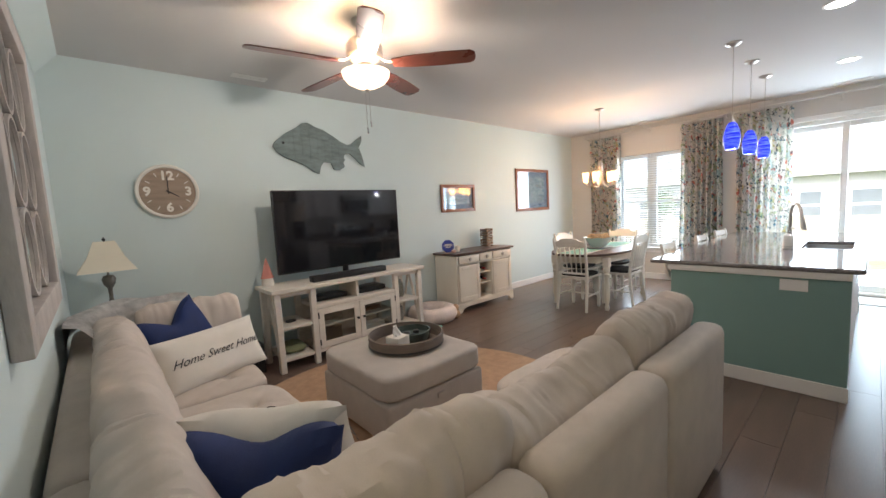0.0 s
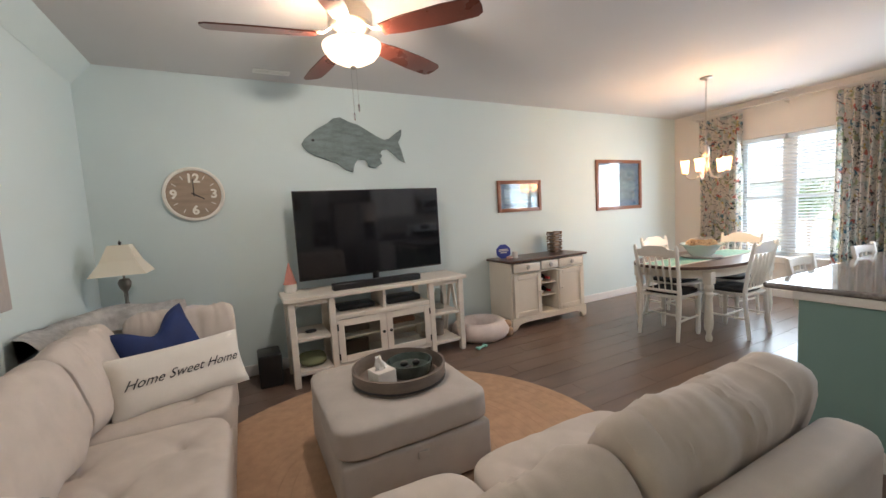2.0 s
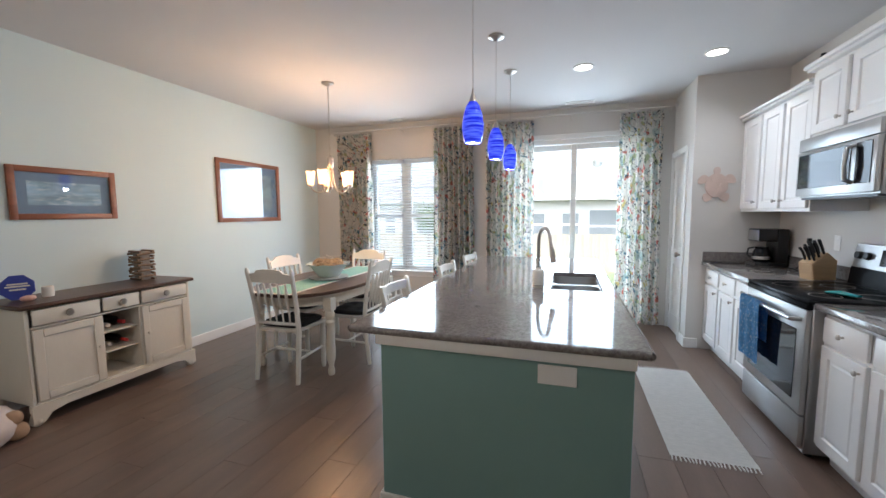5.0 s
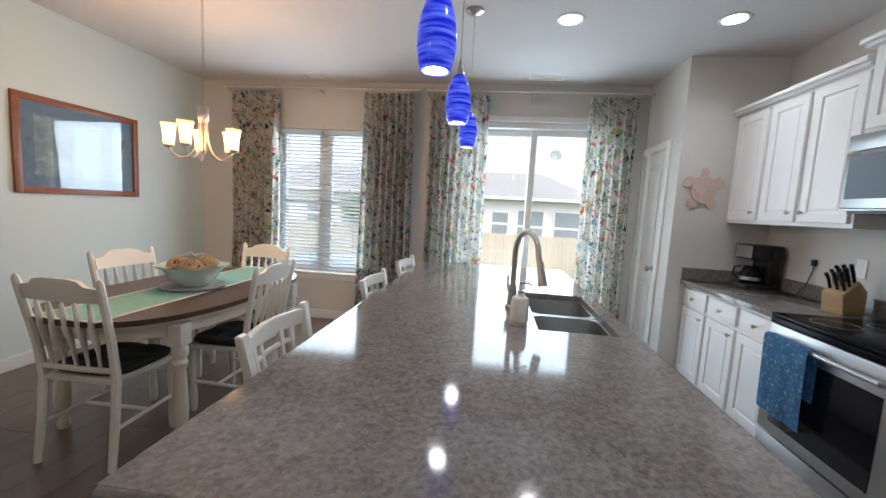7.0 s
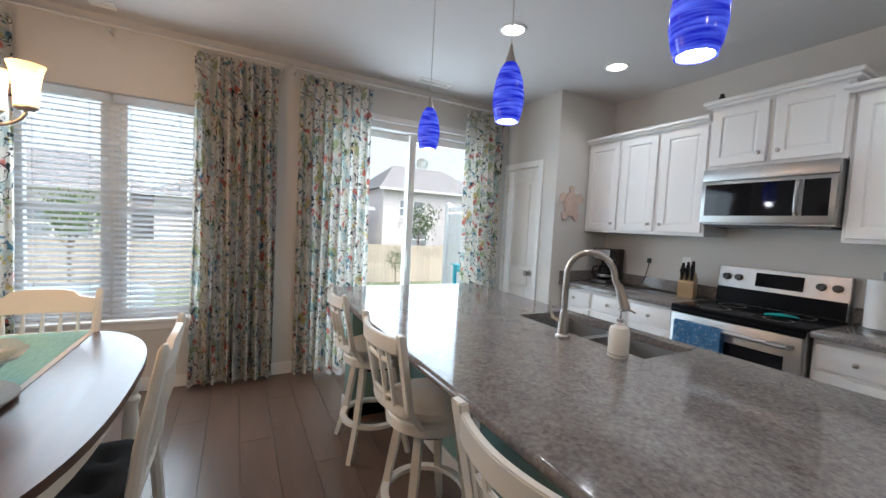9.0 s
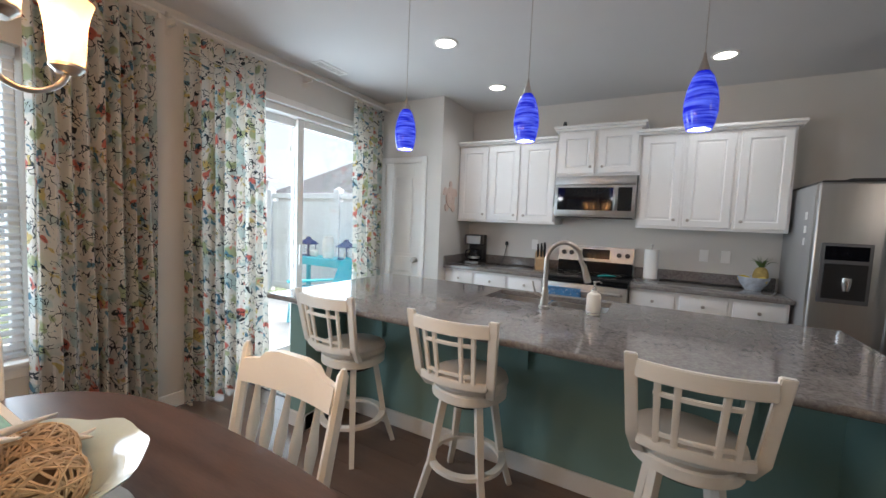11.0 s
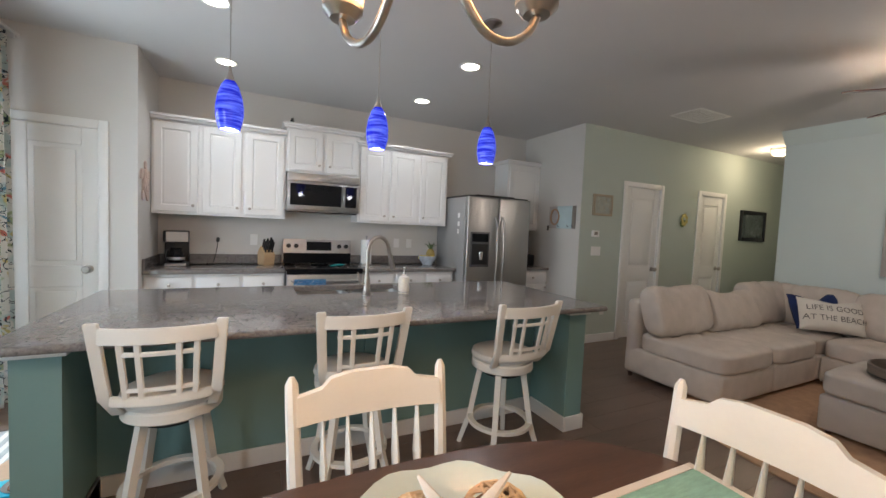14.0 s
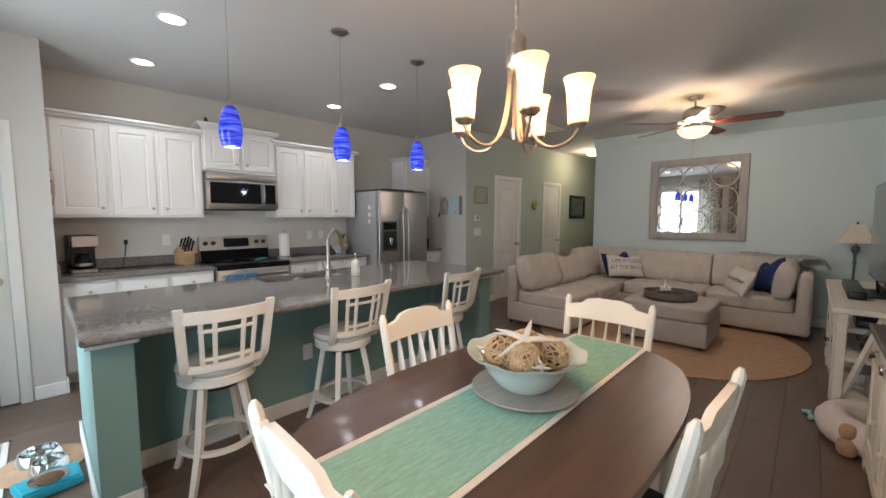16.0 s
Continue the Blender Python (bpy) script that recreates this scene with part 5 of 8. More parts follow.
# ---- ceiling fixtures ----
def ceiling_fan():
    f = thing("ceiling_fan", (*FAN, CEIL), "nickel ceiling fan with five mahogany blades and lit bowl", "ceiling fan")
    b = bmesh.new()
    lathe(b, [(0, 0), (0.075, 0), (0.072, -0.02), (0.045, -0.045), (0, -0.045)], 0, 0, 0, 28)
    part("canopy", b, "nickel", f)
    b = bmesh.new()
    lathe(b, [(0.012, -0.04), (0.012, -0.13)], 0, 0, 0, 12)
    part("downrod", b, "nickel", f)
    b = bmesh.new()
    lathe(b, [(0, -0.11), (0.05, -0.11), (0.10, -0.135), (0.125, -0.17), (0.125, -0.235), (0.10, -0.265), (0.055, -0.285), (0.055, -0.33), (0, -0.33)], 0, 0, 0, 32)
    part("motor_housing", b, "nickel", f)
    for k in range(5):
        a = radians(72 * k + FAN_TURN)
        m = pose(0, 0, 0, 0, 0, math.degrees(a))
        b = bmesh.new()
        slab(b, [(0.19, -0.045), (0.32, -0.064), (0.55, -0.074), (0.725, -0.070), (0.755, -0.048), (0.762, 0), (0.755, 0.048), (0.725, 0.070), (0.55, 0.074), (0.32, 0.064), (0.19, 0.045)], -0.004, 0.004, 0.002)
        bmesh.ops.transform(b, matrix=m @ pose(0, 0, -0.292, -12, 0, 0), verts=b.verts)
        bl = part("blade", b, "fanblade", f)
        b = bmesh.new()
        tube(b, [(0.10, 0, -0.25), (0.15, 0, -0.285), (0.20, 0, -0.285), (0.27, 0, -0.2835)], [0.014, 0.013, 0.024, 0.018], 8, flat=0.4)
        bmesh.ops.transform(b, matrix=m, verts=b.verts)
        part("blade_iron", b, "nickel", bl)
    b = bmesh.new()
    lathe(b, [(0.04, -0.33), (0.058, -0.334), (0.058, -0.344), (0.04, -0.344)], 0, 0, 0, 28)
    part("light_plate", b, "nickel", f)
    b = bmesh.new()
    lathe(b, [(0.165, -0.345), (0.158, -0.375), (0.13, -0.41), (0.08, -0.437), (0.02, -0.447), (0, -0.447)], 0, 0, 0, 36, close=False)
    part("glass_bowl", b, "bowlglass", f, "lit frosted alabaster glass bowl").visible_shadow = False
    b = bmesh.new()
    lathe(b, [(0.004, -0.348), (0.004, -0.457), (0.016, -0.458), (0.014, -0.47), (0, -0.478)], 0, 0, 0, 14)
    part("finial", b, "nickel", f)
    for dx, l in ((0.015, 0.20), (-0.015, 0.25)):
        b = bmesh.new()
        tube(b, [(dx, 0, -0.46), (dx, 0, -0.46 - l)], 0.0016, 5)
        lathe(b, [(0, -0.05), (0.006, -0.045), (0.006, -0.015), (0, 0)], dx, 0, -0.46 - l, 8)
        part("pull_chain", b, "chrome", f)


FAN_TURN = 25.5
ceiling_fan()


def curve_through(pts, k):
    """Points of a smooth line through pts, k for each span."""
    out = []
    for i in range(len(pts) - 1):
        p0, p1, p2, p3 = (Vector(pts[max(0, min(len(pts) - 1, i + j))]) for j in (-1, 0, 1, 2))
        for q in range(k):
            t = q / k
            out.append(0.5 * (2 * p1 + (p2 - p0) * t + (2 * p0 - 5 * p1 + 4 * p2 - p3) * t * t + (3 * p1 - p0 - 3 * p2 + p3) * t ** 3))
    return [tuple(p) for p in out] + [pts[-1]]


def chandelier():
    c = thing("chandelier", (*CHAN, CEIL), "brushed nickel five-arm chandelier with lit amber glass shades", "chandelier")
    b = bmesh.new()
    lathe(b, [(0, 0), (0.062, 0), (0.058, -0.015), (0.02, -0.03), (0, -0.03)], 0, 0, 0, 24)
    part("canopy", b, "nickel", c)
    b = bmesh.new()
    zt, zb = -0.03, -0.725
    n = 20
    for i in range(n):
        z = zt + (zb - zt) * (i + 0.5) / n
        h = (zt - zb) / n * 0.68
        pts = []
        for q in range(11):
            a = 2 * math.pi * q / 10
            u, v = 0.007 * math.sin(a), h * math.cos(a)
            pts.append((u if i % 2 else 0, 0 if i % 2 else u, z + v))
        tube(b, pts, 0.0018, 5, False)
    part("chain", b, "nickel", c)
    b = bmesh.new()
    lathe(b, [(0, -0.72), (0.012, -0.73), (0.03, -0.745), (0.034, -0.76), (0.030, -0.77), (0.034, -0.785), (0.034, -0.84), (0.022, -0.86), (0.009, -0.87), (0.009, -1.03), (0.018, -1.045), (0.010, -1.075), (0, -1.08)], 0, 0, 0, 24)
    part("column", b, "nickel", c)
    for a in ARMS:
        ca, sa = math.cos(a), math.sin(a)
        b = bmesh.new()
        pts = [(0.024, -0.84), (0.026, -0.92), (0.036, -1.01), (0.060, -1.08), (0.10, -1.122), (0.145, -1.126), (0.187, -1.10), (0.205, -1.068)]
        tube(b, [(r * ca, r * sa, z) for r, z in curve_through(pts, 4)], 0.0065, 10)
        arm = part("arm", b, "nickel", c)
        arm.scale = (0.97, 0.97, 0.92)
        arm.location.z = -0.066
        b = bmesh.new()
        lathe(b, [(0, -1.068), (0.020, -1.066), (0.032, -1.053), (0.032, -1.046), (0, -1.046)], 0.205 * ca, 0.205 * sa, 0, 20)
        part("socket_cup", b, "nickel", arm)
        b = bmesh.new()
        lathe(b, [(0.031, -1.045), (0.0335, -1.02), (0.035, -0.985), (0.038, -0.95), (0.043, -0.92), (0.0505, -0.895), (0.0485, -0.895), (0.041, -0.92), (0.036, -0.95), (0.033, -0.985), (0.0315, -1.02), (0.028, -1.042)], 0.205 * ca, 0.205 * sa, 0, 28, close=False)
        part("glass_shade", b, "shade", arm, "lit amber frosted glass shade").visible_shadow = False
        b = bmesh.new()
        lathe(b, [(0, -0.995), (0.014, -0.985), (0.020, -0.965), (0.016, -0.945), (0, -0.935)], 0.205 * ca, 0.205 * sa, 0, 14)
        part("light_bulb", b, "bulb", arm, "glowing bulb").visible_shadow = False


chandelier()


def pendant(x, y):
    p = thing("pendant_lamp", (x, y, CEIL), "cobalt blue art glass pendant lamp over the island", "pendant lamp", "blue pendants over the island")
    b = bmesh.new()
    lathe(b, [(0, 0), (0.062, 0), (0.060, -0.012), (0.03, -0.028), (0.008, -0.034), (0, -0.034)], 0, 0, 0, 24)
    part("canopy", b, "nickel", p)
    b = bmesh.new()
    tube(b, [(0, 0, -0.03), (0, 0, -0.63)], 0.002, 6)
    part("cord", b, "nickel", p)
    b = bmesh.new()
    lathe(b, [(0.004, -0.60), (0.009, -0.63), (0.020, -0.662), (0.026, -0.68), (0, -0.68)], 0, 0, 0, 16)
    part("socket_cap", b, "nickel", p)
    b = bmesh.new()
    lathe(b, [(0.024, -0.676), (0.040, -0.70), (0.056, -0.75), (0.064, -0.80), (0.064, -0.845), (0.056, -0.89), (0.047, -0.915), (0.043, -0.915), (0.052, -0.885), (0.060, -0.845), (0.060, -0.80), (0.052, -0.75), (0.036, -0.70), (0.02, -0.68)], 0, 0, 0, 30, close=False)
    part("glass_shade", b, "cobalt", p, "swirled cobalt blue glass shade, lit")
    b = bmesh.new()
    lathe(b, [(0, -0.895), (0.045, -0.895), (0.045, -0.90), (0, -0.90)], 0, 0, 0, 24)
    part("bulb", b, "bulb", p)


for x, y in PENDANTS:
    pendant(x, y)
for x, y in RECESSED:
    r = thing("recessed_light", (x, y, CEIL), "round white recessed ceiling downlight, lit", "ceiling light", "recessed kitchen lights")
    b = bmesh.new()
    lathe(b, [(0.072, -0.001), (0.094, -0.001), (0.092, -0.007), (0.074, -0.009)], 0, 0, 0, 32, close=False)
    part("trim_ring", b, "white", r)
    b = bmesh.new()
    lathe(b, [(0, -0.004), (0.073, -0.004), (0.073, -0.0055), (0, -0.0055)], 0, 0, 0, 32)
    part("lens", b, "lens", r)
h = thing("hall_light", (-0.45, 0.72, CEIL), "small flush ceiling light in the hall, lit", "ceiling light")
b = bmesh.new()
lathe(b, [(0, 0), (0.11, 0), (0.11, -0.02), (0, -0.02)], 0, 0, 0, 28)
part("base_plate", b, "nickel", h)
b = bmesh.new()
lathe(b, [(0.10, -0.02), (0.105, -0.05), (0.085, -0.085), (0.04, -0.10), (0, -0.102)], 0, 0, 0, 28, close=False)
part("glass_dome", b, "bowlglass", h).visible_shadow = False


# ---- sectional sofa ----
def sofa():
    X0, X1, Y0, Y1 = 0.495, 3.0, 1.07, 4.05
    D, BT = 0.92, 0.14
    s = thing("sectional_sofa", (1.4, 2.2, 0), "greige upholstered L-shaped sectional sofa with loose cushions", "sofa")
    BH = 0.775
    def fr(x0, y0, z0, x1, y1, z1, nm, r=0.035):
        b = bmesh.new()
        box(b, x0, y0, z0, x1, y1, z1, r, 4)
        part(nm, b, "fabric", s, world=True)
    south = ((1.40, 2.185), (2.185, X1))
    west = ((1.98, 3.02), (3.02, Y1))
    fr(X0, Y0, 0.045, 1.398, 1.978, 0.30, "base")
    for a, c in south:
        fr(a + 0.002, Y0, 0.045, c - 0.002, Y0 + D - 0.01, 0.30, "base")
        fr(a + 0.003, Y0 - 0.004, 0.05, c - 0.003, Y0 + BT, BH, "back_frame", 0.05)
    fr(X0, Y0 - 0.004, 0.05, 1.397, Y0 + BT, BH, "back_frame", 0.05)
    for a, c in west:
        fr(X0, a + 0.002, 0.045, X0 + D - 0.05, c - 0.002, 0.30, "base")
        fr(X0 - 0.02, a + 0.003, 0.05, X0 + BT - 0.02, c - 0.003, BH, "back_frame", 0.05)
    fr(X0 - 0.02, Y0 + BT + 0.003, 0.05, X0 + BT - 0.02, 1.977, BH, "back_frame", 0.05)
    fr(X0 + BT - 0.015, Y1 - BT, 0.05, X0 + D - 0.04, Y1, BH, "side_arm", 0.05)
    def seat(cx, cy, sx, sy, sd):
        b = bmesh.new()
        tf = [(u * sx * 0.24, v * sy * 0.24) for u in (-1, 1) for v in (-1, 1)] + [(0, 0)]
        soft_box(b, cx, cy, 0.375, sx, sy, 0.185, 7, 44, 0.10, 0.005, sd, tf)
        c = part("seat_cushion", b, "fabric", s, "tufted seat cushion", world=True)
        for u, v in tf:
            b = bmesh.new()
            lathe(b, [(0, 0), (0.011, 0), (0.009, 0.007), (0, 0.009)], cx + u, cy + v, 0.430, 10)
            part("tuft_button", b, "fabric", c, world=True)
    seat(1.08, 1.62, 0.66, 0.70, 1)
    for i, (a, c) in enumerate(south):
        seat((a + c) / 2, (Y0 + BT + Y0 + D) / 2, c - a, D - BT + 0.02, 2 + i)
    for i, (a, c) in enumerate(west):
        top = c if i == 0 else Y1 - BT
        seat((X0 + BT + X0 + D - 0.05) / 2, (a + top) / 2, D - BT - 0.03, top - a, 5 + i)
    def back(cx, cy, rz, w, sd, h=0.47, lean=14, up=0.67, th=0.24, sag=0.0):
        """A stuffed bolster: a rounded section drawn along its width, folded crosswise, slumping by sag in the middle."""
        b = bmesh.new()
        nx, nr = 64, 30
        rows = []
        for i in range(nx + 1):
            u = -1 + 2 * i / nx
            u = math.sin(u * math.pi / 2) * 0.35 + u * 0.65
            end = max(0.0, 1 - abs(u) ** 9) ** 0.42
            ring = []
            for j in range(nr):
                q = 2 * math.pi * j / nr
                cy2, cz2 = math.cos(q), math.sin(q)
                k = (abs(cy2) ** 3.0 + abs(cz2) ** 3.0) ** (-1 / 3.0)
                warp = 2.2 * noise.noise(Vector((u * 3, q * 0.5 if q < math.pi else (2 * math.pi - q) * 0.5, sd)))
                top = 0.35 + 0.65 * max(0.0, cy2)
                fold = (0.0042 * math.sin(u * w * 30 + warp * 7) + 0.0046 * math.sin(u * w * 67 + warp * 9 + sd) * (0.5 + warp * 0.4)) * top * (1 - abs(u) ** 6)
                soft = 0.020 * noise.noise(Vector((u * w * 4, cy2 * 1.2, cz2 * 1.2 + sd)))
                e = 0.72 + 0.28 * end if abs(u) < 0.999 else 0.62
                ring.append(b.verts.new((u * w / 2, (h / 2 * cy2 * k) * e + cy2 * (fold + soft) - sag * (1 - u * u) * (cy2 > 0) * cy2, (th / 2 * cz2 * k) * e + cz2 * (fold + soft))))
            rows.append(ring)
        for p, q in zip(rows, rows[1:]):
            for j in range(nr):
                b.faces.new((p[j], q[j], q[(j + 1) % nr], p[(j + 1) % nr]))
        b.faces.new(rows[0])
        b.faces.new(rows[-1][::-1])
        bmesh.ops.recalc_face_normals(b, faces=b.faces[:])
        bmesh.ops.transform(b, matrix=pose(cx, cy, up, 0, 0, rz) @ pose(0, 0, 0, 90 - lean, 0, 0), verts=b.verts)
        part("back_cushion", b, "fabric", s, "loose slouching back cushion", world=True)
    back(1.05, Y0 + 0.265, 180, 0.78, 11, 0.47, 16, 0.69, 0.24)
    back(1.81, Y0 + 0.29, 180, 0.82, 12, 0.46, 27, 0.66, 0.25, 0.085)
    back(2.635, Y0 + 0.28, 180, 0.80, 13, 0.465, 18, 0.685, 0.23)
    back(X0 + 0.22, 1.66, 90, 0.72, 14, 0.47, 14, 0.675, 0.22)
    back(X0 + 0.22, 2.50, 90, 1.0, 15, 0.47, 14, 0.675, 0.22)
    back(X0 + 0.22, 3.36, 90, 0.70, 16, 0.47, 14, 0.675, 0.22)
    back(1.10, Y1 - 0.25, 0, 0.62, 17, 0.45, 10, 0.67, 0.20)
    for x, y in ((2.95, 1.12), (2.95, 1.93), (1.45, 1.12), (1.28, 4.0), (0.62, 4.0), (0.62, 1.12)):
        b = bmesh.new()
        lathe(b, [(0.02, 0), (0.028, 0.05)], x, y, 0, 10)
        part("foot", b, "espresso", s, world=True)


sofa()


def pillow(name, w, h, th, m, material, label, sd=1.0, words=(), ink=None, chop=0.0):
    """A knife-edge throw pillow in its x-y plane, placed by m; words are (text, size, y, shear); chop dents its upper edge."""
    p = thing(name, m.translation, label, "pillow", "throw pillows")
    p.matrix_basis = m
    n = 16
    def hgt(u, v):
        k = max(0.0, (1 - abs(u) ** 2.6)) ** 0.45 * max(0.0, (1 - abs(v) ** 2.6)) ** 0.45
        return th / 2 * k + 0.006 * noise.noise(Vector((u * 2.5 + sd, v * 2.5, sd))) * k
    b = bmesh.new()
    rows = {}
    for sgn in (1, -1):
        for i in range(n + 1):
            for j in range(n + 1):
                u, v = -1 + 2 * i / n, -1 + 2 * j / n
                edge = i in (0, n) or j in (0, n)
                key = (i, j, 0 if edge else sgn)
                if key not in rows:
                    rows[key] = b.verts.new((u * w / 2 * (1 - 0.05 * (1 - v * v) * abs(u) ** 6), v * h / 2 * (1 - 0.06 * (1 - u * u) * abs(v) ** 6) - chop * math.exp(-(u / 0.42) ** 2) * ((v + 1) / 2) ** 2, 0 if edge else sgn * hgt(u, v)))
        for i in range(n):
            for j in range(n):
                q = [rows[(a, c, 0 if (a in (0, n) or c in (0, n)) else sgn)] for a, c in ((i, j), (i + 1, j), (i + 1, j + 1), (i, j + 1))]
                b.faces.new(q if sgn > 0 else q[::-1])
    part("cover", b, material, p)
    for txt, size, y, shear in words:
        b = bmesh.new()
        text_mesh(b, txt, size, shear)
        bmesh.ops.triangulate(b, faces=b.faces[:])
        bmesh.ops.subdivide_edges(b, edges=[e for e in b.edges if e.calc_length() > 0.02], cuts=2)
        for v in b.verts:
            v.co.y += y
            v.co.z = hgt(v.co.x / (w / 2), v.co.y / (h / 2)) + 0.0035
        part("lettering", b, ink, p, "printed dark lettering", smooth=False)
    return p


INK = mat("dark_print_ink", (0.03, 0.03, 0.035), 0.9, bump=0)
INKG = mat("grey_print_ink", (0.16, 0.15, 0.14), 0.9, bump=0)


def lying(x, y, z, yaw, lean, roll=0):
    """Front of a pillow (its +z) faces yaw, leaning back; its x stays level but for roll."""
    return pose(x, y, z, 0, 0, yaw) @ pose(0, 0, 0, 90 - lean, 0, 0) @ pose(0, 0, 0, 0, 0, roll)


pillow("throw_pillow", 0.68, 0.34, 0.15, lying(1.13, 3.36, 0.60, 23, 24, 0), "canvas", "white lumbar pillow lettered in dark script", 1.0, (("Home Sweet Home", 0.069, 0.0, 0.6),), INK)
pillow("throw_pillow", 0.44, 0.42, 0.16, lying(1.00, 3.64, 0.69, 25, 20, 16), "navy", "navy blue velvet throw pillow with a dented top", 2.0, chop=0.11)
pillow("throw_pillow", 0.50, 0.38, 0.19, lying(0.93, 1.77, 0.68, 147, 22, 5), "navy", "navy blue velvet throw pillow in the sofa corner", 3.0, chop=0.12)
pillow("throw_pillow", 0.56, 0.35, 0.21, lying(1.03, 1.92, 0.655, 139, 24, -3), "canvas", "white pillow printed with grey block letters", 4.0, (("LIFE IS GOOD", 0.078, 0.05, 0), ("AT THE BEACH", 0.078, -0.05, 0)), INKG, chop=0.035)


def ottoman():
    o = thing("ottoman", (2.21, 2.85, 0.011), "grey upholstered storage ottoman with tufted lid", "ottoman")
    b = bmesh.new()
    box(b, -0.405, -0.425, 0.03, 0.405, 0.425, 0.285, 0.02, 3)
    part("body", b, "ottoman", o)
    b = bmesh.new()
    soft_box(b, 0, 0, 0.37, 0.83, 0.87, 0.17, 9, 18, 0.06, 0.005, 3.3)
    part("lid", b, "ottoman", o)
    b = bmesh.new()
    box(b, -0.03, -0.436, 0.21, 0.03, -0.424, 0.245, 0.004, 2)
    part("lid_tab", b, "ottoman", o)
    for x in (-0.35, 0.35):
        for y in (-0.37, 0.37):
            b = bmesh.new()
            lathe(b, [(0.018, 0), (0.024, 0.031)], x, y, 0, 10)
            part("foot", b, "espresso", o)


ottoman()


# ---- television wall ----
def tv_stand():
    x0, x1, y0, y1, H = 1.79, 3.485, 4.16, 4.60, 0.785
    s = thing("media_console", ((x0 + x1) / 2, 4.38, 0), "whitewashed wooden media console with glass doors and open shelves", "tv stand")
    def bx(nm, *a, parent=s, mt="stand", bev=0.005, lab=""):
        b = bmesh.new()
        box(b, *a, bev, 1)
        return part(nm, b, mt, parent, lab, world=True)
    bx("top", x0 - 0.03, y0 - 0.03, 0.748, x1 + 0.03, y1 + 0.01, H)
    P = 0.055
    xs = (x0, 2.125, 3.095, x1 - P)
    for x in xs:
        for y in (y0, y1 - P):
            bx("post", x, y, 0, x + P, y + P, 0.747)
    for a, c in ((xs[0] + P, xs[1]), (xs[1] + P, xs[2]), (xs[2] + P, xs[3])):
        bx("bottom_shelf", a, y0 + 0.01, 0.10, c, y1 - 0.01, 0.135)
    for a, c in ((xs[0] + P, xs[1]), (xs[2] + P, xs[3])):
        bx("middle_shelf", a, y0 + 0.01, 0.395, c, y1 - 0.01, 0.425)
        bx("upper_rail", a, y0 + 0.01, 0.705, c, y0 + 0.03, 0.747)
    bx("centre_shelf", xs[1] + P, y0 + 0.005, 0.535, xs[2], y1 - 0.01, 0.575)
    bx("door_shelf", xs[1] + P, y0 + 0.04, 0.335, xs[2], y1 - 0.01, 0.355)
    bx("centre_divider", 2.625, y0 + 0.02, 0.576, 2.655, y1 - 0.02, 0.747)
    bx("back_panel", xs[1] + P, y1 - 0.012, 0.136, xs[2], y1 - 0.004, 0.534)
    xm = (xs[1] + P + xs[2]) / 2
    for a, c, kx in ((xs[1] + P + 0.003, xm - 0.002, xm - 0.035), (xm + 0.002, xs[2] - 0.003, xm + 0.035)):
        b = bmesh.new()
        r = 0.06
        for p in ((a, 0.14, a + r, 0.53), (c - r, 0.14, c, 0.53), (a + r, 0.14, c - r, 0.14 + r), (a + r, 0.53 - r, c - r, 0.53)):
            box(b, p[0], y0, p[1], p[2], y0 + 0.02, p[3], 0.003, 1)
        d = part("door", b, "stand", s, world=True)
        b = bmesh.new()
        box(b, a + r, y0 + 0.008, 0.14 + r, c - r, y0 + 0.012, 0.53 - r)
        g = part("glass_pane", b, "cabglass", d, world=True)
        g.visible_shadow = False
        b = bmesh.new()
        lathe(b, [(0, 0), (0.006, 0), (0.006, 0.014), (0.015, 0.02), (0.012, 0.03), (0, 0.032)], seg=14)
        bmesh.ops.transform(b, matrix=pose(kx, y0, 0.36, 90, 0, 0), verts=b.verts)
        part("knob", b, "black", d, "dark bronze knob", world=True)
        hx = a + 0.003 if a < xm - 0.1 else c - 0.003
        for hz in (0.20, 0.47):
            b = bmesh.new()
            box(b, hx - 0.007, y0 - 0.004, hz - 0.03, hx + 0.007, y0 - 0.0005, hz + 0.03, 0.001, 1)
            part("hinge", b, "black", d, world=True)
    # slanted braces on both ends
    for x in (x0 + 0.012, x1 - 0.043):
        for ya, yb in ((y0 + P, (y0 + y1) / 2), (y1 - P, (y0 + y1) / 2)):
            b = bmesh.new()
            tube(b, [(x + 0.015, ya, 0.14), (x + 0.015, yb, 0.74)], 0.020, 4)
            part("brace", b, "stand", s, world=True)
    bits = (("cable_box", 2.24, 4.30, 0.576, 2.58, 4.50, 0.622, "black", "black set-top box on the console shelf"), ("disc_player", 2.70, 4.28, 0.576, 3.05, 4.50, 0.63, "black", "black media player on the console shelf"),
            ("storage_box", 2.28, 4.33, 0.3555, 2.52, 4.52, 0.46, "greywood", "grey box behind the glass door"), ("book", 2.75, 4.33, 0.3555, 3.0, 4.48, 0.40, "cherry", "reddish book behind the glass door"),
            ("game_case", 2.24, 4.32, 0.1355, 2.50, 4.46, 0.28, "black", "dark case behind the glass door"), ("game_console", 2.72, 4.30, 0.1355, 3.02, 4.45, 0.21, "white", "white console behind the glass door"))
    for nm, a, c, e, f2, g2, h2, mt, lab in bits:
        b = bmesh.new()
        box(b, a, c, e + 0.0005, f2, g2, h2, 0.006, 2)
        single(nm, b, M[mt], lab, nm.split("_")[-1])
    b = bmesh.new()
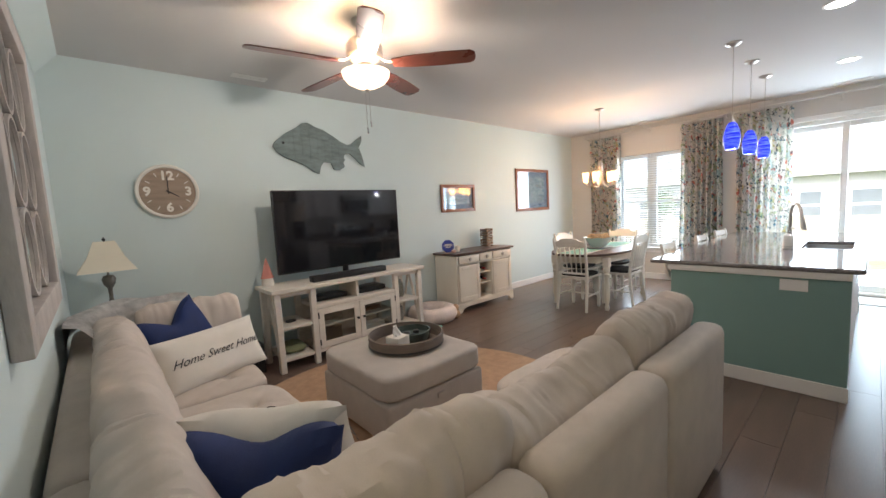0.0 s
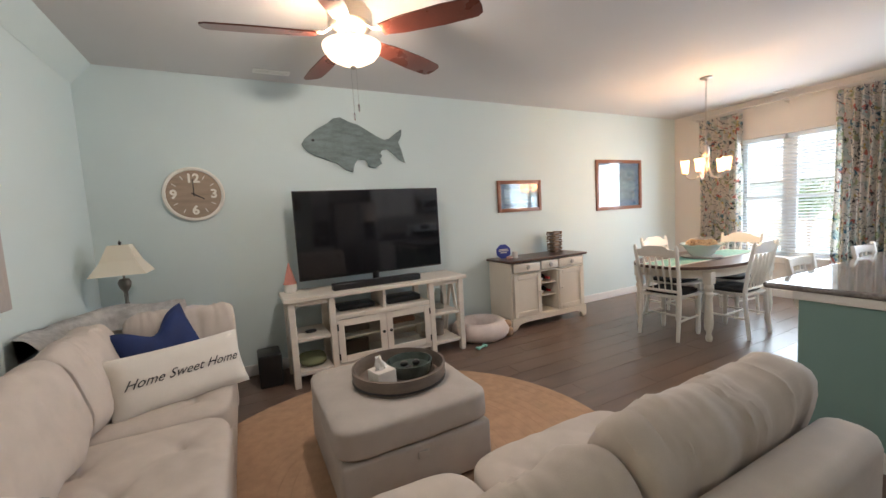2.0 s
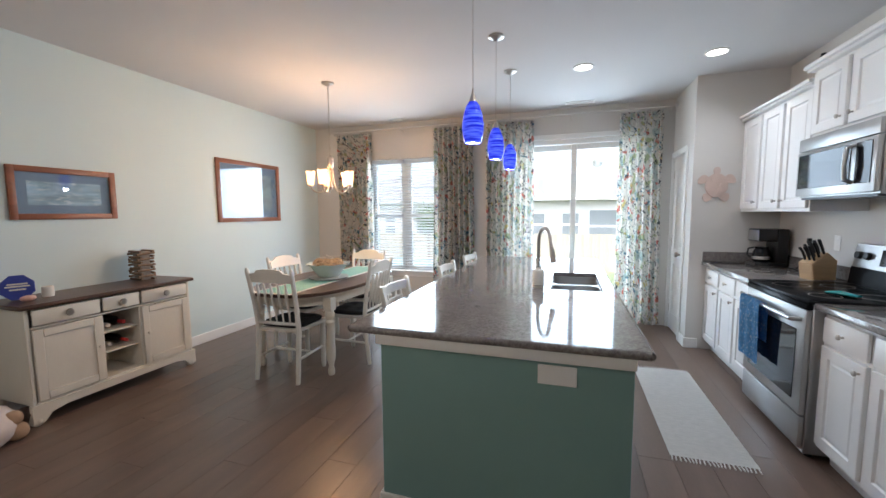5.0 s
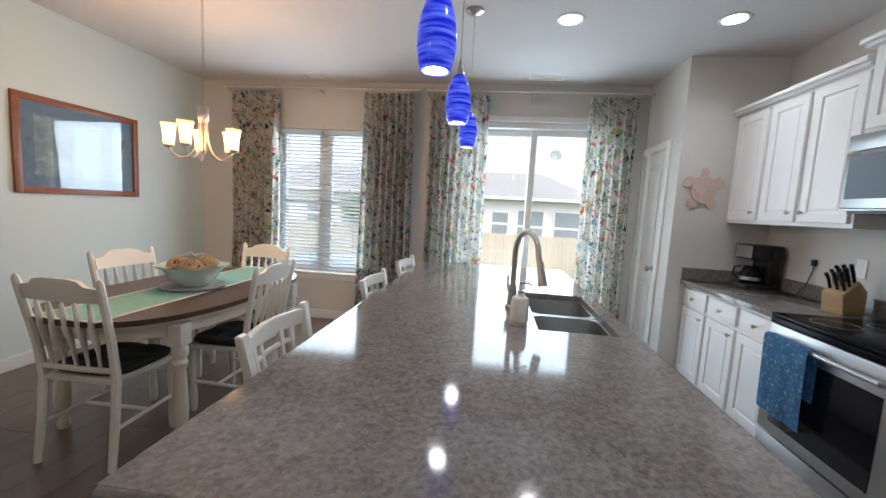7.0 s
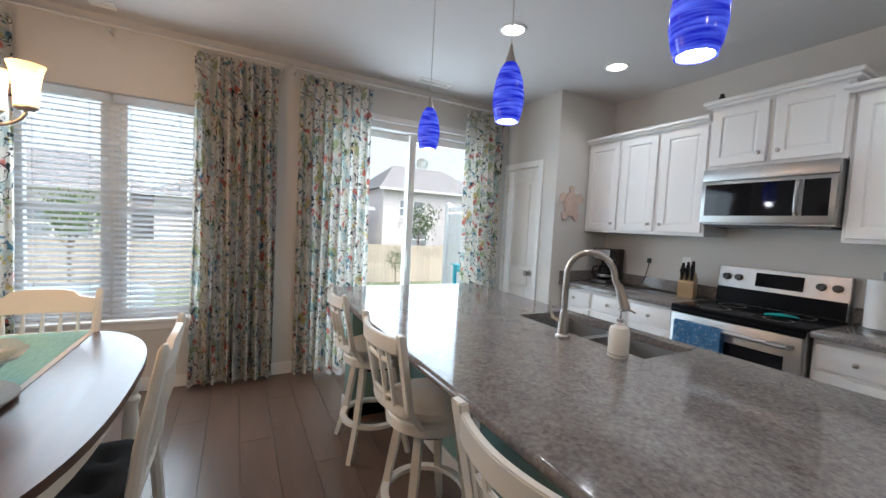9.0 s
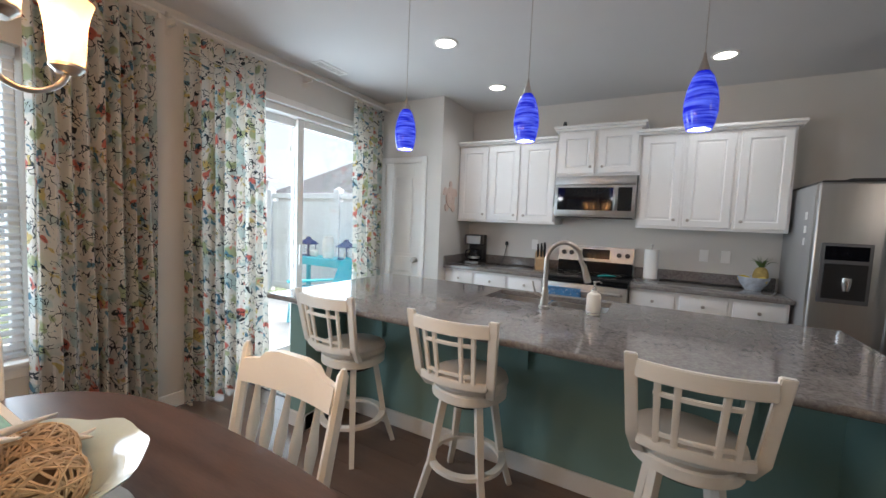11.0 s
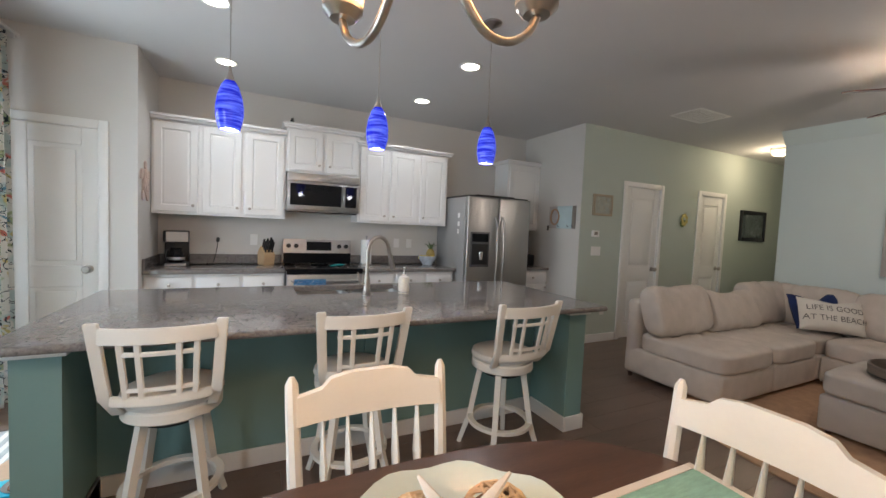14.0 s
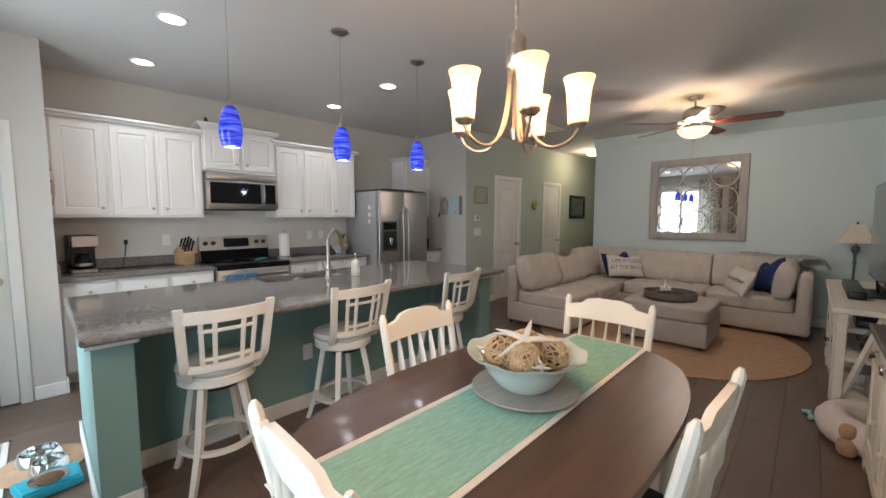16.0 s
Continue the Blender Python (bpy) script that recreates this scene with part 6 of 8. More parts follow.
    soft_box(b, 1.98, 4.38, 0.173, 0.24, 0.30, 0.075, 3, 8, 0, 0.006, 2)
    single("basket", b, mat("olive_cloth", (0.20, 0.22, 0.12), 0.9, bump=0.3), "folded olive cloth on the lower shelf", "cloth")
    b = bmesh.new()
    soft_box(b, 1.98, 4.34, 0.4375, 0.10, 0.07, 0.024, 3, 6)
    single("remote_control", b, M["black"], "small black remote on the console shelf", "remote")
    teal = mat("mint_plastic", (0.30, 0.62, 0.55), 0.5, bump=0.02)
    b = bmesh.new()
    lathe(b, [(0, 0), (0.05, 0), (0.055, 0.02), (0.055, 0.15), (0.03, 0.19), (0.03, 0.21), (0, 0.21)], 3.29, 4.36, 0.4255, 20)
    single("glass_jar", b, M["cabglass"], "clear glass jar on the console side shelf", "jar")
    b = bmesh.new()
    lathe(b, [(0, 0), (0.06, 0), (0.07, 0.08), (0.06, 0.16), (0, 0.165)], 3.28, 4.40, 0.1355, 18)
    single("vase", b, M["greywood"], "dark grey vase on the console lower shelf", "vase")
    b = bmesh.new()
    tube(b, [(3.57, 4.05, 0.018), (3.66, 4.08, 0.018)], 0.012, 8)
    for x, y in ((3.562, 4.035), (3.557, 4.06), (3.668, 4.068), (3.663, 4.096)):
        lathe(b, [(0, -0.017), (0.017, -0.008), (0.02, 0), (0.017, 0.008), (0, 0.017)], x, y, 0.018, 10)
    single("dog_toy_bone", b, teal, "mint green rubber dog bone on the floor", "dog toy")


tv_stand()


def television():
    t = thing("television", (2.652, 4.40, 0.785), "large flat-screen television, switched off, on a low stand", "television")
    x0, x1, z0, z1, y = 1.932, 3.372, 0.882, 1.697, 4.405
    b = bmesh.new()
    box(b, x0, y, z0, x1, y + 0.035, z1, 0.004, 2)
    box(b, x0 + 0.25, y + 0.035, z0 + 0.08, x1 - 0.25, y + 0.075, z1 - 0.25, 0.01, 2)
    part("housing", b, "black", t, world=True)
    b = bmesh.new()
    box(b, x0 + 0.008, y - 0.002, z0 + 0.014, x1 - 0.008, y + 0.002, z1 - 0.008)
    part("screen", b, "screen", t, "dark glossy screen", world=True)
    b = bmesh.new()
    tube(b, [(2.652, y + 0.02, z0 + 0.02), (2.652, y + 0.03, 0.80)], 0.032, 10)
    part("neck", b, "black", t, world=True)
    b = bmesh.new()
    slab(b, [(2.40, y - 0.06), (2.90, y - 0.06), (2.86, y + 0.15), (2.44, y + 0.15)], 0.7855, 0.799, 0.003)
    part("foot_plate", b, "black", t, world=True)
    b = bmesh.new()
    box(b, 2.19, 4.225, 0.7855, 3.045, 4.325, 0.846, 0.010, 3)
    single("soundbar", b, M["black"], "long black soundbar before the television", "soundbar")


television()


def gnome():
    g = thing("gnome_figurine", (1.86, 4.52, 0.7855), "small figurine with a tall pink cone hat", "figurine")
    b = bmesh.new()
    lathe(b, [(0, 0), (0.055, 0), (0.06, 0.04), (0.045, 0.085), (0, 0.095)], 0, 0, 0, 16)
    part("body", b, "canvas", g)
    b = bmesh.new()
    lathe(b, [(0.062, 0.075), (0.05, 0.10), (0.035, 0.16), (0.018, 0.22), (0.004, 0.27), (0, 0.272)], 0, 0, 0, 16)
    part("hat", b, mat("pink_felt", (0.62, 0.26, 0.22), 0.9, var=0.15, bump=0.3), g, "coral pink felt hat")


gnome()
b = bmesh.new()
box(b, 1.53, 4.34, 0, 1.72, 4.62, 0.285, 0.015, 3)
single("subwoofer", b, M["black"], "black subwoofer box on the floor beside the console", "speaker")


def buffet():
    x0, x1, y0, y1 = 4.20, 5.36, 4.29, 4.735
    s = thing("buffet_cabinet", ((x0 + x1) / 2, 4.52, 0), "cream buffet cabinet with dark top, drawers and open middle", "sideboard")
    def bx(nm, *a, parent=s, mt="cream", bev=0.005, lab=""):
        b = bmesh.new()
        box(b, *a, bev, 1)
        return part(nm, b, mt, parent, lab, world=True)
    bx("top", x0 - 0.035, y0 - 0.035, 0.803, x1 + 0.035, y1 + 0.005, 0.832, mt="espresso", bev=0.009, lab="dark stained wooden top")
    xa, xb = 4.63, 4.93
    bx("side_panel", x0, y0, 0.14, x0 + 0.025, y1, 0.802)
    bx("side_panel", x1 - 0.025, y0, 0.14, x1, y1, 0.802)
    bx("divider", xa, y0 + 0.002, 0.16, xa + 0.02, y1 - 0.01, 0.66)
    bx("divider", xb - 0.02, y0 + 0.002, 0.16, xb, y1 - 0.01, 0.66)
    bx("back_panel", x0 + 0.026, y1 - 0.012, 0.14, x1 - 0.026, y1 - 0.002, 0.80)
    bx("floor_panel", x0 + 0.026, y0 + 0.002, 0.14, x1 - 0.026, y1 - 0.013, 0.16)
    bx("drawer_rail", x0 + 0.026, y0 + 0.002, 0.66, x1 - 0.026, y1 - 0.013, 0.675)
    for z in (0.345, 0.50):
        bx("wine_shelf", xa + 0.021, y0 + 0.03, z, xb - 0.021, y1 - 0.013, z + 0.014)
    b = bmesh.new()
    out = [(x0 - 0.012, 0.02), (x0 + 0.05, 0.02), (x0 + 0.09, 0.07), (x0 + 0.18, 0.09), (x1 - 0.18, 0.09), (x1 - 0.09, 0.07), (x1 - 0.05, 0.02), (x1 + 0.012, 0.02), (x1 + 0.012, 0.145), (x0 - 0.012, 0.145)]
    slab(b, out, y0 - 0.014, y0 + 0.008, axis="y")
    part("scalloped_skirt", b, "cream", s, world=True)
    for x in (x0 + 0.02, x1 - 0.02):
        for y in (y0 + 0.02, y1 - 0.03):
            b = bmesh.new()
            lathe(b, [(0.02, 0), (0.034, 0.015), (0.038, 0.04), (0.03, 0.07), (0.022, 0.085), (0.03, 0.10), (0.03, 0.139)], x, y, 0, 18)
            part("bun_foot", b, "cream", s, world=True)
    for a, c in ((x0 + 0.03, xa + 0.005), (xa + 0.012, xb - 0.012), (xb - 0.005, x1 - 0.03)):
        b = bmesh.new()
        box(b, a + 0.006, y0 - 0.014, 0.685, c - 0.006, y0 + 0.004, 0.79, 0.006, 2)
        d = part("drawer", b, "cream", s, world=True)
        b = bmesh.new()
        xm = (a + c) / 2
        lathe(b, [(0, 0), (0.006, 0), (0.006, 0.012), (0.026, 0.016), (0.022, 0.026), (0, 0.028)], seg=14)
        bmesh.ops.transform(b, matrix=pose(xm, y0 - 0.014, 0.738, 90, 0, 0), verts=b.verts)
        part("pull", b, "nickel", d, world=True)
    for a, c, kx in ((x0 + 0.03, xa + 0.005, xa - 0.03), (xb - 0.005, x1 - 0.03, xb + 0.03)):
        b = bmesh.new()
        r = 0.055
        box(b, a, y0 - 0.004, 0.165, c, y0 + 0.004, 0.655)
        for p in ((a, 0.165, a + r, 0.655), (c - r, 0.165, c, 0.655), (a + r, 0.165, c - r, 0.165 + r), (a + r, 0.655 - r, c - r, 0.655)):
            box(b, p[0], y0 - 0.015, p[1], p[2], y0 - 0.004, p[3], 0.004, 1)
        d = part("door", b, "cream", s, world=True)
        b = bmesh.new()
        lathe(b, [(0, 0), (0.006, 0), (0.006, 0.012), (0.014, 0.018), (0.012, 0.026), (0, 0.028)], seg=12)
        bmesh.ops.transform(b, matrix=pose(kx, y0 - 0.015, 0.43, 90, 0, 0), verts=b.verts)
        part("knob", b, "cream", d, world=True)
    wine = mat("dark_bottle_glass", (0.02, 0.015, 0.015), 0.1, bump=0)
    for i, (x, z) in enumerate(((4.72, 0.5145), (4.83, 0.5145), (4.72, 0.3595), (4.84, 0.3595))):
        w = thing("wine_bottle", (x, 4.5, z), "dark wine bottle lying in the buffet rack", "bottle", "wine bottles")
        b = bmesh.new()
        lathe(b, [(0, 0), (0.037, 0.002), (0.037, 0.17), (0.014, 0.22), (0.014, 0.28), (0, 0.281)], 0, 0, 0, 16)
        bmesh.ops.transform(b, matrix=pose(0, 0.14, 0.0375, 90, 0, 0), verts=b.verts)
        part("bottle_glass", b, wine, w)
        b = bmesh.new()
        lathe(b, [(0.0147, 0.225), (0.0147, 0.283), (0, 0.284)], 0, 0, 0, 12)
        bmesh.ops.transform(b, matrix=pose(0, 0.14, 0.0375, 90, 0, 0), verts=b.verts)
        part("foil", b, mat("red_foil", (0.4, 0.03, 0.03), 0.4, bump=0) if i % 2 else M["canvas"], w)
    d = thing("nautical_plaque", (4.31, 4.57, 0.8325), "eight-sided blue plaque with pale lettering on the buffet", "ornament")
    b = bmesh.new()
    lathe(b, [(0, 0), (0.088, 0), (0.092, 0.004), (0.092, 0.020), (0.088, 0.024), (0, 0.024)], seg=8, a0=math.pi / 8)
    bmesh.ops.transform(b, matrix=pose(0, 0, 0.086, 82, 0, 0), verts=b.verts)
    part("plaque", b, mat("cobalt_enamel", (0.035, 0.055, 0.30), 0.3, var=0.15, scale=20, bump=0.05), d, smooth=False)
    for zz, w in ((0.108, 0.10), (0.092, 0.12), (0.070, 0.08)):
        b = bmesh.new()
        box(b, -w / 2, -0.042 + zz * 0.14, zz, w / 2, -0.034 + zz * 0.14, zz + 0.010)
        part("lettering", b, "canvas", d, "pale bar of lettering")
    d.rotation_euler.z = radians(-22)
    b = bmesh.new()
    soft_box(b, 4.30, 4.44, 0.8535, 0.085, 0.06, 0.043, 2.2, 10, 0, 0.006, 4)
    single("pink_shell", b, mat("pink_shell", (0.62, 0.36, 0.30), 0.35, var=0.25, scale=30, bump=0.15), "small pink seashell on the dark buffet top", "shell")
    b = bmesh.new()
    lathe(b, [(0, 0), (0.032, 0), (0.034, 0.01), (0.034, 0.07), (0.03, 0.075), (0, 0.07)], 4.45, 4.52, 0.8325, 18)
    single("candle", b, M["canvas"], "short white candle jar on the buffet", "candle")
    h = thing("driftwood_lantern", (5.17, 4.60, 0.8325), "square lantern of stacked brown driftwood twigs", "lantern")
    tw = mat("brown_driftwood", (0.20, 0.13, 0.08), 0.8, var=0.4, scale=20, bump=0.4)
    b = bmesh.new()
    box(b, -0.045, -0.045, 0, 0.045, 0.045, 0.26, 0.004, 1)
    part("inner_box", b, "greywood", h)
    rnd = random.Random(8)
    for k in range(11):
        for sgn in (-1, 1):
            b = bmesh.new()
            z = 0.012 + k * 0.025
            j = [rnd.uniform(-0.006, 0.006) for _ in range(4)]
            if k % 2:
                tube(b, [(-0.075 + j[0], sgn * 0.055, z + j[1]), (0.075 + j[2], sgn * 0.055, z + j[3])], 0.011, 6)
            else:
                tube(b, [(sgn * 0.055, -0.075 + j[0], z + j[1]), (sgn * 0.055, 0.075 + j[2], z + j[3])], 0.011, 6)
            part("twig", b, tw, h)


buffet()


def dog_bed():
    d = thing("dog_bed", (3.82, 4.40, 0), "round pale pink and white plush dog bed", "pet bed")
    plush = mat("pastel_plush", (0.72, 0.62, 0.58), 0.95, var=0.14, scale=7, bump=0.7, fine=200)
    b = bmesh.new()
    n, m2 = 40, 14
    rings = []
    for i in range(n):
        a = 2 * math.pi * i / n
        ring = []
        for j in range(m2):
            q = 2 * math.pi * j / m2
            rr = 0.095 + 0.01 * noise.noise(Vector((math.cos(a) * 3, math.sin(a) * 3, j * 0.4)))
            r = 0.235 + rr * math.cos(q)
            ring.append(b.verts.new((r * math.cos(a), r * math.sin(a) * 0.98, 0.10 + 0.1 * math.sin(q) * (1.0 if math.sin(q) > 0 else 0.98))))
        rings.append(ring)
    for i in range(n):
        for j in range(m2):
            b.faces.new((rings[i][j], rings[(i + 1) % n][j], rings[(i + 1) % n][(j + 1) % m2], rings[i][(j + 1) % m2]))
    part("bolster", b, plush, d)
    b = bmesh.new()
    soft_box(b, 0, 0, 0.045, 0.40, 0.40, 0.08, 3, 10, 0, 0.008)
    part("cushion", b, plush, d)
    t = thing("plush_toy", (4.02, 4.22, 0.0), "brown and pink plush toy beside the dog bed", "plush toy")
    for k, (x, y, z, r, mt) in enumerate(((0.06, 0.0, 0.055, 0.055, "jute"), (0.05, 0.0, 0.145, 0.045, "jute"), (-0.01, 0.0, 0.05, 0.035, "cherry"))):
        b = bmesh.new()
        soft_box(b, x, y, z, r * 2, r * 1.8, r * 2, 2.3, 8, 0, 0.004, k)
        part(("body", "head", "paw")[k], b, mt, t)


dog_bed()


def wall_clock():
    c = thing("wall_clock", (1.185, NY, 1.49), "round wooden wall clock with white rim and numerals", "clock")
    face = mat("tan_plank_face", (0.33, 0.25, 0.19), 0.7, var=0.2, scale=5, bump=0.15, stretch=(1, 1, 6))
    T = pose(1.175, NY - 0.002, 1.715, 90, 0, 0)
    b = bmesh.new()
    lathe(b, [(0, 0), (0.225, 0), (0.225, 0.018), (0, 0.018)], 0, 0, 0, 48)
    bmesh.ops.transform(b, matrix=T, verts=b.verts)
    part("face", b, face, c, world=True)
    b = bmesh.new()
    lathe(b, [(0.205, 0.018), (0.21, 0.034), (0.225, 0.036), (0.234, 0.026), (0.234, 0.0), (0.226, 0.0)], 0, 0, 0, 48, close=False)
    bmesh.ops.transform(b, matrix=T, verts=b.verts)
    part("rim", b, "offwhite", c, world=True)
    for txt, x, y in (("12", 0, 0.135), ("3", 0.15, 0), ("6", 0, -0.14), ("9", -0.15, 0)):
        b = bmesh.new()
        text_mesh(b, txt, 0.105, 0, 0.004)
        bmesh.ops.translate(b, vec=(x, y, 0.0195), verts=b.verts)
        bmesh.ops.transform(b, matrix=T, verts=b.verts)
        part("numeral", b, "offwhite", c, world=True, smooth=False)
    for k in range(12):
        if k % 3:
            b = bmesh.new()
            box(b, -0.003, 0.145, 0.0185, 0.003, 0.18, 0.0205)
            bmesh.ops.transform(b, matrix=T @ pose(0, 0, 0, 0, 0, -30 * k), verts=b.verts)
            part("hour_mark", b, "offwhite", c, world=True)
    for ang, l, w in ((120, 0.085, 0.006), (0, 0.13, 0.0045)):
        b = bmesh.new()
        slab(b, [(-w, -0.02), (w, -0.02), (w * 0.6, l), (-w * 0.6, l)], 0.023, 0.025)
        bmesh.ops.transform(b, matrix=T @ pose(0, 0, 0.002 * (l > 0.1), 0, 0, -ang), verts=b.verts)
        part("pointer", b, "black", c, world=True)


wall_clock()


def fish_art():
    f = thing("fish_wall_art", (2.64, NY, 1.9), "grey weathered metal fish wall plaque", "wall art")
    grey = mat("weathered_slate_metal", (0.17, 0.215, 0.215), 0.65, 0.2, var=0.35, scale=9, bump=0.25, fine=60, stretch=(1, 1, 3))
    out = [(2.10, 2.17), (2.13, 2.22), (2.24, 2.31), (2.36, 2.38), (2.42, 2.43), (2.49, 2.445), (2.58, 2.40), (2.66, 2.385), (2.76, 2.33), (2.86, 2.27), (2.94, 2.235), (3.00, 2.25), (3.07, 2.31), (3.145, 2.36), (3.14, 2.29), (3.095, 2.22), (3.13, 2.13), (3.165, 2.00), (3.10, 2.03), (3.03, 2.10), (2.97, 2.145), (2.90, 2.13), (2.87, 2.06), (2.90, 1.99), (2.83, 1.945), (2.76, 1.955), (2.73, 2.03), (2.64, 2.035), (2.60, 1.98), (2.585, 1.90), (2.51, 1.925), (2.43, 1.99), (2.34, 2.02), (2.22, 2.06), (2.14, 2.11)]
    b = bmesh.new()
    slab(b, out, NY - 0.03, NY - 0.008, 0.003, axis="y")
    part("body", b, grey, f, world=True, smooth=False)
    rnd = random.Random(5)
    for r in range(7):
        for k in range(5):
            x, z = 2.36 + 0.085 * r, 2.07 + 0.062 * k + (0.03 if r % 2 else 0)
            top = 2.40 - max(0, x - 2.5) * 0.36
            if z + 0.05 > top or z < 2.05:
                continue
            b = bmesh.new()
            w, hh = 0.036 + rnd.uniform(-0.004, 0.004), 0.026
            slab(b, [(x - w, z - hh), (x + w * 0.6, z - hh), (x + w, z), (x + w * 0.6, z + hh), (x - w, z + hh)], NY - 0.0335, NY - 0.0302, axis="y")
            part("scale", b, grey, f, world=True, smooth=False)
    b = bmesh.new()
    lathe(b, [(0, 0), (0.014, 0), (0.012, 0.005), (0, 0.006)], seg=14)
    bmesh.ops.transform(b, matrix=pose(2.21, NY - 0.0302, 2.21, 90, 0, 0), verts=b.verts)
    part("eye", b, "black", f, world=True)
    b = bmesh.new()
    for q in range(2):
        box(b, 2.4 + 0.4 * q, NY - 0.0079, 2.15, 2.44 + 0.4 * q, NY - 0.0005, 2.2)
    part("wall_spacer", b, "black", f, world=True)


fish_art()


def framed(name, wall, u0, u1, z0, z1, frame_mat, fw, label, art, mat_col=None, matw=0.0, depth=0.025):
    """A framed picture on a wall: 'n' faces -y, 's' faces +y (hall wall)."""
    yw = NY if wall == "n" else GY
    sg = -1 if wall == "n" else 1
    f = thing(name, ((u0 + u1) / 2, yw, z0), label, "picture", "framed pictures")
    y0, y1 = yw + sg * 0.001, yw + sg * depth
    for p in ((u0, z0, u0 + fw, z1), (u1 - fw, z0, u1, z1), (u0 + fw, z0, u1 - fw, z0 + fw), (u0 + fw, z1 - fw, u1 - fw, z1)):
        b = bmesh.new()
        box(b, p[0], y0, p[1], p[2], y1, p[3], 0.004, 2)
        part("frame_rail", b, frame_mat, f, world=True)
    a = fw + matw
    if matw:
        b = bmesh.new()
        box(b, u0 + fw, y0, z0 + fw, u1 - fw, yw + sg * 0.006, z1 - fw)
        part("mat_board", b, mat_col, f, world=True)
    b = bmesh.new()
    box(b, u0 + a, yw + sg * 0.004 if not matw else yw + sg * 0.0062, z0 + a, u1 - a, yw + sg * 0.008, z1 - a)
    part("print", b, art, f, world=True)
    b = bmesh.new()
    box(b, u0 + fw, yw + sg * 0.012, z0 + fw, u1 - fw, yw + sg * 0.0135, z1 - fw)
    g = part("glass", b, "glass", f, world=True)
    g.visible_shadow = False
    return f


sea = mat("seascape_print", (0.30, 0.42, 0.50), 0.7, var=0.5, scale=6, bump=0, stretch=(1, 1, 4), wear=0.3, wear_col=(0.62, 0.66, 0.66))
storm = mat("storm_print", (0.22, 0.28, 0.30), 0.7, var=0.6, scale=4, bump=0, stretch=(1, 1, 2), wear=0.3, wear_col=(0.45, 0.50, 0.50))
bluemat = mat("slate_blue_mat", (0.16, 0.22, 0.30), 0.85, var=0.05, bump=0.05)
framed("seascape_picture", "n", 4.385, 5.085, 1.39, 1.79, "cherry", 0.045, "cherry framed seascape print with slate blue mat", sea, bluemat, 0.065)
framed("seascape_picture", "n", 6.135, 7.14, 1.33, 2.07, "cherry", 0.05, "large cherry framed storm print with slate blue mat", storm, bluemat, 0.09)
beige = mat("beach_print", (0.45, 0.38, 0.27), 0.7, var=0.4, scale=14, bump=0.05, wear=0.4, wear_col=(0.25, 0.32, 0.33))
framed("small_picture", "s", 2.22, 2.56, 1.63, 1.90, mat("pale_driftwood_frame", (0.40, 0.33, 0.24), 0.75, var=0.2, bump=0.2), 0.03, "small beige framed beach print by the thermostat", beige)
framed("hall_picture", "s", -1.5, -0.73, 1.39, 1.89, "black", 0.06, "black framed print hanging down the hall", mat("dim_hall_print", (0.10, 0.11, 0.10), 0.7, var=0.5, scale=6, bump=0, wear=0.2, wear_col=(0.4, 0.4, 0.38)))


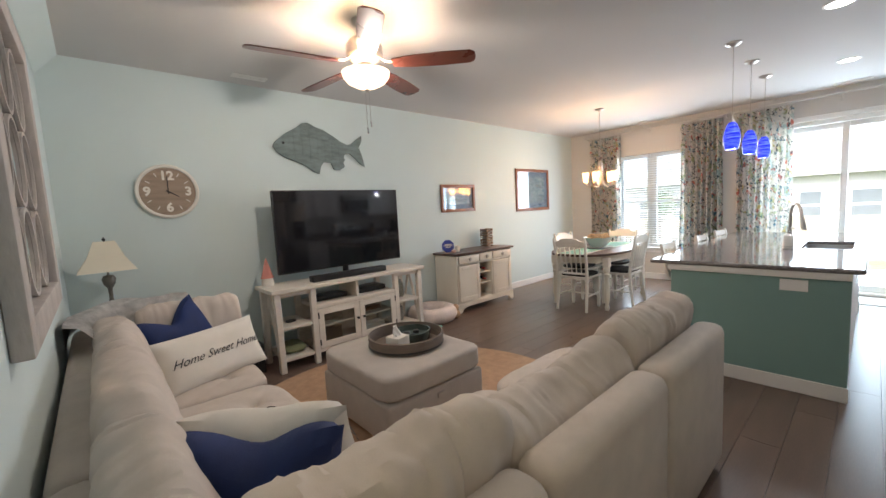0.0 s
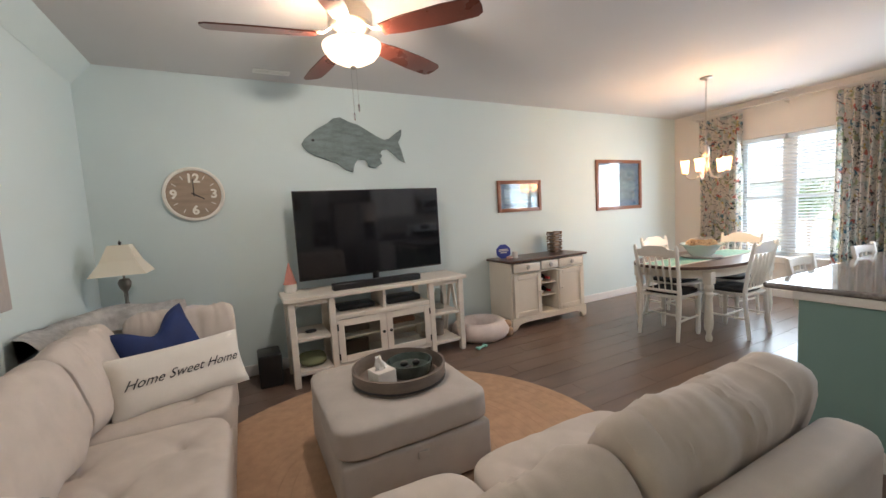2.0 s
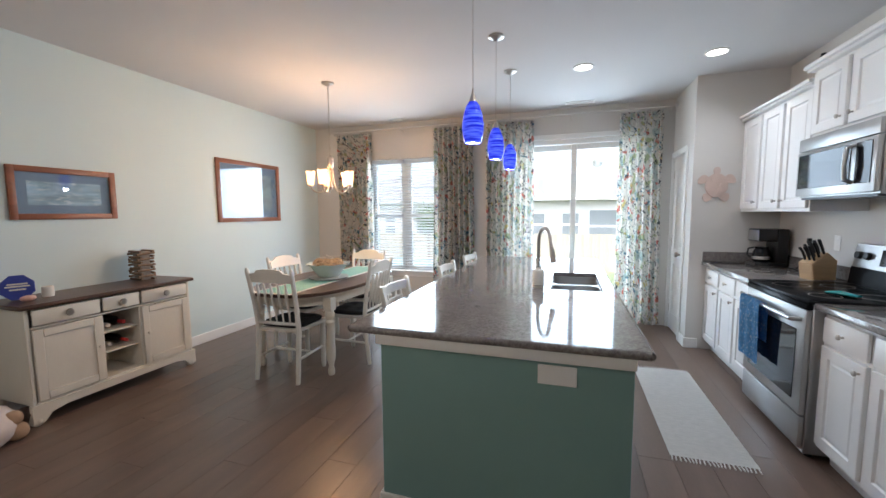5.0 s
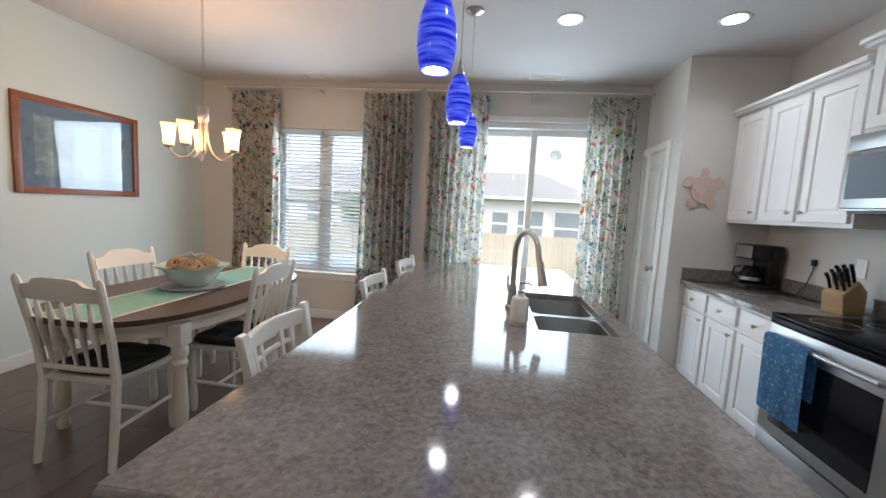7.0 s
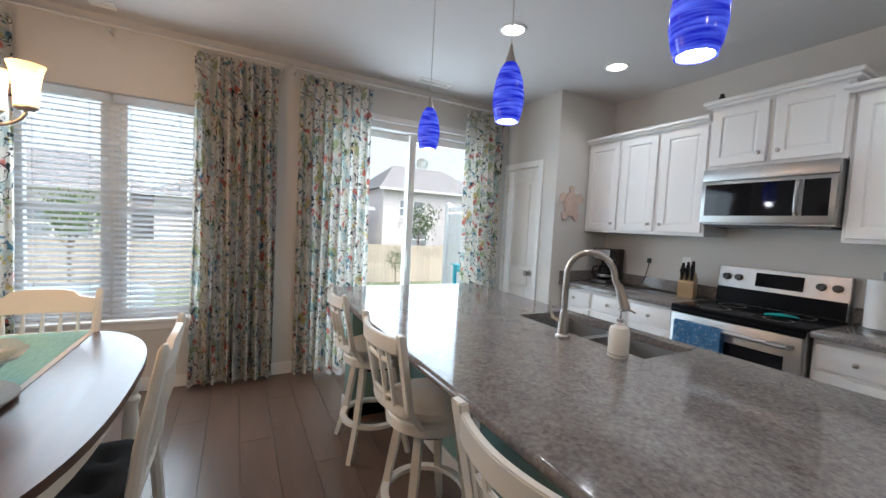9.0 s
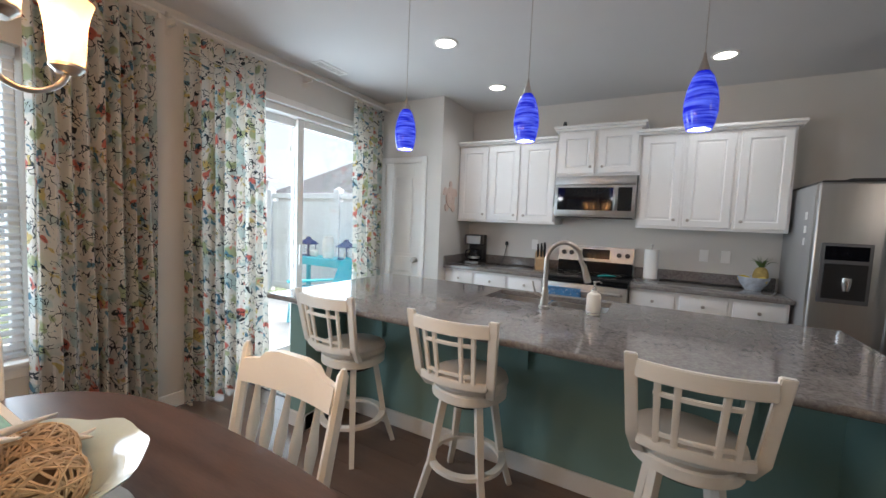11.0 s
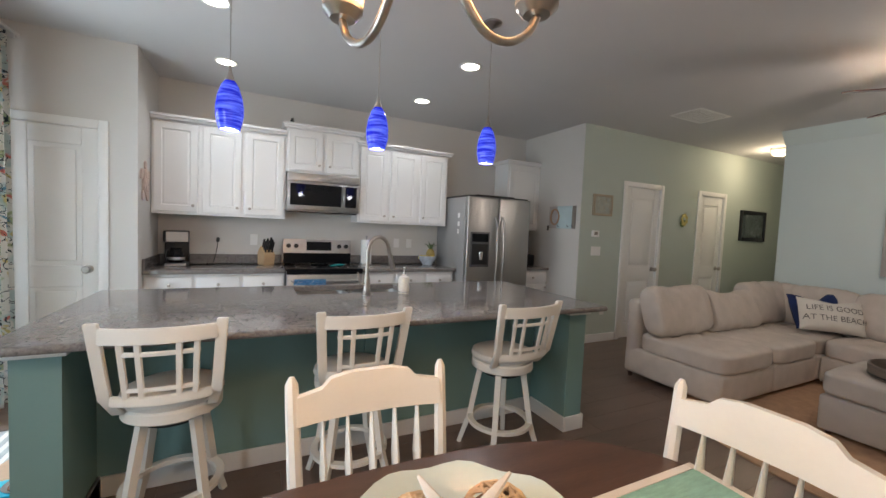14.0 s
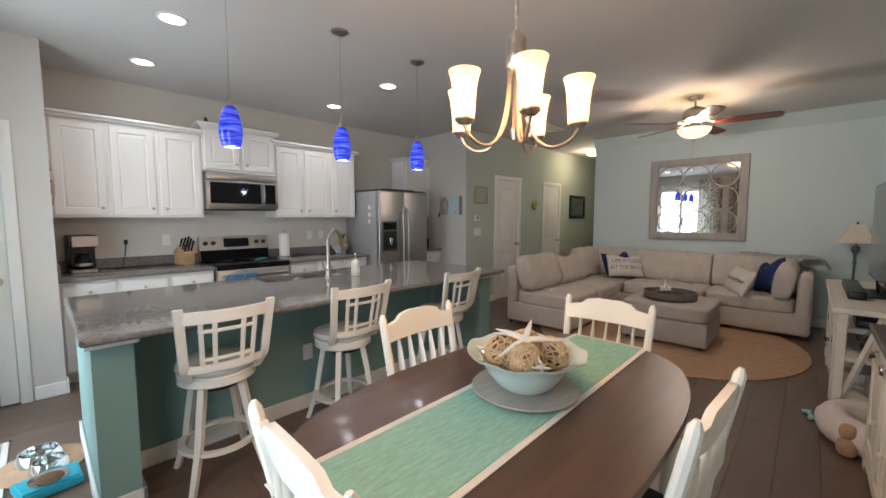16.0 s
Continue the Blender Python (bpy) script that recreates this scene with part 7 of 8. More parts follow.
def wall_bits():
    th = thing("thermostat", (2.485, GY, 1.36), "white wall thermostat with small grey display", "thermostat")
    b = bmesh.new()
    box(b, 2.425, GY + 0.0005, 1.36, 2.545, GY + 0.022, 1.44, 0.005, 2)
    part("case", b, "white", th, world=True)
    b = bmesh.new()
    box(b, 2.455, GY + 0.022, 1.385, 2.515, GY + 0.0235, 1.425)
    part("display", b, "greywood", th, world=True)
    for nm, x, z, w, h, n in (("light_switch", 2.455, 1.18, 0.165, 0.115, 3), ("wall_outlet", 2.28, 0.41, 0.075, 0.115, 0)):
        s = thing(nm, (x, GY, z - h / 2), "white wall switch plate" if n else "white wall outlet plate near the floor", nm.split("_")[1])
        b = bmesh.new()
        box(b, x - w / 2, GY + 0.0005, z - h / 2, x + w / 2, GY + 0.007, z + h / 2, 0.002, 1)
        part("plate", b, "white", s, world=True)
        for k in range(max(n, 1)):
            b = bmesh.new()
            xx = x - (n - 1) / 2 * 0.046 + 0.046 * k if n else x
            box(b, xx - 0.016, GY + 0.007, z - 0.033, xx + 0.016, GY + 0.0095, z + 0.033, 0.001, 1)
            part("rocker" if n else "socket", b, "white", s, world=True)
    for x, z in ((4.55, 1.17), (4.72, 1.17), (6.36, 1.17)):
        s = thing("wall_outlet", (x, KY, z - 0.057), "white outlet plate on the kitchen wall", "outlet", "kitchen outlets")
        b = bmesh.new()
        box(b, x - 0.036, KY + 0.0005, z - 0.057, x + 0.036, KY + 0.006, z + 0.057, 0.002, 1)
        part("plate", b, "white", s, world=True)
        for dz in (-0.022, 0.022):
            b = bmesh.new()
            box(b, x - 0.015, KY + 0.006, z + dz - 0.014, x + 0.015, KY + 0.008, z + dz + 0.014, 0.001, 1)
            part("socket", b, "white", s, world=True)
    k = thing("key_rack", (AX, -0.18, 1.43), "painted wooden beach key rack with hooks", "key rack")
    for i, (y0, y1, mt) in enumerate(((-0.42, -0.27, "weathered"), (-0.27, 0.0, None), (0.0, 0.06, "greywood"))):
        b = bmesh.new()
        box(b, AX + 0.001, y0 + 0.001, 1.45, AX + 0.016, y1 - 0.001, 1.74, 0.003, 1)
        part("board", b, mt or mat("pale_aqua_board", (0.48, 0.60, 0.62), 0.7, var=0.1, bump=0.1), k, world=True)
    b = bmesh.new()
    pts = [(AX + 0.024, -0.30 + 0.075 * math.cos(2 * math.pi * q / 24), 1.60 + 0.10 * math.sin(2 * math.pi * q / 24)) for q in range(25)]
    tube(b, pts, 0.011, 8, False)
    part("rope_wreath", b, "jute", k, world=True)
    for y in (-0.40, -0.22, -0.05, 0.035):
        b = bmesh.new()
        tube(b, [(AX + 0.016, y, 1.48), (AX + 0.04, y, 1.475), (AX + 0.045, y, 1.495)], 0.004, 6)
        part("hook", b, "black", k, world=True)
    b = bmesh.new()
    tube(b, [(AX + 0.042, -0.40, 1.475), (AX + 0.045, -0.40, 1.42)], 0.012, 8)
    single("hanging_keys", b, M["black"], "black key fob hanging from the rack", "keys")
    fl = thing("wall_flower", (0.74, GY, 1.55), "small yellow-green floral wall ornament in the hall", "wall art")
    b = bmesh.new()
    lathe(b, [(0, 0), (0.06, 0), (0.05, 0.02), (0, 0.03)], seg=14)
    bmesh.ops.transform(b, matrix=pose(0.74, GY + 0.001, 1.61, -90, 0, 0), verts=b.verts)
    part("base", b, mat("moss_green", (0.16, 0.2, 0.07), 0.8, var=0.3, bump=0.4), fl, world=True)
    for q in range(7):
        a = 2 * math.pi * q / 7
        b = bmesh.new()
        soft_box(b, 0.74 + 0.055 * math.cos(a), GY + 0.028, 1.66 + 0.065 * math.sin(a), 0.05, 0.02, 0.06, 2.4, 4)
        part("petal", b, mat("yellow_petal", (0.5, 0.42, 0.14), 0.8, bump=0.1) if q == 0 else fl.children[-1].data.materials[0], fl, world=True)
    t = thing("turtle_plaque", (PX, -0.47, 1.5), "pale whitewashed carved sea turtle wall plaque", "wall art")
    pale = mat("pale_coral_carving", (0.60, 0.47, 0.41), 0.8, var=0.12, bump=0.2)
    cy, cz = -0.475, 1.67
    b = bmesh.new()
    slab(b, [(cy + 0.098 * math.cos(a), cz + 0.118 * math.sin(a)) for a in [2 * math.pi * q / 20 for q in range(20)]], PX - 0.022, PX - 0.001, 0.004, axis="x")
    part("shell", b, pale, t, world=True)
    for q in range(6):
        a = 2 * math.pi * q / 6
        b = bmesh.new()
        slab(b, [(cy + 0.05 * math.cos(a) + 0.026 * math.cos(c), cz + 0.066 * math.sin(a) + 0.03 * math.sin(c)) for c in [2 * math.pi * w / 6 for w in range(6)]], PX - 0.0265, PX - 0.0223, axis="x")
        part("shell_plate", b, pale, t, world=True)
    b = bmesh.new()
    slab(b, [(cy + 0.03 * math.cos(a), cz + 0.145 + 0.038 * math.sin(a)) for a in [2 * math.pi * q / 12 for q in range(12)]], PX - 0.016, PX - 0.0015, axis="x")
    part("head", b, pale, t, world=True)
    for sy, oy, oz, la, lb, turn in ((-1, 0.118, 0.058, 0.052, 0.034, -38), (1, 0.118, 0.058, 0.052, 0.034, -38), (-1, 0.075, -0.118, 0.042, 0.036, -70), (1, 0.075, -0.118, 0.042, 0.036, -70)):
        b = bmesh.new()
        ct, st = math.cos(radians(turn)), math.sin(radians(turn))
        pts = []
        for q in range(16):
            a = 2 * math.pi * q / 16
            u, v = la * math.cos(a), lb * math.sin(a) * (1.15 - 0.35 * math.cos(a))
            pts.append((cy + sy * (oy + u * ct - v * st), cz + oz + u * st + v * ct))
        slab(b, pts[::sy], PX - 0.014, PX - 0.0015, axis="x")
        part("flipper", b, pale, t, world=True)
    for x, y, w, l, rz in ((1.87, 4.50, 0.10, 0.30, 0), (7.85, 3.26, 0.10, 0.14, 90), (7.80, 0.81, 0.12, 0.34, 90), (1.97, 1.02, 0.34, 0.55, 0)):
        v = thing("ceiling_vent", (x, y, CEIL), "white louvred ceiling air vent", "air vent", "ceiling vents")
        v.rotation_euler.z = radians(rz)
        b = bmesh.new()
        fw = 0.02
        for p in ((-l / 2, -w / 2, l / 2, -w / 2 + fw), (-l / 2, w / 2 - fw, l / 2, w / 2), (-l / 2, -w / 2 + fw, -l / 2 + fw, w / 2 - fw), (l / 2 - fw, -w / 2 + fw, l / 2, w / 2 - fw)):
            box(b, p[0], p[1], -0.008, p[2], p[3], -0.0005, 0.002, 1)
        part("vent_frame", b, "white", v)
        b = bmesh.new()
        box(b, -l / 2 + fw, -w / 2 + fw, -0.002, l / 2 - fw, w / 2 - fw, -0.0006)
        part("backing", b, "greywood", v)
        n = max(3, int((w - 2 * fw) / 0.02))
        for i in range(n):
            yy = -w / 2 + fw + (w - 2 * fw) * (i + 0.5) / n
            b = bmesh.new()
            box(b, -l / 2 + fw, yy - 0.006, -0.0065, l / 2 - fw, yy + 0.006, -0.004)
            part("slat", b, "white", v)


wall_bits()


# ---- mirror, lamp, rug and the tray ----
def lattice_mirror():
    y0, y1, z0, z1 = 2.09, 3.325, 1.082, 2.292
    m = thing("lattice_mirror", (WX, (y0 + y1) / 2, z0), "large mirror in a weathered grey frame with ring lattice", "mirror")
    fw = 0.10
    for p in ((y0, z0, y0 + fw, z1), (y1 - fw, z0, y1, z1), (y0 + fw, z0, y1 - fw, z0 + fw), (y0 + fw, z1 - fw, y1 - fw, z1)):
        b = bmesh.new()
        box(b, WX + 0.001, p[0], p[1], WX + 0.05, p[2], p[3], 0.006, 2)
        part("frame_rail", b, "weathered", m, world=True)
    b = bmesh.new()
    box(b, WX + 0.003, y0 + fw, z0 + fw, WX + 0.012, y1 - fw, z1 - fw)
    part("mirror_glass", b, "mirror", m, "silvered mirror glass", world=True)
    n = 3
    wy, wz = (y1 - y0 - 2 * fw) / n, (z1 - z0 - 2 * fw) / n
    for i in range(n):
        for j in range(n):
            cy, cz = y0 + fw + wy * (i + 0.5), z0 + fw + wz * (j + 0.5)
            b = bmesh.new()
            k = 36
            rings = []
            for q in range(k):
                a = 2 * math.pi * q / k
                rings.append([b.verts.new((WX + xx, cy + (wy / 2 - 0.001) * rr * math.cos(a), cz + (wz / 2 - 0.001) * rr * math.sin(a))) for xx, rr in ((0.0125, 0.915), (0.024, 0.915), (0.024, 1.0), (0.0125, 1.0))])
            for q in range(k):
                for w in range(4):
                    b.faces.new((rings[q][w], rings[(q + 1) % k][w], rings[(q + 1) % k][(w + 1) % 4], rings[q][(w + 1) % 4]))
            part("lattice_ring", b, "weathered", m, world=True)


lattice_mirror()


def side_lamp():
    l = thing("floor_lamp", (0.70, 4.38, 0), "pewter lamp with a cream square empire shade, unlit", "lamp")
    b = bmesh.new()
    lathe(b, [(0, 0), (0.13, 0), (0.13, 0.015), (0.05, 0.03), (0.018, 0.05), (0.012, 0.08), (0.012, 0.86), (0.02, 0.88), (0.012, 0.90), (0.014, 0.98), (0.034, 1.01), (0.042, 1.05), (0.03, 1.075), (0.008, 1.08), (0.006, 1.12)], 0, 0, 0, 20)
    part("stem", b, mat("pewter", (0.20, 0.19, 0.17), 0.45, 0.8, var=0.2, bump=0.1), l)
    b = bmesh.new()
    lathe(b, [(0.005, 1.12), (0.005, 1.33), (0.012, 1.345), (0, 1.365)], 0, 0, 0, 10)
    part("finial", b, "black", l)
    b = bmesh.new()
    lathe(b, [(0.235, 1.115), (0.150, 1.215), (0.088, 1.33), (0.085, 1.33), (0.147, 1.215), (0.231, 1.115)], 0, 0, 0, 4, radians(45), close=False)
    part("shade", b, mat("cream_linen_shade", (0.72, 0.66, 0.54), 0.9, var=0.04, bump=0.2, fine=300), l, "cream linen shade", smooth=False)


side_lamp()


def jute_rug():
    r = thing("round_rug", (2.18, 2.70, 0), "round natural braided jute rug", "rug")
    for k in range(19):
        b = bmesh.new()
        ra, rb = 1.37 - 0.072 * k, 1.37 - 0.072 * (k + 1) + 0.0004
        if k == 18:
            lathe(b, [(0, 0.0005), (ra, 0.0005), (ra - 0.01, 0.009), (0, 0.009)], 0, 0, 0, 64)
        else:
            lathe(b, [(ra, 0.0005), (ra - 0.0004, 0.0099), (ra - 0.036, 0.0104), (rb + 0.0004, 0.0099), (rb, 0.0005)], 0, 0, 0, 96, close=False)
        part("braid", b, "jute", r)


jute_rug()


def tray_and_tissues():
    z = 0.462
    t = thing("round_tray", (2.26, 2.84, z), "round dark wooden tray on the ottoman", "tray")
    b = bmesh.new()
    lathe(b, [(0, 0), (0.262, 0), (0.268, 0.01), (0.274, 0.092), (0.260, 0.095), (0.252, 0.014), (0, 0.012)], 0, 0, 0, 44)
    part("tray_body", b, mat("brown_grey_wood", (0.17, 0.135, 0.11), 0.6, var=0.3, scale=8, bump=0.2, stretch=(1, 1, 4)), t)
    b = bmesh.new()
    lathe(b, [(0.2705, 0.018), (0.2735, 0.02), (0.2735, 0.03), (0.271, 0.032)], 0, 0, 0, 44, close=False)
    part("metal_band", b, "black", t)
    t2 = thing("candle_bowl", (2.34, 2.87, z + 0.0125), "dark round glass candle dish on the tray", "bowl")
    b = bmesh.new()
    lathe(b, [(0, 0), (0.12, 0), (0.134, 0.03), (0.138, 0.075), (0.128, 0.076), (0.122, 0.035), (0.09, 0.02), (0, 0.02)], 0, 0, 0, 30)
    part("dish", b, mat("sea_green_glaze", (0.075, 0.095, 0.085), 0.2, var=0.4, scale=12, bump=0.05), t2)
    for a, c in ((0.3, 0.05), (2.2, 0.04), (4.2, 0.055)):
        b = bmesh.new()
        soft_box(b, c * math.cos(a), c * math.sin(a), 0.045, 0.05, 0.04, 0.03, 2.4, 5, 0, 0.004, a)
        part("pebble", b, "black", t2)
    x = thing("tissue_box", (2.13, 2.76, z + 0.0125), "white cube tissue box with a tissue pulled up", "tissue box")
    b = bmesh.new()
    box(b, -0.058, -0.058, 0, 0.058, 0.058, 0.105, 0.004, 2)
    part("carton", b, "canvas", x)
    b = bmesh.new()
    rows = []
    for j in range(6):
        tz = j / 5
        rows.append([b.verts.new(((0.035 - 0.02 * tz) * math.cos(2 * math.pi * q / 14) * (1 + 0.35 * math.sin(3 * q + j)) - 0.02 * tz, (0.018 - 0.012 * tz) * math.sin(2 * math.pi * q / 14) * (1 + 0.4 * math.cos(2 * q + j)), 0.103 + 0.075 * tz + 0.008 * math.sin(q * 1.3) * tz)) for q in range(14)])
    for p, q in zip(rows, rows[1:]):
        for i in range(14):
            b.faces.new((p[i], p[(i + 1) % 14], q[(i + 1) % 14], q[i]))
    b.faces.new(rows[-1])
    part("tissue", b, "white", x)
    x.rotation_euler.z = radians(12)


tray_and_tissues()


def throw_blanket():
    fur = mat("grey_fur_throw", (0.70, 0.68, 0.66), 0.95, var=0.25, scale=22, bump=1.0, fine=160)
    b = bmesh.new()
    n, m2 = 34, 16
    rows = []
    for i in range(n + 1):
        u = i / n
        row = []
        for j in range(m2 + 1):
            v = j / m2
            # along the corner of the back: from the west back over to the north end
            px = 0.47 + 0.62 * max(0.0, (u - 0.30) / 0.70)
            py = 3.30 + 0.72 * min(1.0, u / 0.55)
            w = (v - 0.5) * 2
            nx, ny = (1, -0.25) if u < 0.4 else (0.35, -1)
            x = px + nx * 0.16 * w
            y = py + ny * 0.16 * w
            z = 0.925 - 0.12 * abs(w) ** 2.4 + 0.022 * noise.noise(Vector((u * 7, v * 5, 2.0))) + 0.01 * math.sin(11 * u + 3 * v)
            row.append(b.verts.new((max(x, WX + 0.03), y, z)))
        rows.append(row)
    for i in range(n):
        for j in range(m2):
            b.faces.new((rows[i][j], rows[i + 1][j], rows[i + 1][j + 1], rows[i][j + 1]))
    bmesh.ops.solidify(b, geom=b.faces[:], thickness=0.05)
    single("throw_blanket", b, fur, "grey-cream faux fur throw over the sofa corner", "blanket")


throw_blanket()


# ---- kitchen counter things ----
def counter_things():
    z = 0.9105
    c = thing("coffee_maker", (7.04, -0.86, z), "black and steel drip coffee maker with glass carafe", "coffee maker", rz=4)
    b = bmesh.new()
    box(b, -0.10, -0.12, 0, 0.10, 0.13, 0.03, 0.008, 2)
    box(b, -0.10, -0.12, 0.03, 0.10, -0.03, 0.34, 0.012, 2)
    box(b, -0.10, -0.03, 0.225, 0.10, 0.12, 0.34, 0.014, 2)
    part("housing", b, "black", c)
    b = bmesh.new()
    box(b, -0.102, 0.121, 0.235, 0.075, 0.126, 0.33, 0.003, 1)
    part("steel_panel", b, "steel", c)
    b = bmesh.new()
    box(b, -0.085, 0.1305, 0.004, 0.085, 0.134, 0.028, 0.001, 1)
    part("base_plate", b, "steel", c)
    b = bmesh.new()
    lathe(b, [(0.0665, 0), (0.0725, 0.004), (0.0725, 0.026), (0.070, 0.03)], 0, 0.045, 0.055, 22, close=False)
    part("carafe_band", b, "steel", c)
    b = bmesh.new()
    lathe(b, [(0, 0), (0.06, 0), (0.072, 0.03), (0.066, 0.09), (0.05, 0.125), (0.055, 0.14), (0, 0.14)], 0, 0.045, 0.032, 22)
    ca = part("carafe", b, "blackglass", c)
    b = bmesh.new()
    tube(b, [(0.045, 0.09, 0.16), (0.075, 0.12, 0.15), (0.08, 0.125, 0.09), (0.06, 0.10, 0.06)], 0.008, 8)
    part("carafe_handle", b, "black", ca)
    b = bmesh.new()
    tube(b, [(6.80, -0.93, z + 0.004), (6.74, -0.95, z + 0.006), (6.72, KY + 0.03, z + 0.08), (6.705, KY + 0.012, 1.10), (6.70, KY + 0.008, 1.16)], 0.004, 6)
    box(b, 6.685, KY + 0.0005, 1.14, 6.715, KY + 0.025, 1.185, 0.003, 1)
    single("power_cord", b, M["black"], "black power cord plugged into the wall", "cord")
    k = thing("knife_block", (6.24, -0.85, z), "light wooden knife block full of black knives", "knife block", rz=20)
    beech = mat("beech_wood", (0.50, 0.34, 0.19), 0.5, var=0.15, scale=6, bump=0.08, stretch=(1, 1, 5))
    b = bmesh.new()
    slab(b, [(-0.09, 0.0), (0.08, 0.0), (0.10, 0.12), (-0.015, 0.20), (-0.09, 0.14)], -0.055, 0.055, 0.004, axis="x")
    part("block", b, beech, k)
    for i in range(3):
        for j in range(3):
            b = bmesh.new()
            x = -0.035 + 0.035 * j
            y0, z0 = -0.005 + 0.035 * i, 0.195 - 0.022 * i
            tube(b, [(x, y0, z0 - 0.01), (x, y0 - 0.005 + 0.03, z0 + 0.05), (x, y0 + 0.05, z0 + 0.10 - 0.01 * j)], [0.008, 0.010, 0.011], 6)
            part("knife_handle", b, "black", k)
    p = thing("paper_towel_holder", (5.155, -0.84, z), "white paper towel roll on a steel upright holder", "paper towels")
    b = bmesh.new()
    lathe(b, [(0, 0), (0.08, 0), (0.08, 0.012), (0.006, 0.014), (0.006, 0.32), (0.012, 0.325), (0.012, 0.345), (0, 0.347)], 0, 0, 0, 24)
    part("stand", b, "steel", p)
    b = bmesh.new()
    lathe(b, [(0.02, 0.016), (0.062, 0.016), (0.062, 0.295), (0.02, 0.295)], 0, 0, 0, 28, close=False)
    part("roll", b, mat("paper_towel", (0.82, 0.81, 0.79), 0.95, var=0.03, bump=0.3), p)
    f = thing("fruit_bowl", (4.36, -0.83, z), "blue and white ceramic bowl holding fruit", "bowl")
    b = bmesh.new()
    lathe(b, [(0, 0), (0.06, 0), (0.062, 0.012), (0.10, 0.06), (0.118, 0.115), (0.112, 0.115), (0.094, 0.062), (0.05, 0.02), (0, 0.018)], 0, 0, 0, 32)
    part("bowl", b, mat("blue_white_glaze", (0.52, 0.58, 0.66), 0.15, var=0.35, scale=28, bump=0.02), f)
    pi = thing("pineapple", (4.31, -0.85, z + 0.03), "small pineapple with green leaves in a bowl", "pineapple")
    b = bmesh.new()
    soft_box(b, 0, 0, 0.09, 0.11, 0.11, 0.17, 2.3, 8, 0, 0.006)
    part("fruit", b, mat("pineapple_skin", (0.42, 0.30, 0.10), 0.7, var=0.4, scale=30, bump=0.6), pi)
    green = mat("leaf_green", (0.10, 0.17, 0.05), 0.6, var=0.3, bump=0.1)
    for q in range(12):
        a = q * 2.4
        b = bmesh.new()
        r = 0.02 + 0.004 * q
        tube(b, [(0.01 * math.cos(a), 0.01 * math.sin(a), 0.165), (r * math.cos(a), r * math.sin(a), 0.22), (2.0 * r * math.cos(a), 2.0 * r * math.sin(a), 0.275 - 0.006 * q)], [0.010, 0.009, 0.001], 5, flat=0.3)
        part("leaf", b, green, pi)
    lem = mat("lemon_peel", (0.75, 0.58, 0.08), 0.5, var=0.1, bump=0.2)
    for dx, dy in ((0.05, 0.03), (-0.06, 0.055), (0.06, -0.04)):
        b = bmesh.new()
        soft_box(b, 4.37 + dx, -0.83 + dy, z + 0.09, 0.075, 0.062, 0.062, 2.2, 6)
        single("lemon", b, lem, "yellow lemon in the fruit bowl", "lemon", "lemons")
    blue = mat("ocean_blue_terry", (0.09, 0.27, 0.50), 0.95, var=0.3, scale=18, bump=0.6, fine=200, wear=0.25, wear_col=(0.5, 0.62, 0.7))
    b = bmesh.new()
    rows = []
    for i in range(15):
        row = []
        for s, (yo, zz) in enumerate(((-0.375 + 0.075, 0.40), (-0.295, 0.60), (-0.29, 0.78), (-0.295, 0.815), (-0.315, 0.822), (-0.335, 0.812), (-0.342, 0.76), (-0.344, 0.55))):
            u = i / 14
            row.append(b.verts.new((5.70 + 0.30 * u, yo + 0.004 * math.sin(u * 16) * (s in (0, 1, 2)), zz)))
        rows.append(row)
    for i in range(14):
        for s in range(7):
            b.faces.new((rows[i][s], rows[i + 1][s], rows[i + 1][s + 1], rows[i][s + 1]))
    bmesh.ops.solidify(b, geom=b.faces[:], thickness=0.004)
    single("dish_towel", b, blue, "blue patterned dish towel over the oven handle", "towel")
    b = bmesh.new()
    tube(b, [(5.60, -0.60, 0.925), (5.52, -0.62, 0.935), (5.45, -0.66, 0.93)], [0.03, 0.045, 0.02], 10, flat=0.3)
    single("spoon_rest", b, mat("turquoise_glaze", (0.02, 0.25, 0.25), 0.2, bump=0.02), "turquoise ceramic spoon rest on the cooktop", "spoon rest")
    b = bmesh.new()
    lathe(b, [(0, 0), (0.02, 0), (0.02, 0.03), (0.014, 0.035), (0.014, 0.05), (0, 0.052)], 6.02, -0.68, 2.4055, 12)
    single("small_camera", b, M["black"], "small black gadget on the cabinet top", "gadget")
    b = bmesh.new()
    box(b, 2.80, -0.88, z, 3.02, -0.62, z + 0.16, 0.02, 3)
    single("toaster", b, M["black"], "black toaster on the side counter", "toaster")
    b = bmesh.new()
    box(b, 3.45, -0.62, 1.7875, 3.98, -0.28, 1.806, 0.005, 2)
    single("serving_tray", b, M["black"], "flat black tray lying on the refrigerator", "tray")


counter_things()


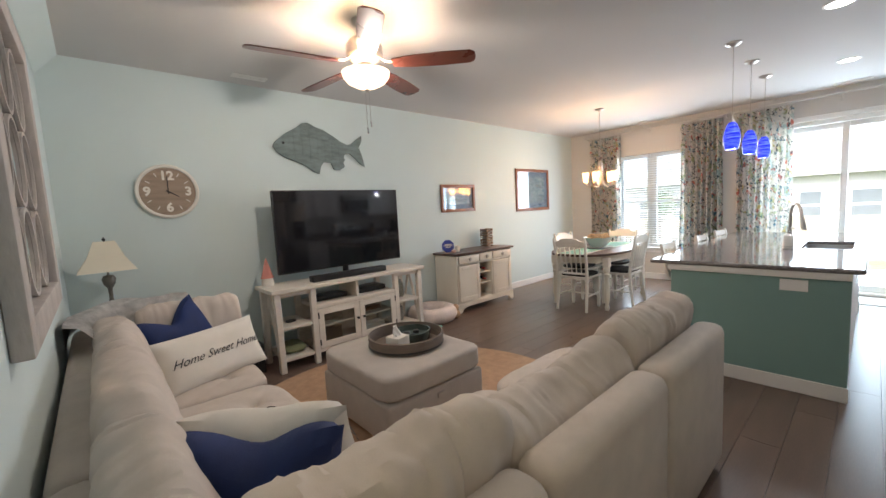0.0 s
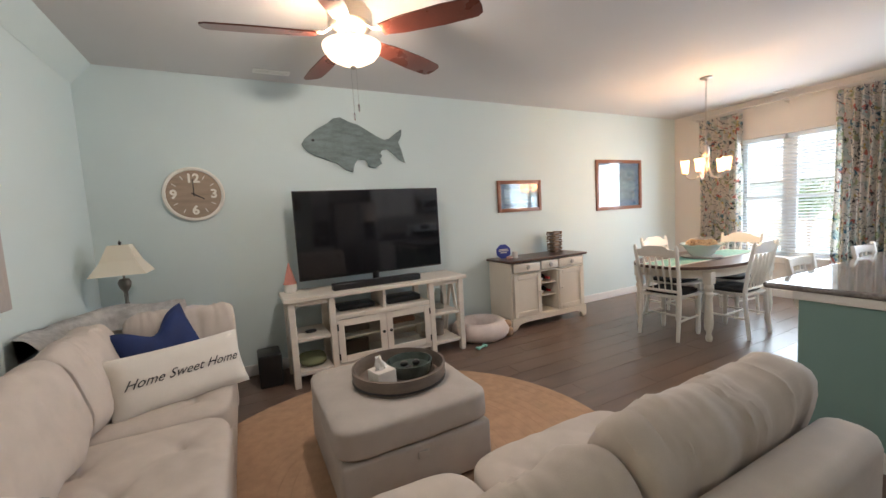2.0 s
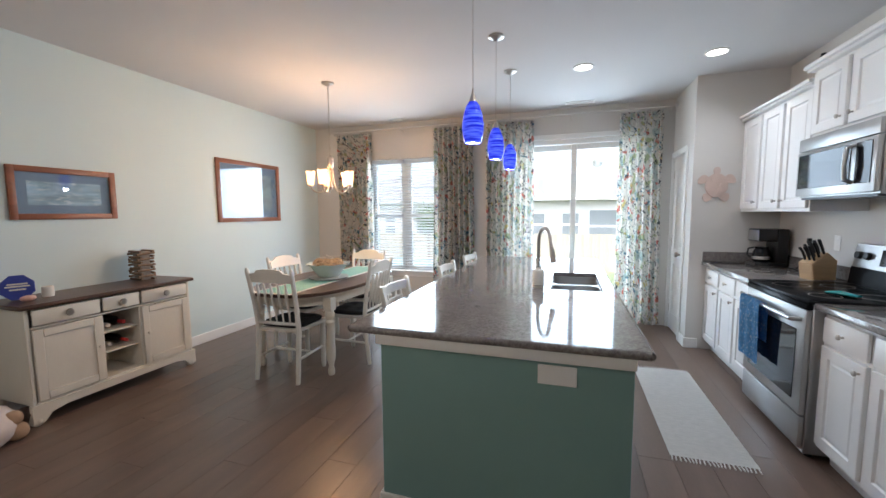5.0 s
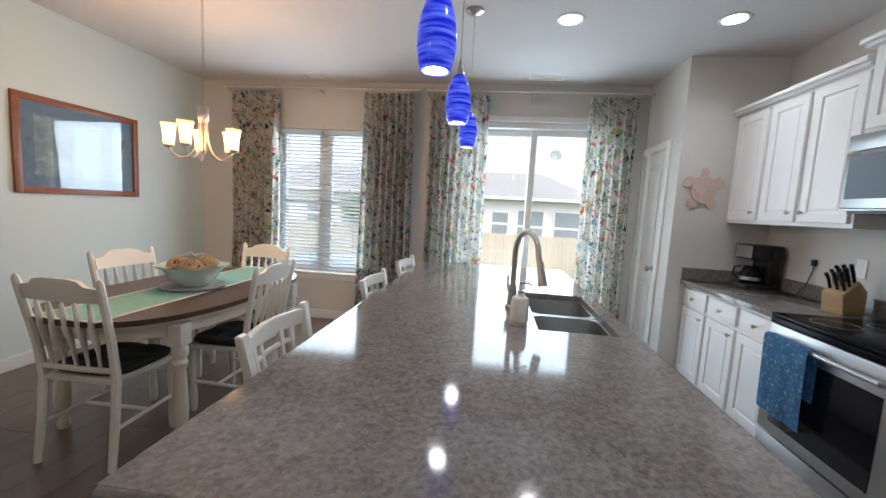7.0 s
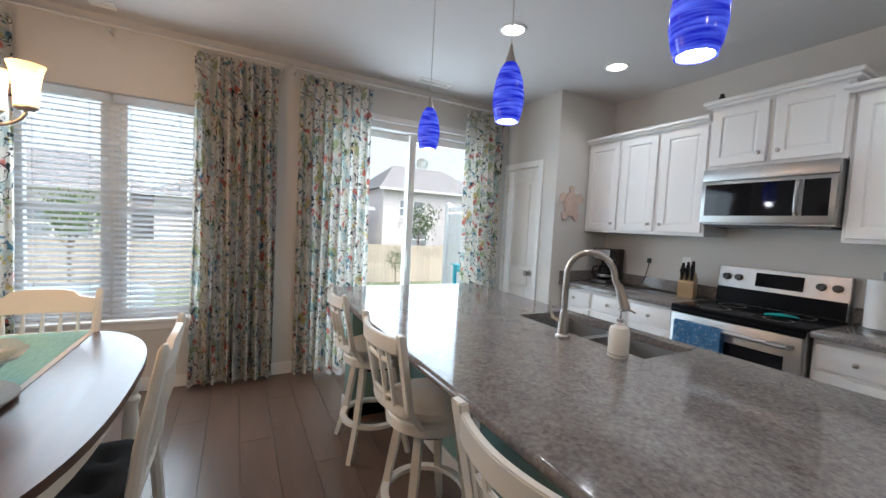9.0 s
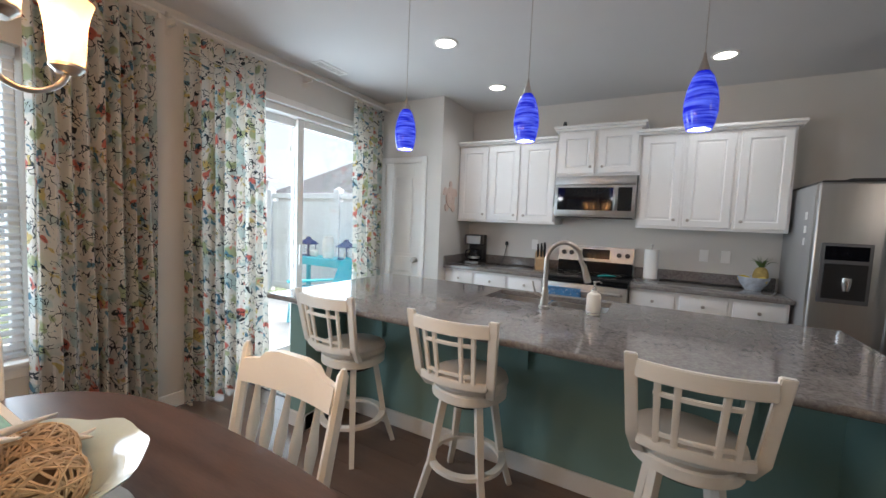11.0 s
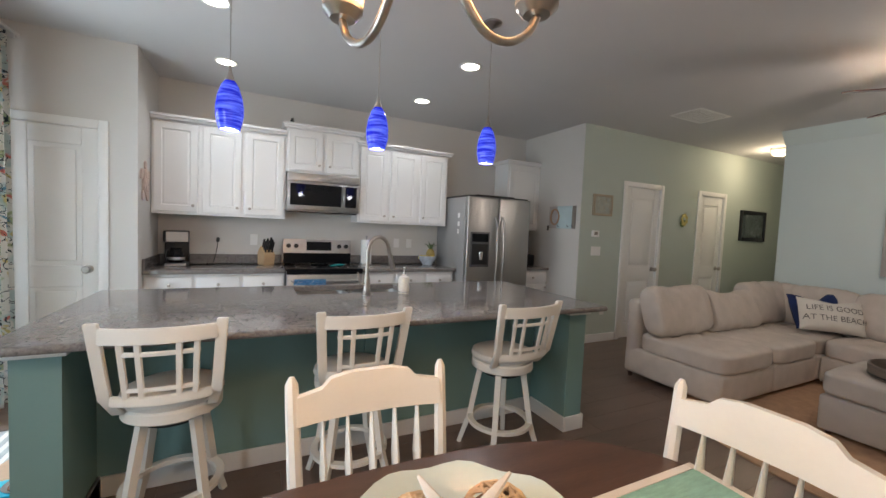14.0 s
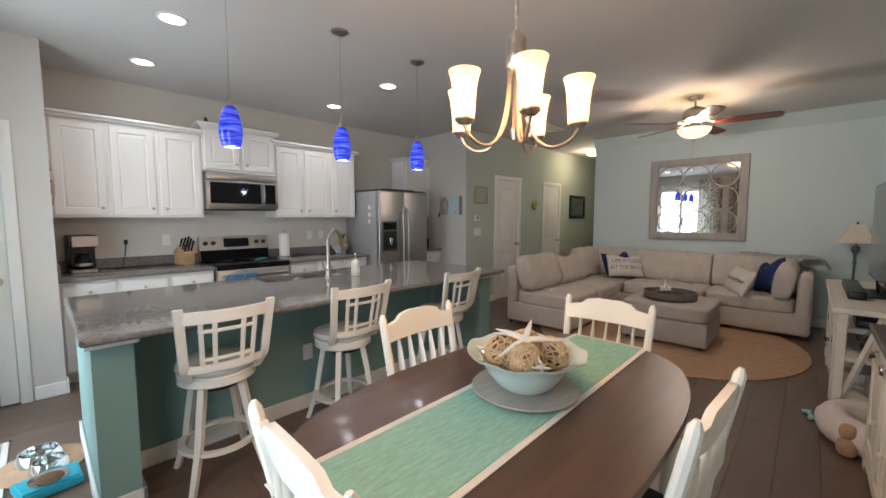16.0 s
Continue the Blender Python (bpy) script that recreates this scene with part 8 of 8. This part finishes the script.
def floor_things():
    m = thing("kitchen_mat", (5.80, 0.10, 0), "cream woven cotton kitchen mat with fringe", "rug")
    wv = mat("cream_woven_cotton", (0.84, 0.82, 0.79), 0.95, var=0.08, scale=20, bump=0.8, fine=120, stretch=(3, 1, 1))
    b = bmesh.new()
    nx = 40
    rows = []
    for i in range(nx + 1):
        x = -0.68 + 1.36 * i / nx
        rows.append([b.verts.new((x, yy, 0.006 + 0.003 * (i % 2))) for yy in (-0.22, 0.22)])
    for p, q in zip(rows, rows[1:]):
        b.faces.new((p[0], q[0], q[1], p[1]))
    bmesh.ops.solidify(b, geom=b.faces[:], thickness=0.005)
    part("weave", b, wv, m)
    for s in (-1, 1):
        b = bmesh.new()
        for k in range(22):
            y = -0.21 + 0.02 * k
            tube(b, [(s * 0.68, y, 0.006), (s * 0.72, y + 0.006 * math.sin(k), 0.004)], 0.004, 5)
        part("fringe", b, wv, m)
    d = thing("door_mat", (7.75, 0.95, 0), "grey and white striped door mat with dark edge", "rug")
    stripe = mat("grey_mat_stripe", (0.42, 0.42, 0.40), 0.95, var=0.15, scale=12, bump=0.5)
    for k in range(16):
        b = bmesh.new()
        x = -0.24 + 0.03 * k
        box(b, x, -0.53, 0.0008, x + 0.0295, 0.53, 0.008, 0.002, 1)
        part("stripe", b, stripe if k % 2 else "canvas", d)
    for y in (-0.545, 0.53):
        b = bmesh.new()
        box(b, -0.25, y, 0.0008, 0.25, y + 0.0148, 0.007, 0.002, 1)
        part("dark_edge", b, "black", d)
    pm = thing("pet_mat", (7.36, 0.95, 0), "round beige pet feeding mat", "mat")
    b = bmesh.new()
    lathe(b, [(0, 0.0085), (0.20, 0.0085), (0.20, 0.012), (0, 0.012)], 0, 0, 0, 36)
    pm.matrix_basis = pose(7.37, 0.90, 0)
    part("pad", b, "jute", pm)
    turq = mat("turquoise_plastic", (0.03, 0.42, 0.55), 0.3, var=0.05, bump=0.02)
    p = thing("pet_feeder", (7.345, 1.19, 0), "turquoise raised pet feeder with a steel food bowl", "pet bowl", rz=8)
    b = bmesh.new()
    slab(b, [(-0.13, -0.09), (0.13, -0.09), (0.115, 0.09), (-0.115, 0.09)], 0.0, 0.055, 0.012)
    part("stand", b, turq, p)
    b = bmesh.new()
    lathe(b, [(0.075, 0.0555), (0.08, 0.062), (0.07, 0.060), (0.055, 0.0565)], 0, 0, 0, 26, close=False)
    part("bowl", b, "chrome", p)
    b = bmesh.new()
    rnd = random.Random(3)
    lathe(b, [(0, 0.0565), (0.058, 0.0565), (0.04, 0.064), (0, 0.067)], 0, 0, 0, 20)
    for v in b.verts:
        v.co.z += rnd.uniform(0, 0.004)
    part("kibble", b, mat("brown_kibble", (0.14, 0.07, 0.035), 0.9, var=0.4, scale=60, bump=0.8), p)
    for x, y, r in ((7.38, 0.83, 0.085), (7.34, 0.99, 0.07)):
        w = thing("water_bowl", (x, y, 0.0125), "stainless steel pet bowl of water", "pet bowl", "steel pet bowls")
        b = bmesh.new()
        lathe(b, [(0, 0), (r * 1.25, 0), (r * 1.15, 0.03), (r, 0.055), (r * 0.94, 0.055), (r * 0.86, 0.012), (0, 0.01)], 0, 0, 0, 32)
        part("dish", b, "chrome", w)
        b = bmesh.new()
        lathe(b, [(0, 0.038), (r * 0.90, 0.038)], 0, 0, 0, 24, close=False)
        part("water", b, "cabglass", w)


floor_things()


# ---- outdoors ----
def outdoors():
    grass = mat("lawn_grass", (0.13, 0.165, 0.085), 0.95, var=0.35, scale=0.8, bump=0.6, fine=30)
    b = bmesh.new()
    xs = [8.235, 10, 12, 14, 18, 24, 34, 60, 200, 2000]
    zs = [-0.14, -0.16, -0.30, -0.50, -0.80, -0.9, -1.0, -1.2, -2, -8]
    ys = [-2000, -60, -12, 0, 12, 60, 2000]
    grid = [[b.verts.new((x, y, z)) for y in ys] for x, z in zip(xs, zs)]
    for p, q in zip(grid, grid[1:]):
        for j in range(len(ys) - 1):
            b.faces.new((p[j], q[j], q[j + 1], p[j + 1]))
    structure("ground", b, grass, "sloping green lawn behind the house", "lawn")
    b = bmesh.new()
    box(b, 8.235, -1.6, -0.20, 11.2, 2.3, -0.09, 0.01, 1)
    structure("pavement", b, mat("patio_concrete", (0.52, 0.50, 0.47), 0.9, var=0.1, scale=2, bump=0.2, fine=80), "pale concrete patio slab", "patio")
    vinyl = mat("white_vinyl", (0.82, 0.83, 0.84), 0.4, var=0.02, bump=0.02)
    f = thing("vinyl_fence", (10.0, -1.75, -0.16), "white vinyl privacy fence beside the patio", "fence")
    for x in (8.34, 10.2, 12.06):
        b = bmesh.new()
        box(b, x - 0.06, -1.81, -0.18, x + 0.06, -1.69, 1.86, 0.006, 1)
        lathe(b, [(0.09, 1.86), (0.09, 1.88), (0, 1.93)], x, -1.75, 0, 4, radians(45))
        part("post", b, vinyl, f, world=True)
    b = bmesh.new()
    box(b, 0, -0.012, 0, 0.146, 0.012, 1.75, 0.003, 1)
    me = mesh_of("board", b, vinyl, False)
    for s in range(2):
        for k in range(12):
            o = new("board", me)
            o.parent = f
            o.location = (8.40 + 1.86 * s + 0.1455 * k - 10.0, 0, 0.07)
        for z in (-0.06, 1.72):
            b = bmesh.new()
            box(b, 8.40 + 1.86 * s, -1.78, z, 10.14 + 1.86 * s, -1.72, z + 0.10, 0.006, 1)
            part("rail", b, vinyl, f, world=True)
    wood = mat("weathered_fence_board", (0.52, 0.46, 0.38), 0.9, var=0.2, scale=3, bump=0.3, stretch=(1, 4, 0.4), rand=0.2)
    g = thing("wood_fence", (18.0, 3.0, -0.8), "weathered wooden picket privacy fence at the lawn's end", "fence")
    b = bmesh.new()
    box(b, 0, 0, 0, 0.02, 0.135, 1.40)
    me = mesh_of("picket", b, wood, False)
    for k in range(180):
        o = new("picket", me)
        o.parent = g
        o.location = (0, -10.5 + 0.14 * k, 0.01 * math.sin(k * 2.7))
    for z in (0.3, 1.1):
        b = bmesh.new()
        box(b, 18.021, -7.5, -0.8 + z, 18.06, 17.6, -0.7 + z)
        part("rail", b, wood, g, world=True)
    siding = mat("pale_siding", (0.74, 0.71, 0.71), 0.8, var=0.04, scale=2, bump=0.0, stretch=(1, 1, 8))
    siding2 = mat("grey_siding", (0.74, 0.71, 0.71), 0.8, var=0.04, scale=2, bump=0.0, stretch=(1, 1, 8))
    roofm = mat("asphalt_shingle", (0.17, 0.17, 0.175), 0.95, var=0.2, scale=1.2, bump=0.4, fine=20)
    far_glass = mat("far_window_glass", (0.28, 0.31, 0.34), 0.15, var=0.1, bump=0)
    def house(x, y, w, d, eave, ridge, sid, label, win):
        hz = -1.1
        h = thing("house", (x, y, hz), label, "house", "houses beyond the fence")
        b = bmesh.new()
        box(b, x, y - w / 2, hz, x + d, y + w / 2, eave)
        part("wall", b, sid, h, world=True)
        n = int((eave - hz) / 0.30)
        b = bmesh.new()
        for k in range(n):
            box(b, x - 0.025, y - w / 2 - 0.005, hz + 0.30 * k, x - 0.001, y + w / 2 + 0.005, hz + 0.30 * k + 0.285)
        part("siding_course", b, sid, h, world=True)
        b = bmesh.new()
        o = 0.5
        v = [b.verts.new(p) for p in ((x - o, y - w / 2 - o, eave), (x - o, y + w / 2 + o, eave), (x + d + o, y + w / 2 + o, eave), (x + d + o, y - w / 2 - o, eave), (x + d / 2, y - w / 4, ridge), (x + d / 2, y + w / 4, ridge))]
        for q in ((0, 1, 5, 4), (1, 2, 5), (2, 3, 4, 5), (3, 0, 4), (3, 2, 1, 0)):
            b.faces.new([v[i] for i in q])
        part("roof", b, roofm, h, world=True, smooth=False)
        b = bmesh.new()
        box(b, x - o - 0.03, y - w / 2 - o, eave - 0.12, x - o + 0.03, y + w / 2 + o, eave + 0.04)
        part("fascia", b, vinyl, h, world=True)
        for wy, wz, ww, wh in win:
            b = bmesh.new()
            box(b, x - 0.06, wy - ww / 2, wz, x - 0.026, wy + ww / 2, wz + wh)
            wi = part("window", b, vinyl, h, world=True)
            b = bmesh.new()
            for sgn in (0, 1):
                box(b, x - 0.068, wy - ww / 2 + 0.08, wz + 0.08 + sgn * wh / 2, x - 0.061, wy + ww / 2 - 0.08, wz - 0.06 + wh / 2 * (1 + sgn))
            part("pane", b, far_glass, wi, world=True)
    house(30, 0.6, 11.5, 9, 2.35, 4.4, siding, "single-storey pale sided house with hip roof", ((4.2, -0.2, 1.0, 1.6), (2.9, -0.2, 1.0, 1.6), (0.8, -0.2, 1.2, 1.6), (-1.2, -0.6, 1.8, 2.2), (-3.6, -0.6, 1.8, 2.2)))
    house(33, -12.2, 9.5, 9, 4.1, 6.6, siding2, "two-storey pale grey sided house with gabled roof", ((-9.2, 2.0, 0.9, 1.3), (-10.4, 2.0, 0.9, 1.3), (-10.5, -0.8, 1.6, 2.0)))
    house(31, 13.5, 12, 9, 2.4, 4.7, siding2, "single-storey grey house seen through blinds", ((9.5, -0.2, 1.0, 1.5), (11.5, -0.2, 1.6, 1.5), (14.5, -0.2, 1.0, 1.5)))
    house(20.5, -22, 12, 10, 2.9, 5.6, siding, "neighbouring pale house with dark roof past the fence", ((-18, -0.2, 1.0, 1.5), (-20, -0.2, 1.0, 1.5)))
    leafm = mat("tree_leaf", (0.09, 0.15, 0.05), 0.7, var=0.5, scale=3, bump=0, rand=0.3)
    bark = mat("tree_bark", (0.16, 0.12, 0.09), 0.9, var=0.3, bump=0.5)
    def tree(x, y, z, h, r, label, seed):
        rnd = random.Random(seed)
        t = thing("tree", (x, y, z), label, "tree", "garden trees")
        b = bmesh.new()
        tube(b, [(0, 0, 0), (0.03, 0.02, h * 0.4), (0, 0, h * 0.75)], [0.05 * h / 3, 0.035 * h / 3, 0.01], 7)
        for k in range(9):
            a, zz = k * 2.4, h * (0.35 + 0.05 * k)
            tube(b, [(0.02, 0, zz), (r * 0.4 * math.cos(a), r * 0.4 * math.sin(a), zz + 0.12 * h), (r * 0.75 * math.cos(a), r * 0.75 * math.sin(a), zz + 0.2 * h)], [0.02 * h / 3, 0.012 * h / 3, 0.004], 5)
        part("trunk", b, bark, t)
        vs, fs = [], []
        for k in range(900):
            a, u = rnd.uniform(0, 6.283), rnd.uniform(-1, 1)
            rr = r * rnd.uniform(0.35, 1.0) * (0.75 + 0.35 * noise.noise(Vector((math.cos(a) * 1.7, math.sin(a) * 1.7, u * 2 + seed))))
            c = Vector((rr * math.sqrt(1 - u * u) * math.cos(a), rr * math.sqrt(1 - u * u) * math.sin(a), h * 0.68 + rr * u * 1.05))
            q = Euler((rnd.uniform(0, 6), rnd.uniform(0, 6), rnd.uniform(0, 6))).to_matrix()
            s = rnd.uniform(0.04, 0.08) * h / 3
            n0 = len(vs)
            for p in ((-s, 0, 0), (0, -s * 0.4, 0.01), (s, 0, 0), (0, s * 0.4, 0.01)):
                vs.append(c + q @ Vector(p))
            fs.append((n0, n0 + 1, n0 + 2, n0 + 3))
        me = bpy.data.meshes.new("crown")
        me.from_pydata(vs, [], fs)
        me.materials.append(leafm)
        o = new("crown", me)
        o.parent = t
        o["kind"] = "stuff"
    tree(15.5, 5.6, -0.6, 2.7, 0.7, "young slender tree on the lawn", 3)
    tree(22.0, -5.6, -0.9, 3.6, 1.3, "leafy tree beyond the wooden fence", 5)
    tree(17.3, -2.6, -0.75, 1.3, 0.6, "rounded green shrub before the fence", 9)
    tree(16, -13, -0.9, 4.5, 1.6, "tree rising behind the white fence", 12)
    turq = mat("turquoise_outdoor_paint", (0.02, 0.48, 0.58), 0.4, var=0.05, bump=0.03)
    t = thing("console_table", (10.0, -1.32, -0.09), "turquoise outdoor console table against the fence", "outdoor table")
    for k in range(4):
        b = bmesh.new()
        box(b, -0.72, -0.20 + 0.10 * k, 0.765, 0.72, -0.105 + 0.10 * k, 0.79, 0.004, 1)
        part("top_slat", b, turq, t)
    for x in (-0.66, 0.60):
        for y in (-0.18, 0.12):
            b = bmesh.new()
            box(b, x, y, 0, x + 0.06, y + 0.06, 0.764, 0.004, 1)
            part("leg", b, turq, t)
    b = bmesh.new()
    box(b, -0.60, 0.13, 0.65, 0.60, 0.155, 0.764, 0.003, 1)
    part("apron", b, turq, t)
    b = bmesh.new()
    box(b, -0.60, -0.12, 0.22, 0.60, 0.12, 0.245, 0.003, 1)
    part("lower_shelf", b, turq, t)
    navy = mat("navy_lantern_metal", (0.02, 0.04, 0.16), 0.4, 0.3, bump=0.02)
    for x in (10.45, 9.56):
        l = thing("garden_lantern", (x, -1.30, 0.7005), "navy blue metal lantern with peaked roof", "lantern", "blue lanterns")
        b = bmesh.new()
        box(b, -0.10, -0.10, 0, 0.10, 0.10, 0.02, 0.003, 1)
        part("base", b, navy, l)
        for sx in (-1, 1):
            for sy in (-1, 1):
                b = bmesh.new()
                box(b, sx * 0.092, sy * 0.092, 0.02, sx * 0.080, sy * 0.080, 0.20)
                part("corner_post", b, navy, l)
        b = bmesh.new()
        lathe(b, [(0.17, 0.20), (0.17, 0.215), (0.06, 0.285), (0.045, 0.29), (0.045, 0.31), (0.02, 0.33), (0, 0.335)], 0, 0, 0, 4, radians(45))
        part("roof", b, navy, l, smooth=False)
        b = bmesh.new()
        lathe(b, [(0, 0.02), (0.035, 0.02), (0.035, 0.12), (0, 0.12)], 0, 0, 0, 14)
        part("candle", b, "canvas", l)
    for x, r, h, lab in ((9.95, 0.10, 0.36, "tall white ribbed garden vase"), (10.28, 0.07, 0.12, "small pale planter on the table")):
        b = bmesh.new()
        lathe(b, [(0, 0), (r * 0.8, 0), (r, h * 0.25), (r, h * 0.75), (r * 0.7, h * 0.95), (r * 0.75, h), (r * 0.6, h), (0, h * 0.9)], x, -1.28, 0.7005, 20)
        single("garden_vase", b, M["offwhite"], lab, "vase")
    def adirondack(m):
        a = thing("adirondack_chair", (0, 0, 0), "turquoise plastic adirondack chair on the patio", "outdoor chair")
        for s in (-1, 1):
            b = bmesh.new()
            slab(b, [(-0.40, 0.0), (-0.32, 0.0), (-0.24, 0.30), (0.38, 0.0), (0.46, 0.0), (0.05, 0.25), (-0.30, 0.40), (-0.36, 0.38)], s * 0.26 - 0.02, s * 0.26 + 0.02, axis="x")
            part("leg_frame", b, turq, a)
            b = bmesh.new()
            box(b, s * 0.25, -0.40, 0.55, s * 0.37, 0.25, 0.575, 0.006, 1)
            part("armrest", b, turq, a)
            b = bmesh.new()
            box(b, s * 0.28, -0.34, 0.30, s * 0.31, -0.26, 0.549)
            part("arm_post", b, turq, a)
        for k in range(5):
            b = bmesh.new()
            box(b, -0.24, -0.34 + 0.10 * k, 0.385 - 0.035 * k, 0.24, -0.25 + 0.10 * k, 0.405 - 0.035 * k, 0.004, 1)
            part("seat_slat", b, turq, a)
        for k in range(5):
            b = bmesh.new()
            x = -0.20 + 0.10 * k
            tube(b, [(x, 0.14, 0.24), (x * 1.2, 0.30, 0.62), (x * 1.3, 0.38, 0.92 - 0.05 * abs(k - 2))], [0.045, 0.05, 0.045], 6, flat=0.25)
            part("back_slat", b, turq, a)
        a.matrix_basis = m
        return a
    adirondack(pose(9.10, -0.34, -0.09, 0, 0, 150))
    b = bmesh.new()
    soft_box(b, 10.8, 4.2, 0.10, 1.3, 1.5, 0.55, 5, 10, 0.05, 0.02)
    for v in b.verts:
        v.co.z = max(v.co.z, -0.2)
    single("covered_table", b, mat("blue_grey_cover", (0.22, 0.30, 0.36), 0.6, var=0.1, bump=0.2), "blue-grey covered patio furniture on the lawn", "covered furniture")
    sh = thing("wind_shell", (8.55, 0.55, 2.16), "pale hanging shell ornament under the eave", "ornament")
    b = bmesh.new()
    soft_box(b, 0, 0, -0.06, 0.14, 0.14, 0.12, 2, 6)
    tube(b, [(0, 0, 0), (0, 0, 0.26)], 0.003, 5)
    part("shell", b, "canvas", sh)
    b = bmesh.new()
    box(b, 8.235, -2.2, 2.42, 8.68, 5.2, 2.50, 0.01, 1)
    structure("eave", b, "white", "white soffit of the roof overhang", "roof")
    b = bmesh.new()
    rows = []
    for i in range(25):
        a = radians(-100 + 200 * i / 24)
        rows.append([b.verts.new((8 + 90 * math.cos(a), 1 + 90 * math.sin(a), z)) for z in (-3, 20, 45, 70)])
    for p, q in zip(rows, rows[1:]):
        for k in range(3):
            b.faces.new((p[k], q[k], q[k + 1], p[k + 1]))
    structure("backdrop", b, mat("overcast_sky", (0.0, 0.0, 0.0), 1.0, glow=(0.94, 0.97, 1.0, 0.33), bump=0), "plain white overcast sky", "sky")


outdoors()


# ---- floor planks, last ----
def planks():
    w, l = 0.19, 1.52
    b = bmesh.new()
    box(b, 0.0005, 0.0005, -0.012, l - 0.0005, w - 0.0005, 0.0)
    for v in b.verts:
        if v.co.z > -0.001:
            v.co.x += 0.0006 if v.co.x < l / 2 else -0.0006
            v.co.y += 0.0006 if v.co.y < w / 2 else -0.0006
    me = mesh_of("plank", b, "plank", False)
    rows = int(math.ceil((NY - KY) / w))
    for r in range(rows):
        y = KY + r * w
        x = -3.1 - (r * 0.57) % l
        while x < EX:
            if x + l > -3.0 and not (x + l < WX - 0.3 and (y > 1.2 or y + w < 0.0)) and not (x + l < AX - 0.2 and y + w < 0.0):
                ob = new("plank", me)
                ob.parent = floor
                ob.location, ob.scale.x = (x, y, 0.0), min(1.0, (EX + 0.1 - x) / l)
            x += l


planks()
